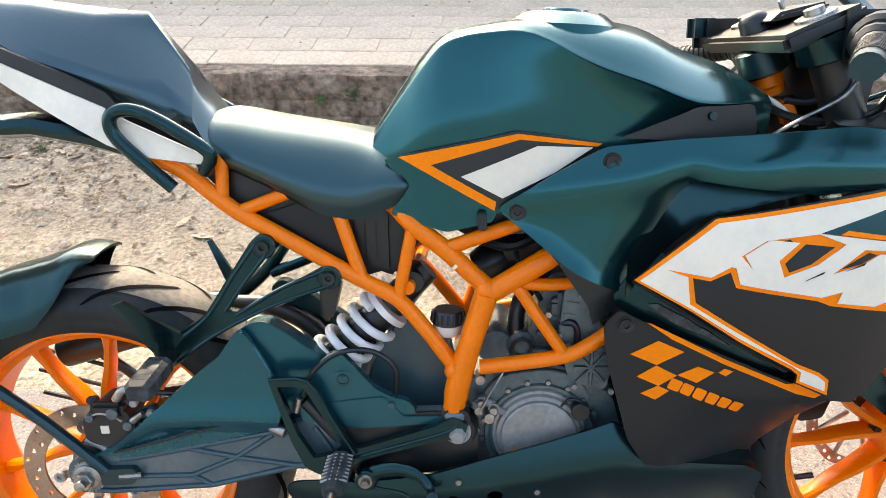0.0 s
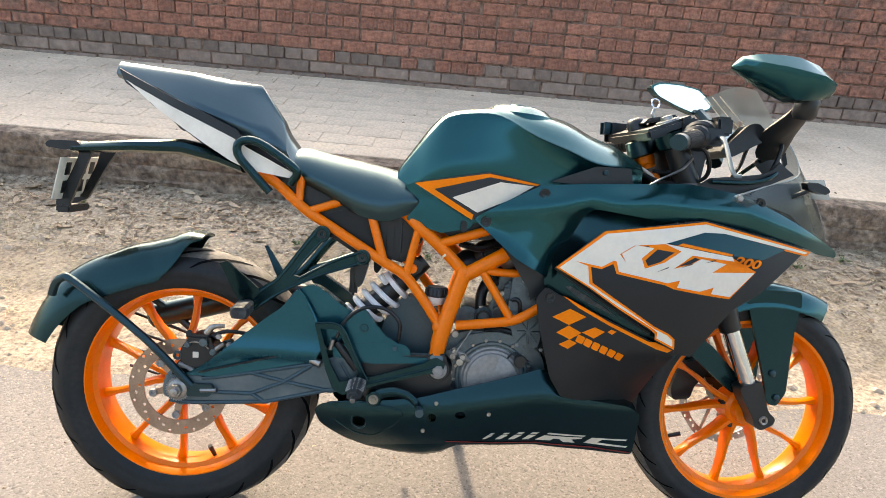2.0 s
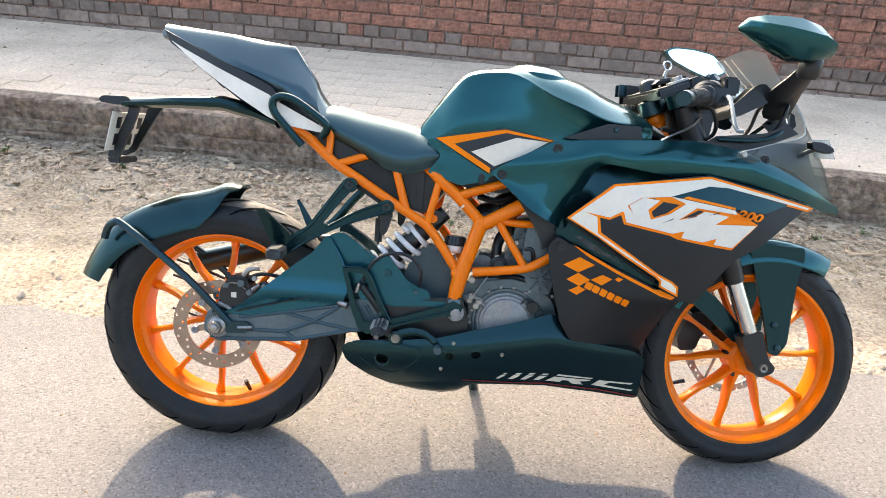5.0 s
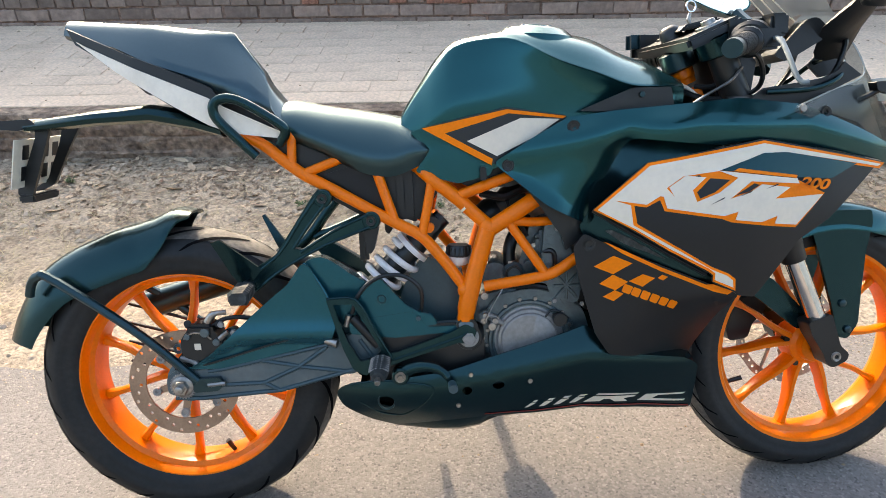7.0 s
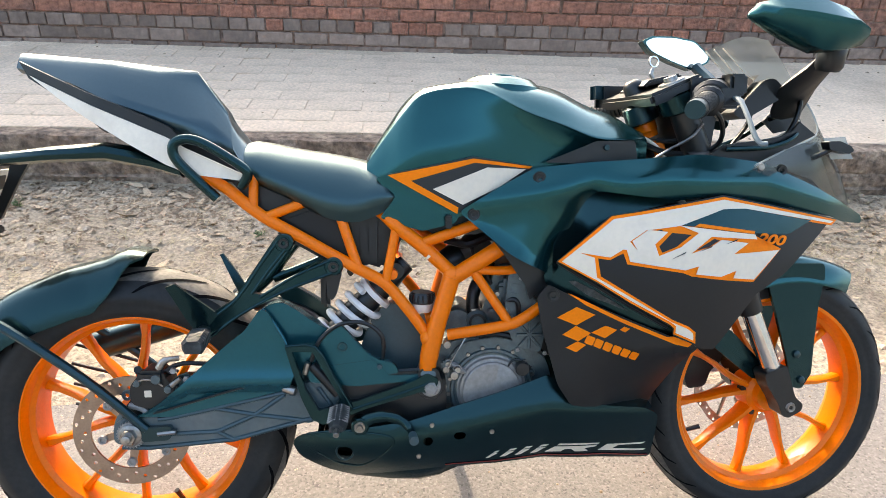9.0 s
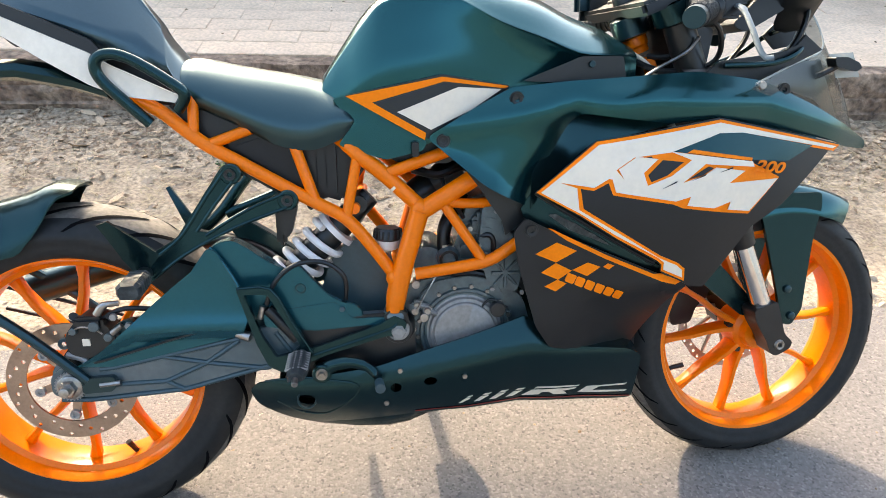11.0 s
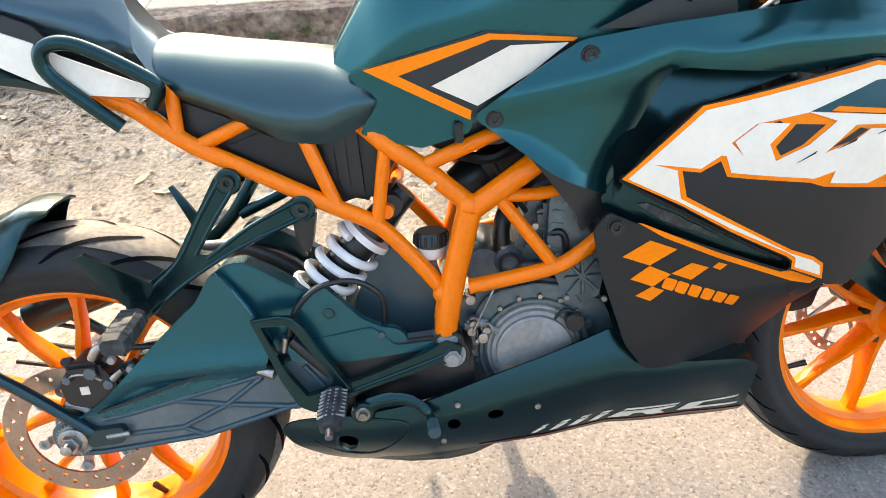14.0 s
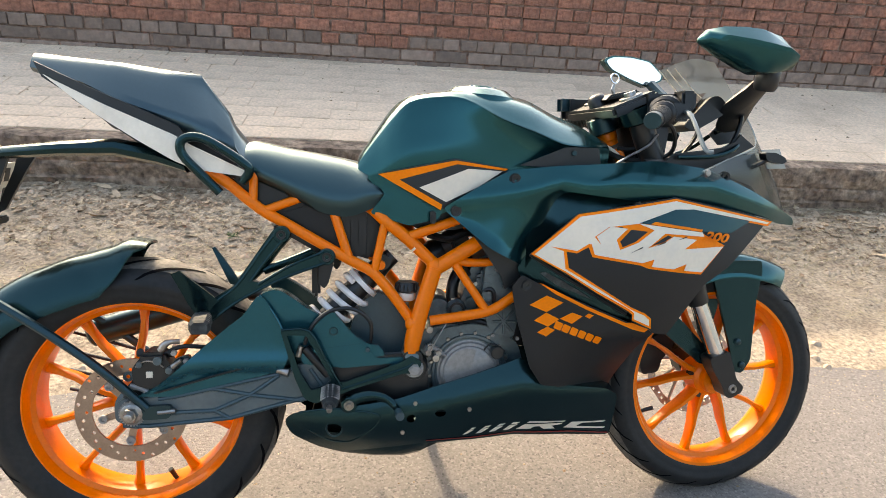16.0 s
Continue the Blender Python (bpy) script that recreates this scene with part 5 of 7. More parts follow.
part("swingarm_guard", sheet(rounded([(0.008, 0.338), (0.028, 0.346), (0.060, 0.366), (0.118, 0.415), (0.155, 0.447), (0.187, 0.473), (0.222, 0.500), (0.252, 0.541), (0.266, 0.536), (0.292, 0.488), (0.318, 0.430), (0.300, 0.384), (0.190, 0.360), (0.076, 0.336)], 0.006), guard_w, 0.010, 0.008), M_ARM, bike, "moulded swingarm guard")
part("swingarm_bridge", plate([(0.242, 0.528), (0.262, 0.545), (0.290, 0.552), (0.320, 0.534), (0.345, 0.513), (0.385, 0.492), (0.410, 0.470), (0.455, 0.425), (0.32, 0.40), (0.29, 0.46)], 0.074, 0.104, 0.012, 0.03), M_ARM, bike)
part("swingarm_cross_member", plate([(0.27, 0.36), (0.28, 0.44), (0.36, 0.44), (0.42, 0.40), (0.41, 0.36)], -0.10, 0.095, 0.012, 0.02), M_SATIN, bike)
part("swingarm_wall", plate([(0.240, 0.540), (0.262, 0.556), (0.320, 0.52), (0.385, 0.470), (0.455, 0.425), (0.32, 0.40), (0.29, 0.46)], -0.104, -0.08, 0.008, 0.02), M_SATIN, bike)
part("guard_fold", tube([P(0.256, 0.541, 0.110), P(0.276, 0.515, 0.114), P(0.297, 0.480, 0.120), P(0.318, 0.43, 0.126)], 0.0030, 8, 4), M_ARM, bike)
part("swingarm", plate([(-0.035, 0.318), (0.045, 0.335), (0.300, 0.378), (0.46, 0.41), (0.575, 0.415), (0.595, 0.385), (0.44, 0.345), (0.191, 0.281), (-0.035, 0.285)], -0.112, -0.094, 0.004, 0.01), M_SATIN, bike)
bm = bmesh.new()
lathe_into(bm, P(0.572, 0.385, 0.105), AX, [(0.0001, 0.012), (0.019, 0.012), (0.021, 0.016), (0.025, 0.016), (0.029, 0.008), (0.030, -0.01)], 32)
part("pivot_boss", bm, M_BLACK, bike)
bm = bmesh.new()
bolt_into(bm, P(0.572, 0.385, 0.121), AX, 0.0150, 0.010)
lathe_into(bm, P(0.572, 0.385, 0.119), AX, [(0.0001, 0.004), (0.019, 0.004), (0.020, 0.003), (0.020, 0.0)], 24)
lathe_into(bm, P(0.572, 0.385, 0.119), AX, [(0.009, 0.010), (0.009, 0.018), (0.0001, 0.018)], 16)
part("pivot_nut", bm, M_ALLOY, bike, "dull steel pivot nut")
part("pivot_plate", plate([(0.546, 0.412), (0.560, 0.425), (0.586, 0.420), (0.592, 0.40), (0.575, 0.388), (0.552, 0.395)], 0.11, 0.124, 0.004, 0.006), M_BLACK, bike)
part("pivot_collar", lathe(P(0.567, 0.400, 0.108), P(0.0, 1.0, 0.02), [(0.0001, 0.018), (0.019, 0.018), (0.0215, 0.014), (0.0215, -0.004), (0.0001, -0.004)], 24), M_SWING, bike, "dull grey collar under the frame tube")
bm = bmesh.new()
bolt_into(bm, P(0.0, 0.304, 0.126), AX, 0.0150, 0.012)
lathe_into(bm, P(0.0, 0.304, 0.118), AX, [(0.021, 0.0), (0.021, 0.007), (0.018, 0.009), (0.0001, 0.009)], 32)
lathe_into(bm, P(0.0, 0.304, 0.137), AX, [(0.0085, 0.0), (0.0085, 0.012), (0.007, 0.013), (0.0001, 0.013)], 16)
part("axle_nut", bm, M_STEEL, bike, "dusty steel axle nut")
teeth = []
for k in range(28):
    a0 = k * math.pi / 14
    for r, d in ((0.0235, 0.00), (0.0270, 0.05), (0.0270, 0.13), (0.0235, 0.18)):
        teeth.append((r * math.cos(a0 + d), 0.304 + r * math.sin(a0 + d)))
part("axle_washer", plate(teeth, 0.116, 0.121, 0.0006), M_ALLOY, bike, "toothed alloy axle washer")
part("chain_adjuster", plate([(0.02, 0.290), (0.02, 0.318), (0.075, 0.320), (0.080, 0.304), (0.07, 0.292)], 0.108, 0.124, 0.003, 0.006), M_SATIN, bike)
part("adjuster_screw", tube([P(0.05, 0.305, 0.122), P(0.085, 0.308, 0.122)], 0.005, 8), M_STEEL, bike)
part("hose_fitting", tube([P(0.058, 0.430, 0.112), P(0.072, 0.446, 0.112), P(0.096, 0.448, 0.108)], [0.007] * 5 + [0.005] * 4, 10, 4), M_STEEL, bike)
part("caliper_bracket", plate([(0.070, 0.360), (0.092, 0.372), (0.120, 0.405), (0.112, 0.420), (0.088, 0.412), (0.070, 0.392)], 0.098, 0.110, 0.003, 0.006), M_SATIN, bike)
for uu, vv2 in ((0.108, 0.408), (0.085, 0.425)):
    part("bracket_bolt", bolt_into(bmesh.new(), P(uu, vv2, 0.110), AX, 0.0065, 0.007), M_ALLOY, bike)
part("sensor_wire", tube([P(0.032, 0.340, 0.112), P(0.070, 0.352, 0.122), P(0.140, 0.372, 0.124), P(0.220, 0.392, 0.120), P(0.300, 0.400, 0.116)], 0.0024, 6, 5), M_BLACK, bike)
part("speed_sensor", tube([P(-0.005, 0.355, 0.100), P(0.02, 0.350, 0.106), P(0.035, 0.338, 0.110)], 0.006, 10, 3), M_ALLOY, bike)
part("brake_carrier", plate([(-0.03, 0.28), (-0.02, 0.345), (0.03, 0.405), (0.062, 0.398), (0.055, 0.335), (0.035, 0.29)], 0.086, 0.096, 0.003, 0.008), M_BLACK, bike)
cal = part("brake_caliper", plate([(0.005, 0.362), (0.002, 0.395), (0.030, 0.430), (0.062, 0.428), (0.082, 0.395), (0.070, 0.362), (0.035, 0.352)], 0.070, 0.116, 0.006, 0.01), M_BLACK, bike, "black single-piston rear brake caliper")
for u, v, r in ((0.055, 0.412, 0.009), (0.076, 0.392, 0.007), (0.020, 0.405, 0.006)):
    part("caliper_pin", cyl_into(bmesh.new(), P(u, v, 0.112), AX, r, 0, 0.014, 14), M_ENGINE, cal)
part("caliper_piston", lathe(P(0.037, 0.383, 0.112), AX, [(0.0001, 0.004), (0.017, 0.004), (0.020, 0.002), (0.021, 0.0)], 24), M_BLACK, cal)
part("caliper_bridge", block(P(0.020, 0.405, 0.124), P(0.070, 0.428, 0.100), 0.006), M_BLACK, cal)
part("caliper_lug", block(P(0.066, 0.380, 0.122), P(0.092, 0.402, 0.104), 0.006), M_BLACK, cal)
part("bleed_nipple", tube([P(0.082, 0.398, 0.118), P(0.100, 0.412, 0.120)], [0.006, 0.004], 10), M_STEEL, cal)
for u, v in ((-0.012, 0.372), (-0.006, 0.338), (0.014, 0.352)):
    part("disc_bolt", lathe(P(u, v, 0.088), AX, [(0.004, 0.001), (0.0045, 0.004), (0.010, 0.004), (0.011, 0.0)], 14), M_ENGINE, cal)
for u, v in ((0.014, 0.420), (0.074, 0.418)):
    part("pin_boot", tube([P(u, v, 0.092), P(u + 0.004, v + 0.006, 0.104), P(u + 0.006, v + 0.009, 0.112)], [0.0075, 0.0062, 0.0070], 12), M_RUBBER, cal, "ribbed rubber pin boot")
part("pad_clip", tube([P(0.012, 0.400, 0.120), P(0.030, 0.412, 0.124), P(0.052, 0.410, 0.124), P(0.066, 0.398, 0.120)], 0.0016, 6, 4), M_STEEL, cal, "bright wire pad clip")
part("caliper_badge", block(P(0.030, 0.376, 0.1175), P(0.043, 0.389, 0.1155), 0.0006), M_WHITE, cal)
part("brake_hose", tube([P(0.06, 0.42, 0.105), P(0.10, 0.435, 0.10), P(0.16, 0.43, 0.09), P(0.25, 0.44, 0.08)], 0.0045, 8, 5), M_BLACK, bike)
part("disc_carrier", lathe(P(0, 0.303, 0.078), AX, [(0.025, 0.0), (0.040, 0.003), (0.044, 0.007), (0.040, 0.009), (0.03, 0.011), (0.025, 0.010)], 32, True), M_SWING, bike)
for k in range(6):
    a = k * math.pi / 3 + 0.3
    c, sn = math.cos(a), math.sin(a)
    part("disc_arm", plate([(0.040 * c - 0.008 * sn, 0.303 + 0.040 * sn + 0.008 * c), (0.080 * c - 0.006 * sn, 0.303 + 0.080 * sn + 0.006 * c), (0.080 * c + 0.006 * sn, 0.303 + 0.080 * sn - 0.006 * c), (0.040 * c + 0.008 * sn, 0.303 + 0.040 * sn - 0.008 * c)], 0.078, 0.084, 0.001), M_DISC, bike)
    part("disc_bolt", lathe(P(0.070 * c, 0.303 + 0.070 * sn, 0.084), AX, [(0.0001, 0.002), (0.0035, 0.002), (0.0045, 0.005), (0.0085, 0.005), (0.0100, 0.0)], 16), M_ALLOY, bike)

M_PEGRUBBER = material("dusty_grey_rubber", (0.012, 0.018, 0.020), 0.55, 0.0, 0.25, 120, 0.0003, 500, second=(0.065, 0.072, 0.074), second_scale=60, spec=0.4)
# pillion footrest hangers, pegs
for s in (1, -1):
    hang = new("pillion_hanger")
    hang.parent = bike
    if s < 0:
        hang.matrix_local = Matrix.Translation((0.016, 0.034, 0.004))
    CAST = [(0.284, 0.672), (0.295, 0.682), (0.312, 0.680), (0.319, 0.669), (0.315, 0.657), (0.290, 0.640), (0.262, 0.606), (0.236, 0.571), (0.258, 0.566), (0.383, 0.634), (0.398, 0.634), (0.406, 0.626),
            (0.404, 0.612), (0.380, 0.604), (0.252, 0.553), (0.223, 0.534), (0.169, 0.494), (0.150, 0.480), (0.128, 0.482), (0.124, 0.505), (0.140, 0.528), (0.162, 0.533), (0.205, 0.560)]
    if s > 0:
        part("hanger_casting", plate(CAST, s * 0.094, s * 0.110, 0.004, 0.008), M_PAN, hang)
    else:
        part("hanger_casting", tube([P(0.301, 0.664, -0.102), P(0.250, 0.606, -0.102), P(0.205, 0.548, -0.102), P(0.150, 0.500, -0.102)], 0.011, 10, 4, 0.7), M_PAN, hang)
        part("hanger_casting", tube([P(0.391, 0.619, -0.102), P(0.300, 0.578, -0.102), P(0.215, 0.545, -0.102)], 0.010, 10, 4, 0.7), M_PAN, hang)
    for line in () if s < 0 else ([(0.290, 0.668), (0.255, 0.622), (0.212, 0.562), (0.165, 0.525)], [(0.310, 0.660), (0.270, 0.612), (0.238, 0.569)], [(0.252, 0.562), (0.320, 0.602), (0.386, 0.630)], [(0.398, 0.610), (0.300, 0.574), (0.215, 0.530), (0.160, 0.490)]):
        part("hanger_rib", tube([P(u, v, s * 0.1095) for u, v in line], 0.0032, 8, 4), M_PAN, hang)
    for u, v in ((0.301, 0.664), (0.391, 0.619)):
        part("hanger_boss", cyl_into(bmesh.new(), P(u, v, s * 0.095), AX * s, 0.0175, -0.006, 0.017, 20), M_PAN, hang)
        part("hanger_bolt", lathe(P(u, v, s * 0.112), AX * s, [(0.0045, 0.000), (0.0045, 0.0045), (0.0095, 0.005), (0.0095, 0.0)], 12), M_BLACK, hang)
    # a heel blade that stands outwards from the bracket to a blunt tip
    rings = []
    for (ua, va), (ub, vb), wq in (((0.176, 0.530), (0.141, 0.490), 0.104), ((0.158, 0.551), (0.122, 0.527), 0.118), ((0.134, 0.575), (0.106, 0.567), 0.131), ((0.112, 0.598), (0.096, 0.592), 0.142)):
        if s < 0:
            # the far one is slimmer and set forward
            um, vm = (ua + ub) / 2, (va + vb) / 2
            ua, va, ub, vb = um + 0.45 * (ua - um) + 0.008, vm + 0.45 * (va - vm), um + 0.45 * (ub - um) + 0.008, vm + 0.45 * (vb - vm)
        rings.append([P(ua, va, s * (wq - 0.004)), P(ua, va, s * (wq + 0.004)), P((ua + ub) / 2, (va + vb) / 2, s * (wq + 0.007)), P(ub, vb, s * (wq + 0.004)), P(ub, vb, s * (wq - 0.004))])
    part("heel_blade", loft(rings), M_PAN, hang, set_out=False)
    part("hanger_tab", plate([(0.372, 0.604), (0.404, 0.606), (0.392, 0.560), (0.384, 0.550), (0.376, 0.556)], s * 0.080, s * 0.094, 0.004, 0.006), M_BLACK, hang)
    peg = part("pillion_peg", tube([P(0.148, 0.500, s * 0.100), P(0.151, 0.502, s * 0.150)], [0.0130, 0.0120], 12), M_BLACK, hang, set_out=False)
    g0, g1 = P(0.150, 0.502, s * 0.140), P(0.160, 0.508, s * 0.238)
    pad = []
    for k in range(19):
        f = k / 18
        c, r = g0.lerp(g1, f), (0.86 if k % 3 == 2 else 1.0) * (1.0 if 0 < k < 18 else 0.75)
        pad.append([c + P(x * r, y * r, 0) for x, y in ((-0.019, -0.004), (-0.015, -0.013), (0.013, -0.014), (0.019, -0.006), (0.018, 0.008), (0.011, 0.014), (-0.012, 0.014), (-0.019, 0.007))])
    part("peg_rubber", loft(pad), M_PEGRUBBER, peg, "ribbed grey rubber pad", angle=25, set_out=False)
part("hanger_spring", block(P(0.352, 0.52, 0.03), P(0.370, 0.59, 0.01), 0.006), M_BLACK, bike)

# rider footrest, brake pedal, heel guard
part("heel_guard", plate([(0.298, 0.475), (0.358, 0.473), (0.424, 0.352), (0.410, 0.336), (0.366, 0.318), (0.344, 0.330), (0.326, 0.372)], 0.124, 0.136, 0.003, 0.006,
     [[(0.311, 0.463), (0.350, 0.462), (0.401, 0.368), (0.386, 0.353), (0.358, 0.347), (0.336, 0.386)]]), M_PAN, bike, "black heel guard with a large cut-out")
part("guard_lip", tube([P(0.300, 0.474, 0.136), P(0.356, 0.472, 0.136), P(0.388, 0.412, 0.136), P(0.420, 0.354, 0.136)], 0.0026, 8, 3), M_PAN, bike)
part("footrest_plate", plate([(0.588, 0.402), (0.566, 0.416), (0.540, 0.400), (0.430, 0.362), (0.405, 0.361), (0.404, 0.340), (0.416, 0.334), (0.445, 0.346), (0.552, 0.378), (0.578, 0.374)], 0.118, 0.131, 0.003, 0.006), M_PAN, bike)
# black plate added over the pivot void, its colour standing in for shade
part("pivot_shield", plate([(0.395, 0.400), (0.470, 0.412), (0.565, 0.416), (0.602, 0.380), (0.602, 0.332), (0.520, 0.312), (0.440, 0.300), (0.400, 0.318)], 0.1125, 0.117, 0.001, 0.006), M_BLACK, bike, "black plate added to darken the void at the pivot")
part("casting_flange", plate([(0.336, 0.425), (0.400, 0.432), (0.462, 0.440), (0.478, 0.424), (0.492, 0.408), (0.556, 0.410), (0.556, 0.398), (0.427, 0.388), (0.340, 0.398)], 0.108, 0.1195, 0.002, 0.005), M_ARM, bike)
part("footrest_edge", tube([P(0.418, 0.346, 0.131), P(0.548, 0.388, 0.131), P(0.57, 0.40, 0.129)], 0.0026, 8, 3), M_PAN, bike)
part("cylinder_guard", plate([(0.356, 0.470), (0.382, 0.505), (0.402, 0.508), (0.450, 0.452), (0.474, 0.438), (0.500, 0.432), (0.512, 0.412), (0.40, 0.402), (0.372, 0.43)], 0.104, 0.117, 0.004, 0.008), M_ARM, bike)
bm = bmesh.new()
lathe_into(bm, P(0.404, 0.466, 0.117), AX, [(0.0001, 0.001), (0.006, 0.001), (0.006, 0.003), (0.009, 0.003), (0.010, 0.0)], 16)
part("guard_fastener", bm, M_SATIN, bike)
part("guard_fastener", bolt_into(bmesh.new(), P(0.474, 0.426, 0.117), AX, 0.0055, 0.004), M_GUARD, bike)
part("guard_emblem", plate([(0.390, 0.480), (0.418, 0.480), (0.416, 0.456), (0.404, 0.450), (0.392, 0.456)], 0.1165, 0.1185, 0.0008), M_ARM, bike)
bm = bmesh.new()
cyl_into(bm, P(0.300, 0.383, 0.115), P(0.8, -0.25, 0.2), 0.009, -0.012, 0.014, 14)
part("linkage_end", bm, M_STEEL, bike)
part("linkage_end", cyl_into(bmesh.new(), P(0.335, 0.425, 0.118), P(0.3, 1, 0), 0.006, -0.012, 0.012, 12), M_STEEL, bike)
part("master_cylinder", tube([P(0.345, 0.43, 0.115), P(0.395, 0.375, 0.118)], [0.010, 0.012], 12), M_BLACK, bike)
part("cable_loop", tube([P(0.345, 0.440, 0.12), P(0.362, 0.480, 0.124), P(0.398, 0.510, 0.124), P(0.445, 0.512, 0.118), P(0.478, 0.485, 0.112), P(0.480, 0.445, 0.105), P(0.470, 0.420, 0.10)], 0.0042, 8, 6), M_BLACK, bike, "black rubber breather hose")
fpeg = new("rider_footrest")
fpeg.parent = bike
part("peg_arm", tube([P(0.400, 0.350, 0.122), P(0.396, 0.346, 0.148)], 0.013, 12), M_SATIN, fpeg, set_out=False)
rings = []
for wq, uc, vc, hw, hh in ((0.140, 0.3945, 0.3490, 0.0150, 0.010), (0.146, 0.3945, 0.3485, 0.0185, 0.012), (0.170, 0.3935, 0.3470, 0.0185, 0.012), (0.196, 0.3920, 0.3450, 0.0165, 0.012), (0.212, 0.3905, 0.3430, 0.0140, 0.011), (0.218, 0.3900, 0.3420, 0.0110, 0.009)):
    rings.append([P(uc - hw, vc - 0.6 * hh, wq), P(uc + hw, vc - 0.6 * hh, wq), P(uc + hw, vc + 0.3 * hh, wq), P(uc + 0.45 * hw, vc + hh, wq), P(uc - 0.45 * hw, vc + hh, wq), P(uc - hw, vc + 0.3 * hh, wq)])
peg_bar = part("peg_bar", loft(rings), M_PEGRUBBER, fpeg, "worn grey ribbed footrest", angle=30, set_out=False)
for k in range(8):
    wq = 0.148 + 0.0075 * k
    for sg in (-1, 1):
        part("tread_rib", tube([P(0.394 - 0.003 * k / 8 + sg * 0.003, 0.3605 - 0.006 * k / 8, wq + 0.004), P(0.394 - 0.003 * k / 8 + sg * 0.018, 0.3530 - 0.006 * k / 8, wq - 0.002)], 0.0020, 6), M_ALLOY, peg_bar, "scuffed bright rib", set_out=False)
part("peg_feeler", cyl_into(bmesh.new(), P(0.390, 0.340, 0.216), P(-0.02, -0.30, 1.0), 0.0055, 0, 0.014, 10), M_STEEL, fpeg, set_out=False)
part("footrest", tube([P(0.402, 0.345, -0.125), P(0.408, 0.330, -0.170), P(0.416, 0.292, -0.225), P(0.424, 0.258, -0.250)], [0.016, 0.016, 0.013, 0.006], 12), M_ALLOY, bike, "grey ribbed footrest")
part("heel_plate", plate([(0.30, 0.475), (0.358, 0.473), (0.43, 0.345), (0.565, 0.41), (0.575, 0.385), (0.42, 0.325), (0.385, 0.33)], -0.136, -0.124, 0.003, 0.006), M_SATIN, bike)
part("gear_lever", tube([P(0.43, 0.325, -0.135), P(0.49, 0.338, -0.145), P(0.535, 0.335, -0.165), P(0.545, 0.325, -0.215)], 0.008, 10, 4), M_SATIN, bike)
ped = part("brake_pedal", tube([P(0.428, 0.317, 0.146), P(0.452, 0.330, 0.150), P(0.480, 0.334, 0.154), P(0.506, 0.328, 0.160), P(0.522, 0.316, 0.170), P(0.527, 0.310, 0.188), P(0.528, 0.309, 0.206)], [0.0125] * 5 + [0.0115] * 5 + [0.0100] * 5 + [0.0082] * 5 + [0.0074] * 11, 12, 5, 0.75), M_PAN, bike, "black brake pedal with a worn tip", set_out=False)
part("pedal_tip", tube([P(0.5272, 0.3098, 0.186), P(0.528, 0.309, 0.211)], [0.0080, 0.0088], 14), M_GUARD, ped, set_out=False)
bm = bmesh.new()
cyl_into(bm, P(0.430, 0.317, 0.130), AX, 0.0165, 0, 0.027, 22)
part("pedal_pivot", bm, M_PAN, ped, set_out=False)
bm = bmesh.new()
lathe_into(bm, P(0.430, 0.317, 0.157), AX, [(0.0001, 0.002), (0.010, 0.002), (0.011, 0.0)], 18)
bolt_into(bm, P(0.430, 0.317, 0.158), AX, 0.0068, 0.007)
part("pedal_bolt", bm, M_STEEL, ped, set_out=False)
for u, v in ((0.574, 0.318), (0.548, 0.252), (0.69, 0.300)):
    part("belly_fastener", bolt_into(bmesh.new(), P(u, v, belly_w(u, v)), AX, 0.005, 0.004), M_STEEL, bike)

# fairing bolts
for u, v, w in ((0.772, 0.783, cowl_w(0.772, 0.783)), (0.652, 0.717, cowl_w(0.652, 0.717)), (0.800, 0.568, 0.148), (1.232, 0.795, fairing_w(1.232, 0.795) + 0.004)):
    bm = lathe(P(u, v, w), AX, [(0.0001, 0.0005), (0.004, 0.0005), (0.0045, 0.003), (0.0085, 0.0035), (0.0092, 0.001), (0.0115, 0.0012), (0.0125, -0.002)], 20)
    part("fairing_bolt", bm, M_BLACK, bike, "black socket bolt in a rubber ring")

# rear mudguard
rings = []
for k in range(27):
    f = (k / 26) ** 1.25
    th = radians(86 + 80 * f)
    rr = lerp_table([(0, 0.334), (0.08, 0.340), (0.16, 0.328), (0.25, 0.324), (0.45, 0.334), (0.7, 0.364), (1.0, 0.380)], f)
    hw = lerp_table([(0, 0.046), (0.05, 0.068), (0.106, 0.080), (0.2, 0.085), (0.7, 0.084), (1.0, 0.078)], f)
    drop = lerp_table([(0, 0.006), (0.04, 0.016), (0.106, 0.056), (0.24, 0.084), (0.6, 0.088), (1.0, 0.060)], f)
    ring = []
    for q in range(13):
        x = -1 + q / 6
        r2 = rr - drop * abs(x) ** 3
        ring.append(P(r2 * math.cos(th), 0.303 + r2 * math.sin(th), hw * math.copysign(abs(x) ** 0.8, x)))
    inner = [P(p.x, p.z, -p.y) for p in ring]
    inner = [p + (P(0, 0.303, 0) - Vector((p.x, 0, p.z)) + Vector((0, 0, 0))).normalized() * 0.004 for p in inner]
    rings.append(ring + inner[::-1])
part("rear_mudguard", loft(rings), M_PAN, bike, "matte dark rear mudguard", angle=45)
for s in (1, -1):
    part("mudguard_stay", tube([P(0.030, 0.312, s * 0.118), P(-0.08, 0.415, s * 0.112), P(-0.232, 0.522, s * 0.096), P(-0.262, 0.530, s * 0.092), P(-0.280, 0.515, s * 0.086), P(-0.290, 0.49, s * 0.082)], 0.0090, 10, 5), M_SATIN, bike)
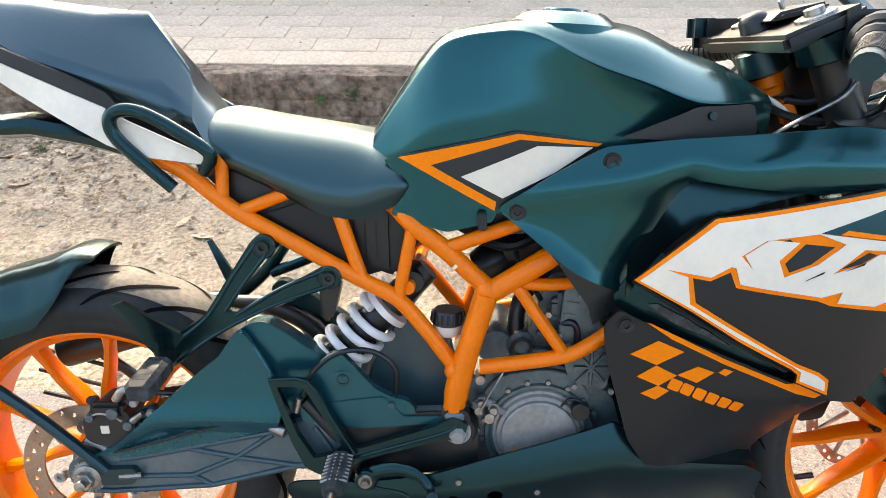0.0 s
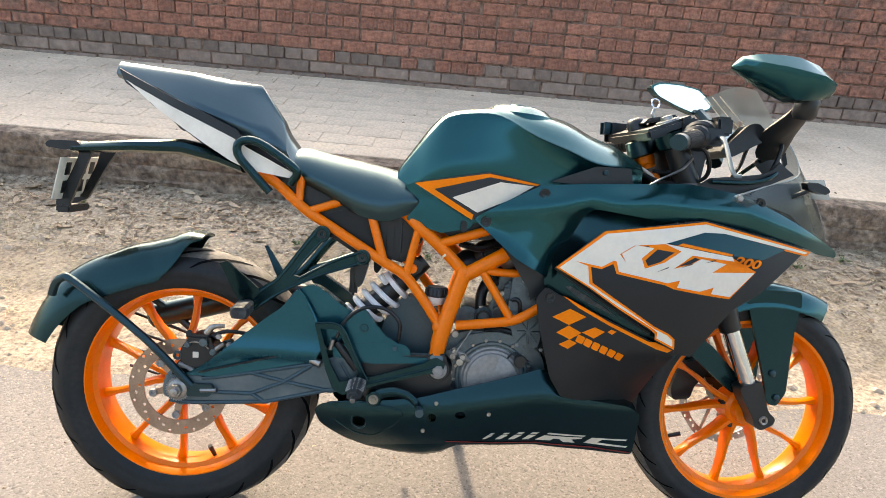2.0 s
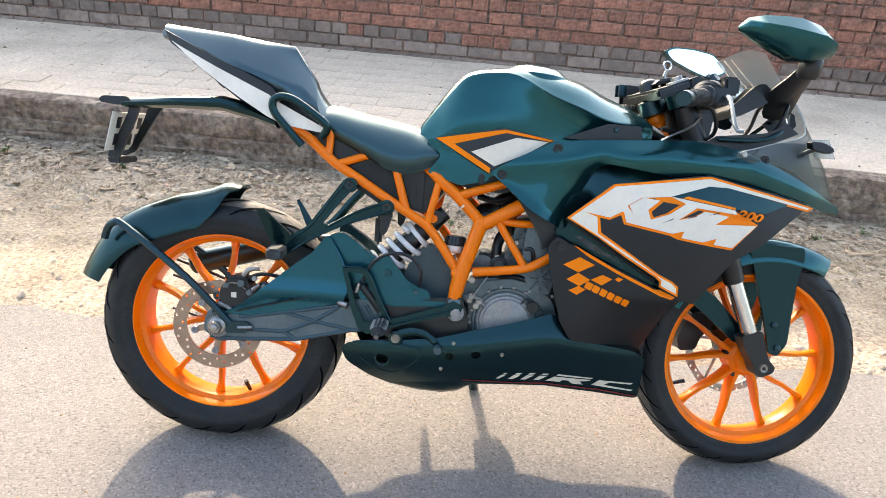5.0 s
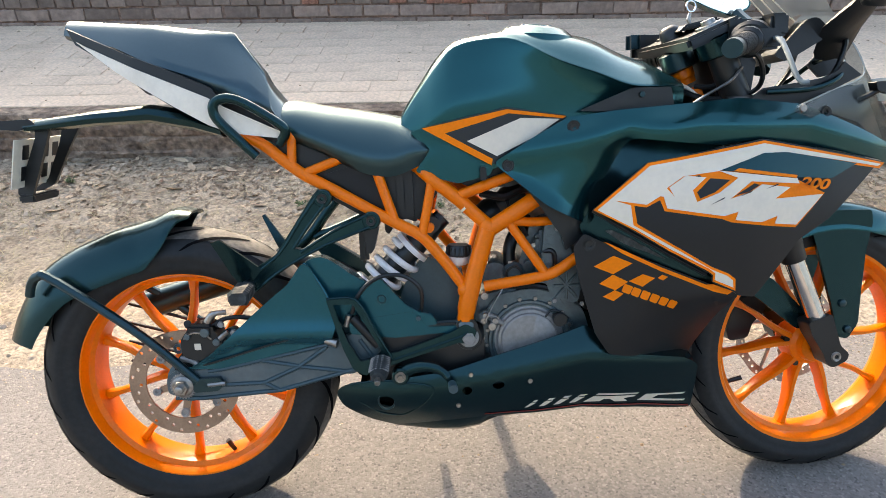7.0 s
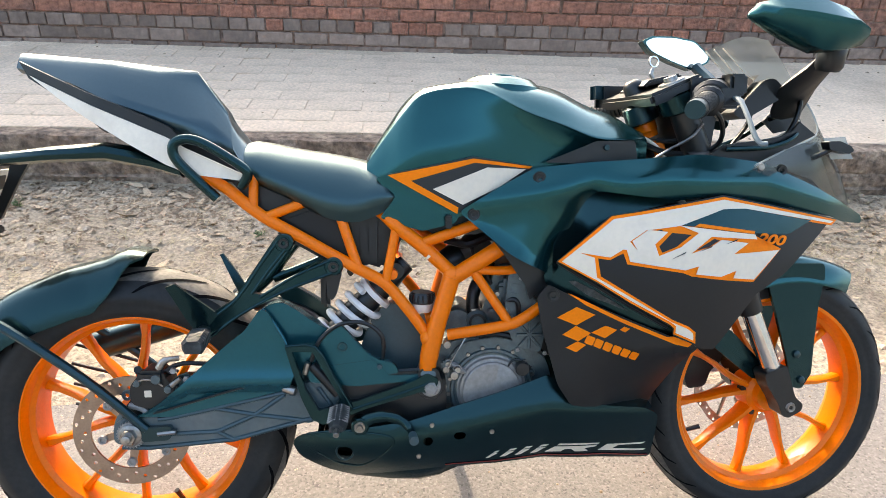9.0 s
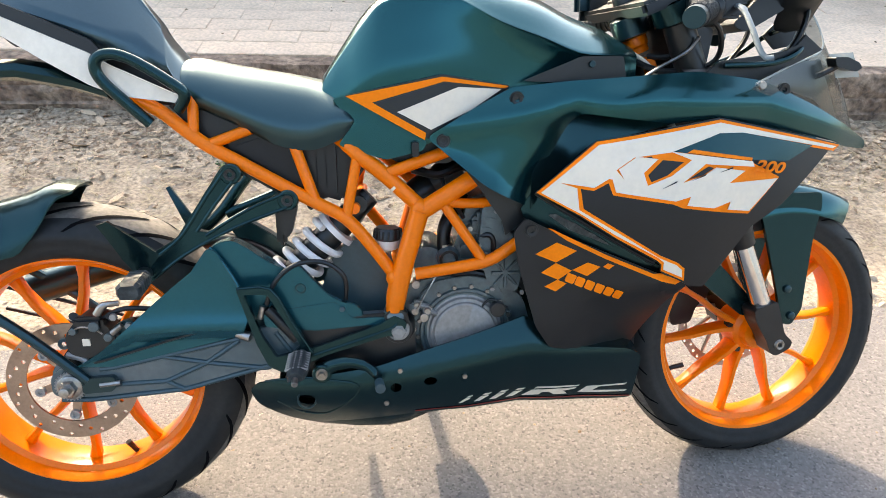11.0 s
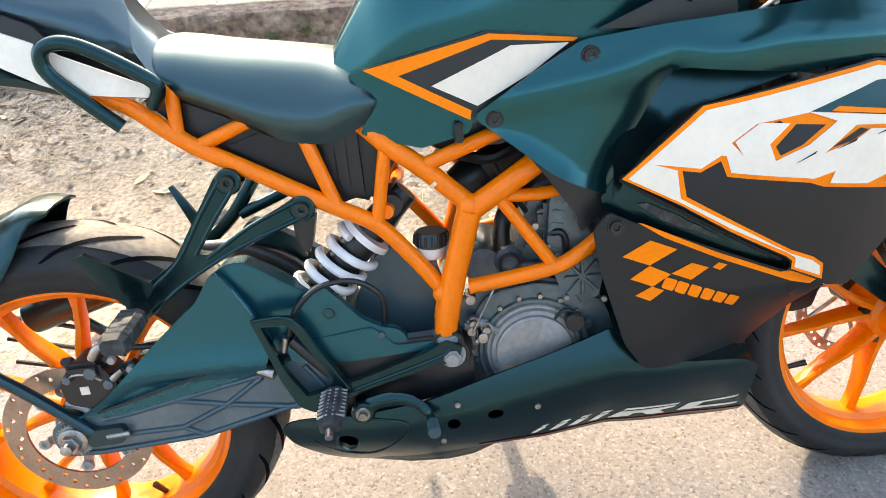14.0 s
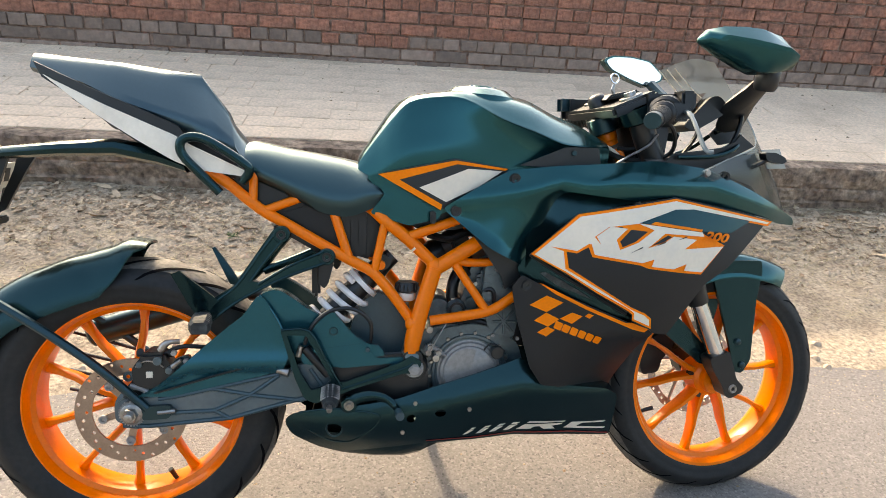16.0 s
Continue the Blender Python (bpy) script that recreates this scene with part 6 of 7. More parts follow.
for k in range(4):
    part("guard_rod", tube([P(-0.20, 0.42 - 0.045 * k, -0.125), P(0.02, 0.35 - 0.040 * k, -0.125)], 0.004, 8), M_BLACK, bike)
part("silencer", lathe(P(-0.15, 0.41, -0.125), P(0.34, 0.10, 0.01), [(0.0001, 0.0), (0.024, 0.0), (0.030, 0.006), (0.030, 0.30), (0.020, 0.33), (0.0001, 0.34)], 28), M_SATIN, bike, "dusty black silencer")
part("exhaust_link", tube([P(0.16, 0.50, -0.115), P(0.25, 0.50, -0.09), P(0.33, 0.46, -0.06), P(0.38, 0.36, -0.04)], 0.017, 12, 5), M_BLACK, bike)
# unseen plate added low on the far side to close a gap in the cast shadow
part("chain_guard", plate([(0.16, 0.305), (0.36, 0.264), (0.44, 0.250), (0.44, 0.340), (0.20, 0.365)], -0.130, -0.114, 0.004, 0.01), M_BLACK, bike, "unseen black plate added to fill out the cast shadow")
part("chain_run", plate([(0.0, 0.345), (0.0, 0.356), (0.55, 0.420), (0.55, 0.410)], -0.085, -0.072, 0.001), M_BLACK, bike)

# number plate holder
hold = new("plate_holder")
hold.parent = bike
hold.matrix_local = Matrix.Translation((0.0, -0.05, 0.0))
part("holder_arm", loft([[P(u, v + h * math.sin(a), 0.030 * math.cos(a)) for a in (k * math.pi / 5 for k in range(10))] for u, v, h in
     ((0.11, 0.794, 0.015), (0.06, 0.812, 0.019), (-0.02, 0.827, 0.018), (-0.12, 0.822, 0.015), (-0.20, 0.814, 0.013), (-0.25, 0.809, 0.011))]), M_PAN, hold)
part("plate_lamp", plate([(-0.302, 0.814), (-0.292, 0.822), (-0.235, 0.824), (-0.225, 0.812), (-0.26, 0.803), (-0.298, 0.807)], -0.02, 0.028, 0.003, 0.004), M_BLACK, hold)
for line, w0 in (([(-0.239, 0.816), (-0.212, 0.815), (-0.229, 0.772), (-0.252, 0.715), (-0.268, 0.678), (-0.285, 0.677), (-0.294, 0.682), (-0.290, 0.709), (-0.270, 0.735), (-0.247, 0.785)], -0.010), ([(-0.231, 0.811), (-0.195, 0.810), (-0.218, 0.775), (-0.243, 0.730), (-0.263, 0.694), (-0.310, 0.671), (-0.308, 0.682), (-0.275, 0.704), (-0.265, 0.727), (-0.243, 0.773)], -0.095)):
    part("holder_bracket", plate(line, w0, w0 + 0.010, 0.003, 0.004), M_BLACK, hold)
part("bracket_foot", block(P(-0.292, 0.667, 0.005), P(-0.262, 0.682, -0.095), 0.003), M_BLACK, hold)
part("reflector", block(P(-0.302, 0.667, -0.03), P(-0.292, 0.682, -0.07), 0.002), M_RED, hold)
bm = bmesh.new()
q = [P(-0.262, 0.787, -0.145), P(-0.262, 0.787, 0.045), P(-0.282, 0.697, 0.045), P(-0.282, 0.697, -0.145)]
n = (q[1] - q[0]).cross(q[2] - q[1]).normalized() * 0.002
top = [bm.verts.new(p) for p in q]
bot = [bm.verts.new(p + n) for p in q]
bm.faces.new(top)
bm.faces.new(bot[::-1])
for k in range(4):
    bm.faces.new((top[k], bot[k], bot[(k + 1) % 4], top[(k + 1) % 4]))
npl = part("number_plate", bm, M_PLATE, hold, "faded yellow-white number plate with dark bars")
for rr in range(2):
    for k in range(4):
        a = q[0].lerp(q[1], 0.12 + 0.2 * k)
        b = q[0].lerp(q[1], 0.24 + 0.2 * k)
        d = q[3] - q[0]
        bm = bmesh.new()
        quad = (a + d * (0.12 + 0.44 * rr), b + d * (0.12 + 0.44 * rr), b + d * (0.42 + 0.44 * rr), a + d * (0.42 + 0.44 * rr))
        lo = [bm.verts.new(p - n * 0.35) for p in quad]
        hi = [bm.verts.new(p + n * 1.35) for p in quad]
        bm.faces.new(lo)
        bm.faces.new(hi[::-1])
        for e in range(4):
            bm.faces.new((lo[e], hi[e], hi[(e + 1) % 4], lo[(e + 1) % 4]))
        part("dark_bar", bm, M_BLACK, npl)

# ---- front end, turned with the bars ----
front = new("steering_assembly")
front.parent = bike
front.matrix_local = TURN_F


def fork_pt(d, w):
    return P(1.303, 0.300, w) + A_DIR * d


for s in (1, -1):
    part("fork_slider", tube([fork_pt(0.03, s * 0.090), fork_pt(0.26, s * 0.090)], 0.0195, 20), M_CHROME, front, "dusty chrome fork tube")
    part("fork_tube", tube([fork_pt(0.245, s * 0.090), fork_pt(0.25, s * 0.090), fork_pt(0.66, s * 0.090), fork_pt(0.72, s * 0.09)], [0.0265, 0.0275, 0.0255, 0.0245], 20), M_BLACK, front)
    part("fork_boot", tube([fork_pt(0.215, s * 0.090), fork_pt(0.25, s * 0.090)], [0.024, 0.0265], 20), M_BLACK, front)
    foot = part("fork_foot", plate([(1.293, 0.384), (1.242, 0.368), (1.252, 0.340), (1.278, 0.300), (1.288, 0.274), (1.303, 0.268), (1.332, 0.282), (1.336, 0.296), (1.316, 0.314), (1.306, 0.345)], s * 0.070, s * 0.112, 0.006, 0.008), M_BLACK, front)
    bm = bmesh.new()
    lathe_into(bm, P(1.306, 0.292, s * 0.112), AX * s, [(0.004, -0.002), (0.005, 0.003), (0.009, 0.004), (0.011, 0.0)], 18)
    part("axle_end", bm, M_STEEL, foot)
    # fender side and stay
    part("fender_leg", plate([(1.255, 0.592), (1.398, 0.588), (1.402, 0.560), (1.391, 0.50), (1.387, 0.42), (1.385, 0.345), (1.364, 0.312), (1.340, 0.318), (1.326, 0.376), (1.290, 0.49)], s * 0.058, s * 0.066, 0.003, 0.008), M_PAN, front)
    for u, v in ((1.270, 0.352), (1.345, 0.392), (1.360, 0.334)):
        bm = bmesh.new()
        lathe_into(bm, P(u, v, s * 0.0665), AX * s, [(0.0, 0.006), (0.005, 0.006), (0.008, 0.004), (0.009, -0.002)], 14)
        part("fender_bolt", bm, M_SATIN, front)
    part("fender_blade", plate([(1.098, 0.462), (1.135, 0.485), (1.190, 0.452), (1.275, 0.368), (1.270, 0.345), (1.247, 0.342)], s * 0.060, s * 0.068, 0.003, 0.008), M_PAN, front)
rings = []
for k in range(17):
    f = k / 16
    th = radians(58 + 92 * f)
    rr = lerp_table([(0, 0.325), (0.15, 0.318), (0.6, 0.312), (1, 0.310)], f)
    hw = lerp_table([(0, 0.052), (0.1, 0.068), (0.6, 0.070), (1, 0.060)], f)
    ring = []
    for q in range(11):
        x = -1 + q / 5
        r2 = rr - 0.050 * abs(x) ** 3.5
        ring.append(P(1.322 + r2 * math.cos(th), 0.288 + r2 * math.sin(th), hw * math.copysign(abs(x) ** 0.8, x)))
    c = P(1.322, 0.288, 0)
    inner = [p + (c - Vector((p.x, 0, p.z))).normalized() * 0.004 for p in ring]
    rings.append(ring + inner[::-1])
part("front_fender", loft(rings), M_TEAL, front, "matte dark front fender", angle=45)
part("front_caliper", plate([(1.160, 0.285), (1.152, 0.315), (1.172, 0.372), (1.205, 0.392), (1.250, 0.380), (1.240, 0.345), (1.215, 0.325), (1.205, 0.290)], -0.100, -0.045, 0.008, 0.01), M_BLACK, front, "black front brake caliper")
part("brake_hose", tube([P(1.235, 0.40, -0.07), P(1.20, 0.46, -0.05), P(1.18, 0.56, 0.02), P(1.14, 0.68, 0.03)], 0.005, 8, 5), M_BLACK, front)
part("lower_yoke", plate([(1.185, 0.62), (1.23, 0.645), (1.175, 0.70), (1.14, 0.68)], -0.125, 0.125, 0.01, 0.01), M_SATIN, front)
YK = fork_pt(0.700, 0)
TO_BARS = TURN_F.inverted()
part("top_yoke", plate([(YK.x - 0.055, YK.z - 0.030), (YK.x + 0.042, YK.z + 0.010), (YK.x + 0.034, YK.z + 0.034), (YK.x - 0.064, YK.z - 0.008)], -0.125, 0.125, 0.006), M_BLACK, front, "black cast top yoke")
for s in (1, -1):
    part("yoke_cap", lathe(fork_pt(0.715, s * 0.09), A_DIR, [(0.0001, 0.016), (0.012, 0.016), (0.013, 0.008), (0.024, 0.007), (0.026, 0.0), (0.026, -0.02)], 18), M_STEEL, front)
part("stem_nut", lathe(YK + P(-0.035, 0.0, 0), A_DIR, [(0.0001, 0.030), (0.010, 0.030), (0.016, 0.026), (0.020, 0.02), (0.022, 0.0)], 18), M_BLACK, front)
KEY = YK + P(0.004, 0.026, -0.01)
keyp = part("ignition_lock", lathe(KEY - A_DIR * 0.02, A_DIR, [(0.0001, 0.02), (0.014, 0.02), (0.018, 0.012), (0.020, -0.01)], 18), M_BLACK, front)
key = part("ignition_key", tube([KEY, KEY + A_DIR * 0.018, KEY + A_DIR * 0.024 + P(0.006, 0.006, 0)], [0.0030, 0.0042, 0.0036], 8), M_STEEL, keyp, "steel key in the lock")
RING = KEY + A_DIR * 0.030 + P(0.010, 0.014, 0)
part("key_ring", lathe(RING, P(0.3, 0.1, 1), [(0.0095, -0.0012), (0.0120, -0.0012), (0.0120, 0.0012), (0.0095, 0.0012)], 24, True), M_CHROME, keyp, "bright key ring")
for s in (1, -1):
    side = lambda u, v, w: Vector([a * b for a, b in zip(TO_BARS @ P(u, v, w), (1, s, 1))])
    G0, G1 = side(1.092, 0.934, 0.105), side(0.972, 0.907, 0.292)
    bar = part("clip_on_bar", tube([G0, G1], 0.011, 12), M_SATIN, front)
    gp = G0.lerp(G1, 0.42)
    grip = part("handle_grip", tube([gp, gp.lerp(G1, 0.05), G1], [0.019, 0.0165, 0.0165], 16), M_RUBBER, bar, "black rubber grip")
    part("bar_end", tube([G1, G1.lerp(G1 * 2 - gp, 0.14)], [0.0165, 0.0155], 16), M_SATIN, bar)
    ribs = []
    for k in range(12):
        h = (G1 - gp).length * (0.10 + 0.072 * k)
        ribs += [(0.0163, h - 0.0030), (0.0182, h - 0.0018), (0.0182, h + 0.0018), (0.0163, h + 0.0030)]
    part("grip_sleeve", lathe(gp, G1 - G0, ribs, 14), M_RUBBER, grip)
    sw = G0.lerp(G1, 0.30)
    part("switch_housing", lathe(sw, G1 - G0, [(0.0001, -0.024), (0.020, -0.024), (0.026, -0.018), (0.026, 0.018), (0.020, 0.024), (0.0001, 0.024)], 14), M_BLACK, front)
    part("clip_on_clamp", lathe(fork_pt(0.680, s * 0.09), A_DIR, [(0.029, -0.02), (0.037, -0.016), (0.037, 0.016), (0.029, 0.02)], 20, True), M_PAN, front)
    lev = [side(1.095, 0.932, 0.165), side(1.092, 0.922, 0.200), side(1.084, 0.895, 0.240), side(1.075, 0.862, 0.282), side(1.078, 0.850, 0.296), side(1.086, 0.850, 0.300)]
    part("brake_lever" if s > 0 else "clutch_lever", tube(lev, [0.0065] * 6 + [0.0046] * 14 + [0.0056] * 6, 10, 5, 0.7), M_SWING, front, "grey alloy lever with a ball end")
    part("lever_perch", block(tuple(min(a, b) for a, b in zip(sw + P(0.008, -0.016, s * 0.02), sw + P(0.048, 0.020, -s * 0.024))), tuple(max(a, b) for a, b in zip(sw + P(0.008, -0.016, s * 0.02), sw + P(0.048, 0.020, -s * 0.024))), 0.005), M_BLACK, front)
HR = TO_BARS @ P(1.074, 0.932, 0.135)
part("brake_fluid_box", block(HR + P(0.024, 0.002, 0.020), HR + P(0.056, 0.042, -0.028), 0.005), M_BLACK, front)
part("throttle_cable", tube([YK + P(0.0, -0.02, 0.17), YK + P(0.05, -0.05, 0.16), YK + P(0.07, -0.10, 0.12), YK + P(0.02, -0.13, 0.08)], 0.0045, 8, 6), M_BLACK, front)
part("steel_cable", tube([YK + P(0.04, -0.06, 0.12), YK + P(0.02, -0.085, 0.12), YK + P(-0.02, -0.11, 0.115), YK + P(-0.05, -0.135, 0.10)], 0.0030, 8, 6), M_STEEL, front)
part("wiring_loom", tube([P(0.982, 0.858, 0.040), P(0.998, 0.845, 0.055), P(1.010, 0.830, 0.066), P(1.020, 0.815, 0.07)], 0.0038, 8, 6), M_WHITE, front, "pale taped wiring")
part("wiring_loom", tube([P(1.010, 0.850, 0.050), P(1.035, 0.848, 0.066), P(1.06, 0.86, 0.08)], 0.005, 8, 6), M_BLACK, front)
part("wiring_loom", tube([P(0.99, 0.84, 0.050), P(1.02, 0.825, 0.075), P(1.06, 0.822, 0.09)], 0.006, 8, 6), M_BLACK, front)
part("throttle_housing", lathe(HR, TO_BARS.to_3x3() @ P(-0.12, -0.027, 0.187), [(0.0001, -0.03), (0.026, -0.03), (0.033, -0.024), (0.033, 0.020), (0.027, 0.026), (0.0001, 0.026)], 20), M_BLACK, front)
part("switch_block", block(HR + P(-0.03, 0.030, -0.012), HR + P(0.020, -0.020, -0.045), 0.006), M_BLACK, front)
part("switch_block", block(YK + P(-0.045, 0.018, -0.130), YK + P(0.005, -0.012, -0.175), 0.008), M_BLACK, front)
part("clutch_perch", block(YK + P(-0.065, 0.022, -0.135), YK + P(-0.045, 0.002, -0.160), 0.005), M_SATIN, front)
part("yoke_shroud", plate([(YK.x + 0.012, YK.z - 0.06), (YK.x + 0.015, YK.z - 0.01), (YK.x + 0.05, YK.z + 0.005), (YK.x + 0.09, YK.z - 0.05), (YK.x + 0.08, YK.z - 0.15), (YK.x + 0.025, YK.z - 0.16)], -0.062, 0.085, 0.012), M_BLACK, front)
part("steering_head", lathe(P(1.004, 0.890, 0), -A_DIR, [(0.0001, 0.0), (0.020, 0.0), (0.0225, 0.006), (0.0225, 0.020), (0.020, 0.024), (0.020, 0.034), (0.0001, 0.035)], 28), M_ORANGE, bike, "orange steering head tube")
part("steering_bearing", lathe(P(1.004, 0.890, 0) - A_DIR * 0.046, -A_DIR, [(0.0001, 0.0), (0.027, 0.0), (0.028, 0.01), (0.026, 0.08), (0.0001, 0.085)], 24), M_BLACK, bike)
part("head_gusset", plate([(1.012, 0.850), (1.032, 0.852), (1.046, 0.818), (1.025, 0.815)], -0.03, 0.042, 0.004), M_ORANGE, bike)
part("head_collar", lathe(P(1.004, 0.890, 0), -A_DIR, [(0.020, -0.040), (0.032, -0.034), (0.034, 0.000), (0.026, 0.004)], 28, True), M_SATIN, bike)
part("yoke_bolt_cover", plate([(YK.x - 0.045, YK.z + 0.012), (YK.x - 0.030, YK.z + 0.026), (YK.x + 0.030, YK.z + 0.040), (YK.x + 0.034, YK.z + 0.030)], -0.055, 0.05, 0.004), M_BLACK, front)

# dash, screens, mirrors
part("dash_panel", plate([(1.146, 0.902), (1.205, 0.966), (1.226, 0.970), (1.250, 0.946), (1.240, 0.930), (1.172, 0.890)], -0.080, 0.080, 0.006, 0.010), M_BLACK, bike, "black instrument panel")
bm = bmesh.new()
vs = [bm.verts.new(P(*p)) for p in ((1.165, 0.925, -0.07), (1.165, 0.925, 0.07), (1.210, 0.974, 0.06), (1.210, 0.974, -0.06))]
for p in vs:
    p.co += P(-0.004, 0.004, 0)
bm.faces.new(vs)
part("dash_glass", bm, M_MIRROR, bike, "glossy instrument glass")
part("inner_cowl", loft([[P(u, v, w) for u, v, w in r] for r in (
    [(1.06, 0.825, 0.100), (1.20, 0.812, 0.085), (1.33, 0.775, 0.065), (1.43, 0.715, 0.02)],
    [(1.06, 0.83, 0.085), (1.20, 0.835, 0.070), (1.33, 0.845, 0.050), (1.37, 0.85, 0.015)],
    [(1.06, 0.80, 0.06), (1.18, 0.80, 0.05), (1.28, 0.80, 0.04), (1.36, 0.79, 0.01)],
    [(1.06, 0.80, -0.06), (1.18, 0.80, -0.05), (1.28, 0.80, -0.04), (1.36, 0.79, -0.01)],
    [(1.06, 0.83, -0.085), (1.20, 0.835, -0.070), (1.33, 0.845, -0.050), (1.37, 0.85, -0.015)],
    [(1.06, 0.825, -0.100), (1.20, 0.812, -0.085), (1.33, 0.775, -0.065), (1.43, 0.715, -0.02)])], False, False), M_BLACK, bike, "black inner cowl")


def screen_mesh(rows, thick=0.003):
    """A moulded screen between rows of points from right to left."""
    cols = [spline(r, 5) for r in rows]
    cols = [spline([c[i] for c in cols], 4) for i in range(len(cols[0]))]
    bm = bmesh.new()
    grid = [[bm.verts.new(p) for p in c] for c in cols]
    for a, b in zip(grid, grid[1:]):
        for i in range(len(a) - 1):
            bm.faces.new((a[i], a[i + 1], b[i + 1], b[i]))
    return bm


def mirrored(right):
    """Points from the right edge to the mid-line, and on to the left."""
    return [P(*p) for p in right] + [P(u, v, -w) for u, v, w in right[-2::-1]]


BASE = mirrored([(1.148, 0.790, 0.202), (1.280, 0.757, 0.132), (1.381, 0.734, 0.080), (1.503, 0.701, 0.0)])
MID = mirrored([(1.152, 0.794, 0.202), (1.281, 0.792, 0.130), (1.392, 0.796, 0.068), (1.462, 0.790, 0.0)])
TOP = mirrored([(1.156, 0.798, 0.200), (1.267, 0.826, 0.122), (1.380, 0.862, 0.052), (1.362, 0.945, 0.0)])
part("smoked_windscreen", screen_mesh([BASE, MID, TOP]), M_SCREEN, bike, "smoked plastic windscreen with scratches", angle=80, set_out=False)
part("windscreen_edge", tube(TOP, 0.0020, 6, 6), M_CLEAR, bike, set_out=False)
part("inner_cowl_wall", plate([(1.077, 0.793), (1.134, 0.835), (1.201, 0.843), (1.248, 0.850), (1.275, 0.862), (1.288, 0.879), (1.324, 0.853), (1.198, 0.795), (1.118, 0.786)], 0.120, 0.126, 0.001), M_BLACK, bike, "black tray under the instruments", set_out=False)
part("inner_cowl_wall", plate([(1.329, 0.886), (1.376, 0.934), (1.409, 0.915), (1.417, 0.888), (1.400, 0.868), (1.357, 0.859)], -0.066, -0.060, 0.001), M_BLACK, bike, "black tray under the instruments", set_out=False)
part("dash_surround", tube([P(1.13, 0.835, 0.098), P(1.22, 0.840, 0.098), P(1.272, 0.862, 0.090), P(1.300, 0.895, 0.050), P(1.306, 0.905, 0.0), P(1.300, 0.895, -0.050), P(1.272, 0.862, -0.090), P(1.22, 0.840, -0.098)], 0.005, 10, 5, 0.6), M_PAN, bike, "black rim round the instruments")
for sg in (1, -1):
    part("screen_bolt", lathe(P(1.172, 0.795, sg * 0.192), AX * sg, [(0.0001, 0.004), (0.006, 0.004), (0.008, 0.0)], 12), M_STEEL, bike, set_out=False)
part("clear_screen", screen_mesh([
    [P(1.296, 0.938, 0.055), P(1.286, 0.950, -0.01), P(1.238, 0.975, -0.085)],
    [P(1.264, 0.992, 0.052), P(1.248, 1.008, -0.01), P(1.206, 1.010, -0.09)],
    [P(1.228, 1.046, 0.045), P(1.205, 1.062, -0.01), P(1.165, 1.045, -0.09)]]), M_CLEAR, bike, "clear scratched wind deflector", angle=80)
for k in range(3):
    w = -0.075 + 0.018 * k
    part("deflector_stripe", tube([P(1.168 + 0.010 * k, 1.046, w - 0.01), P(1.232 + 0.012 * k, 0.975, w)], 0.0016, 6), M_WHITE, bike)
for s in (1, -1):
    part("dash_frame", tube([P(1.222, 0.816, s * 0.085), P(1.27, 0.88, s * 0.080), P(1.285, 0.935, s * 0.070), P(1.29, 0.945, 0.0)], 0.005, 8, 5), M_BLACK, bike)
# right mirror
mr = new("mirror")
mr.parent = bike
part("mirror_stalk", loft([[P(u + a * math.cos(t), v + b * math.sin(t), w + 0.014 * math.sin(t)) for t in (k * math.pi / 4 for k in range(8))] for u, v, w, a, b in
     ((1.285, 0.900, 0.085, 0.034, 0.016), (1.278, 0.940, 0.125, 0.038, 0.022), (1.285, 0.972, 0.175, 0.026, 0.022), (1.288, 0.992, 0.200, 0.022, 0.022))]), M_BLACK, mr, set_out=False)
part("mirror_joint", lathe(P(1.284, 0.990, 0.205), P(0, 1, 0.3), [(0.0001, -0.024), (0.020, -0.024), (0.024, -0.016), (0.024, 0.014), (0.020, 0.02), (0.0001, 0.02)], 20), M_BLACK, mr, set_out=False)
rings = []
# each row: u, top v, bottom v, half depth
for u, hi, lo, d in ((1.108, 1.058, 1.050, 0.004), (1.124, 1.074, 1.042, 0.020), (1.152, 1.079, 1.026, 0.034), (1.190, 1.078, 1.006, 0.044), (1.222, 1.074, 0.992, 0.048), (1.258, 1.060, 0.993, 0.046), (1.284, 1.038, 0.999, 0.034), (1.296, 1.022, 1.008, 0.010)):
    wc = 0.228 + 0.20 * (u - 1.11)
    m = (hi + lo) / 2
    rings.append([P(u, hi, wc - 0.35 * d), P(u, hi, wc + 0.35 * d), P(u, 0.62 * hi + 0.38 * lo, wc + d), P(u, 0.35 * hi + 0.65 * lo, wc + 0.92 * d), P(u, lo, wc + 0.40 * d), P(u, lo, wc - 0.5 * d), P(u, m, wc - d)])
part("mirror_housing", loft(rings), M_TEAL, mr, "faceted teal-black mirror housing", angle=42, set_out=False)
# left mirror, its glass towards the rider
ml = new("mirror")
ml.parent = bike
LM = [(1.097, 1.074), (1.125, 1.087), (1.190, 1.090), (1.255, 1.084), (1.305, 1.050), (1.300, 1.035), (1.250, 1.014), (1.185, 1.030), (1.12, 1.052)]
LW = lambda u, v: -0.190 - 0.35 * (u - 1.10)
part("mirror_housing", sheet(rounded(LM, 0.01), LW, 0.03, 0.04), M_TEAL, ml, set_out=False)
part("mirror_glass", sheet([(1.2 + (u - 1.2) * 0.94, 1.052 + (v - 1.052) * 0.9) for u, v in rounded(LM, 0.012)], lambda u, v: LW(u, v) + 0.002, 0.0015, 0), M_MIRROR, ml, "bright mirror glass", set_out=False)
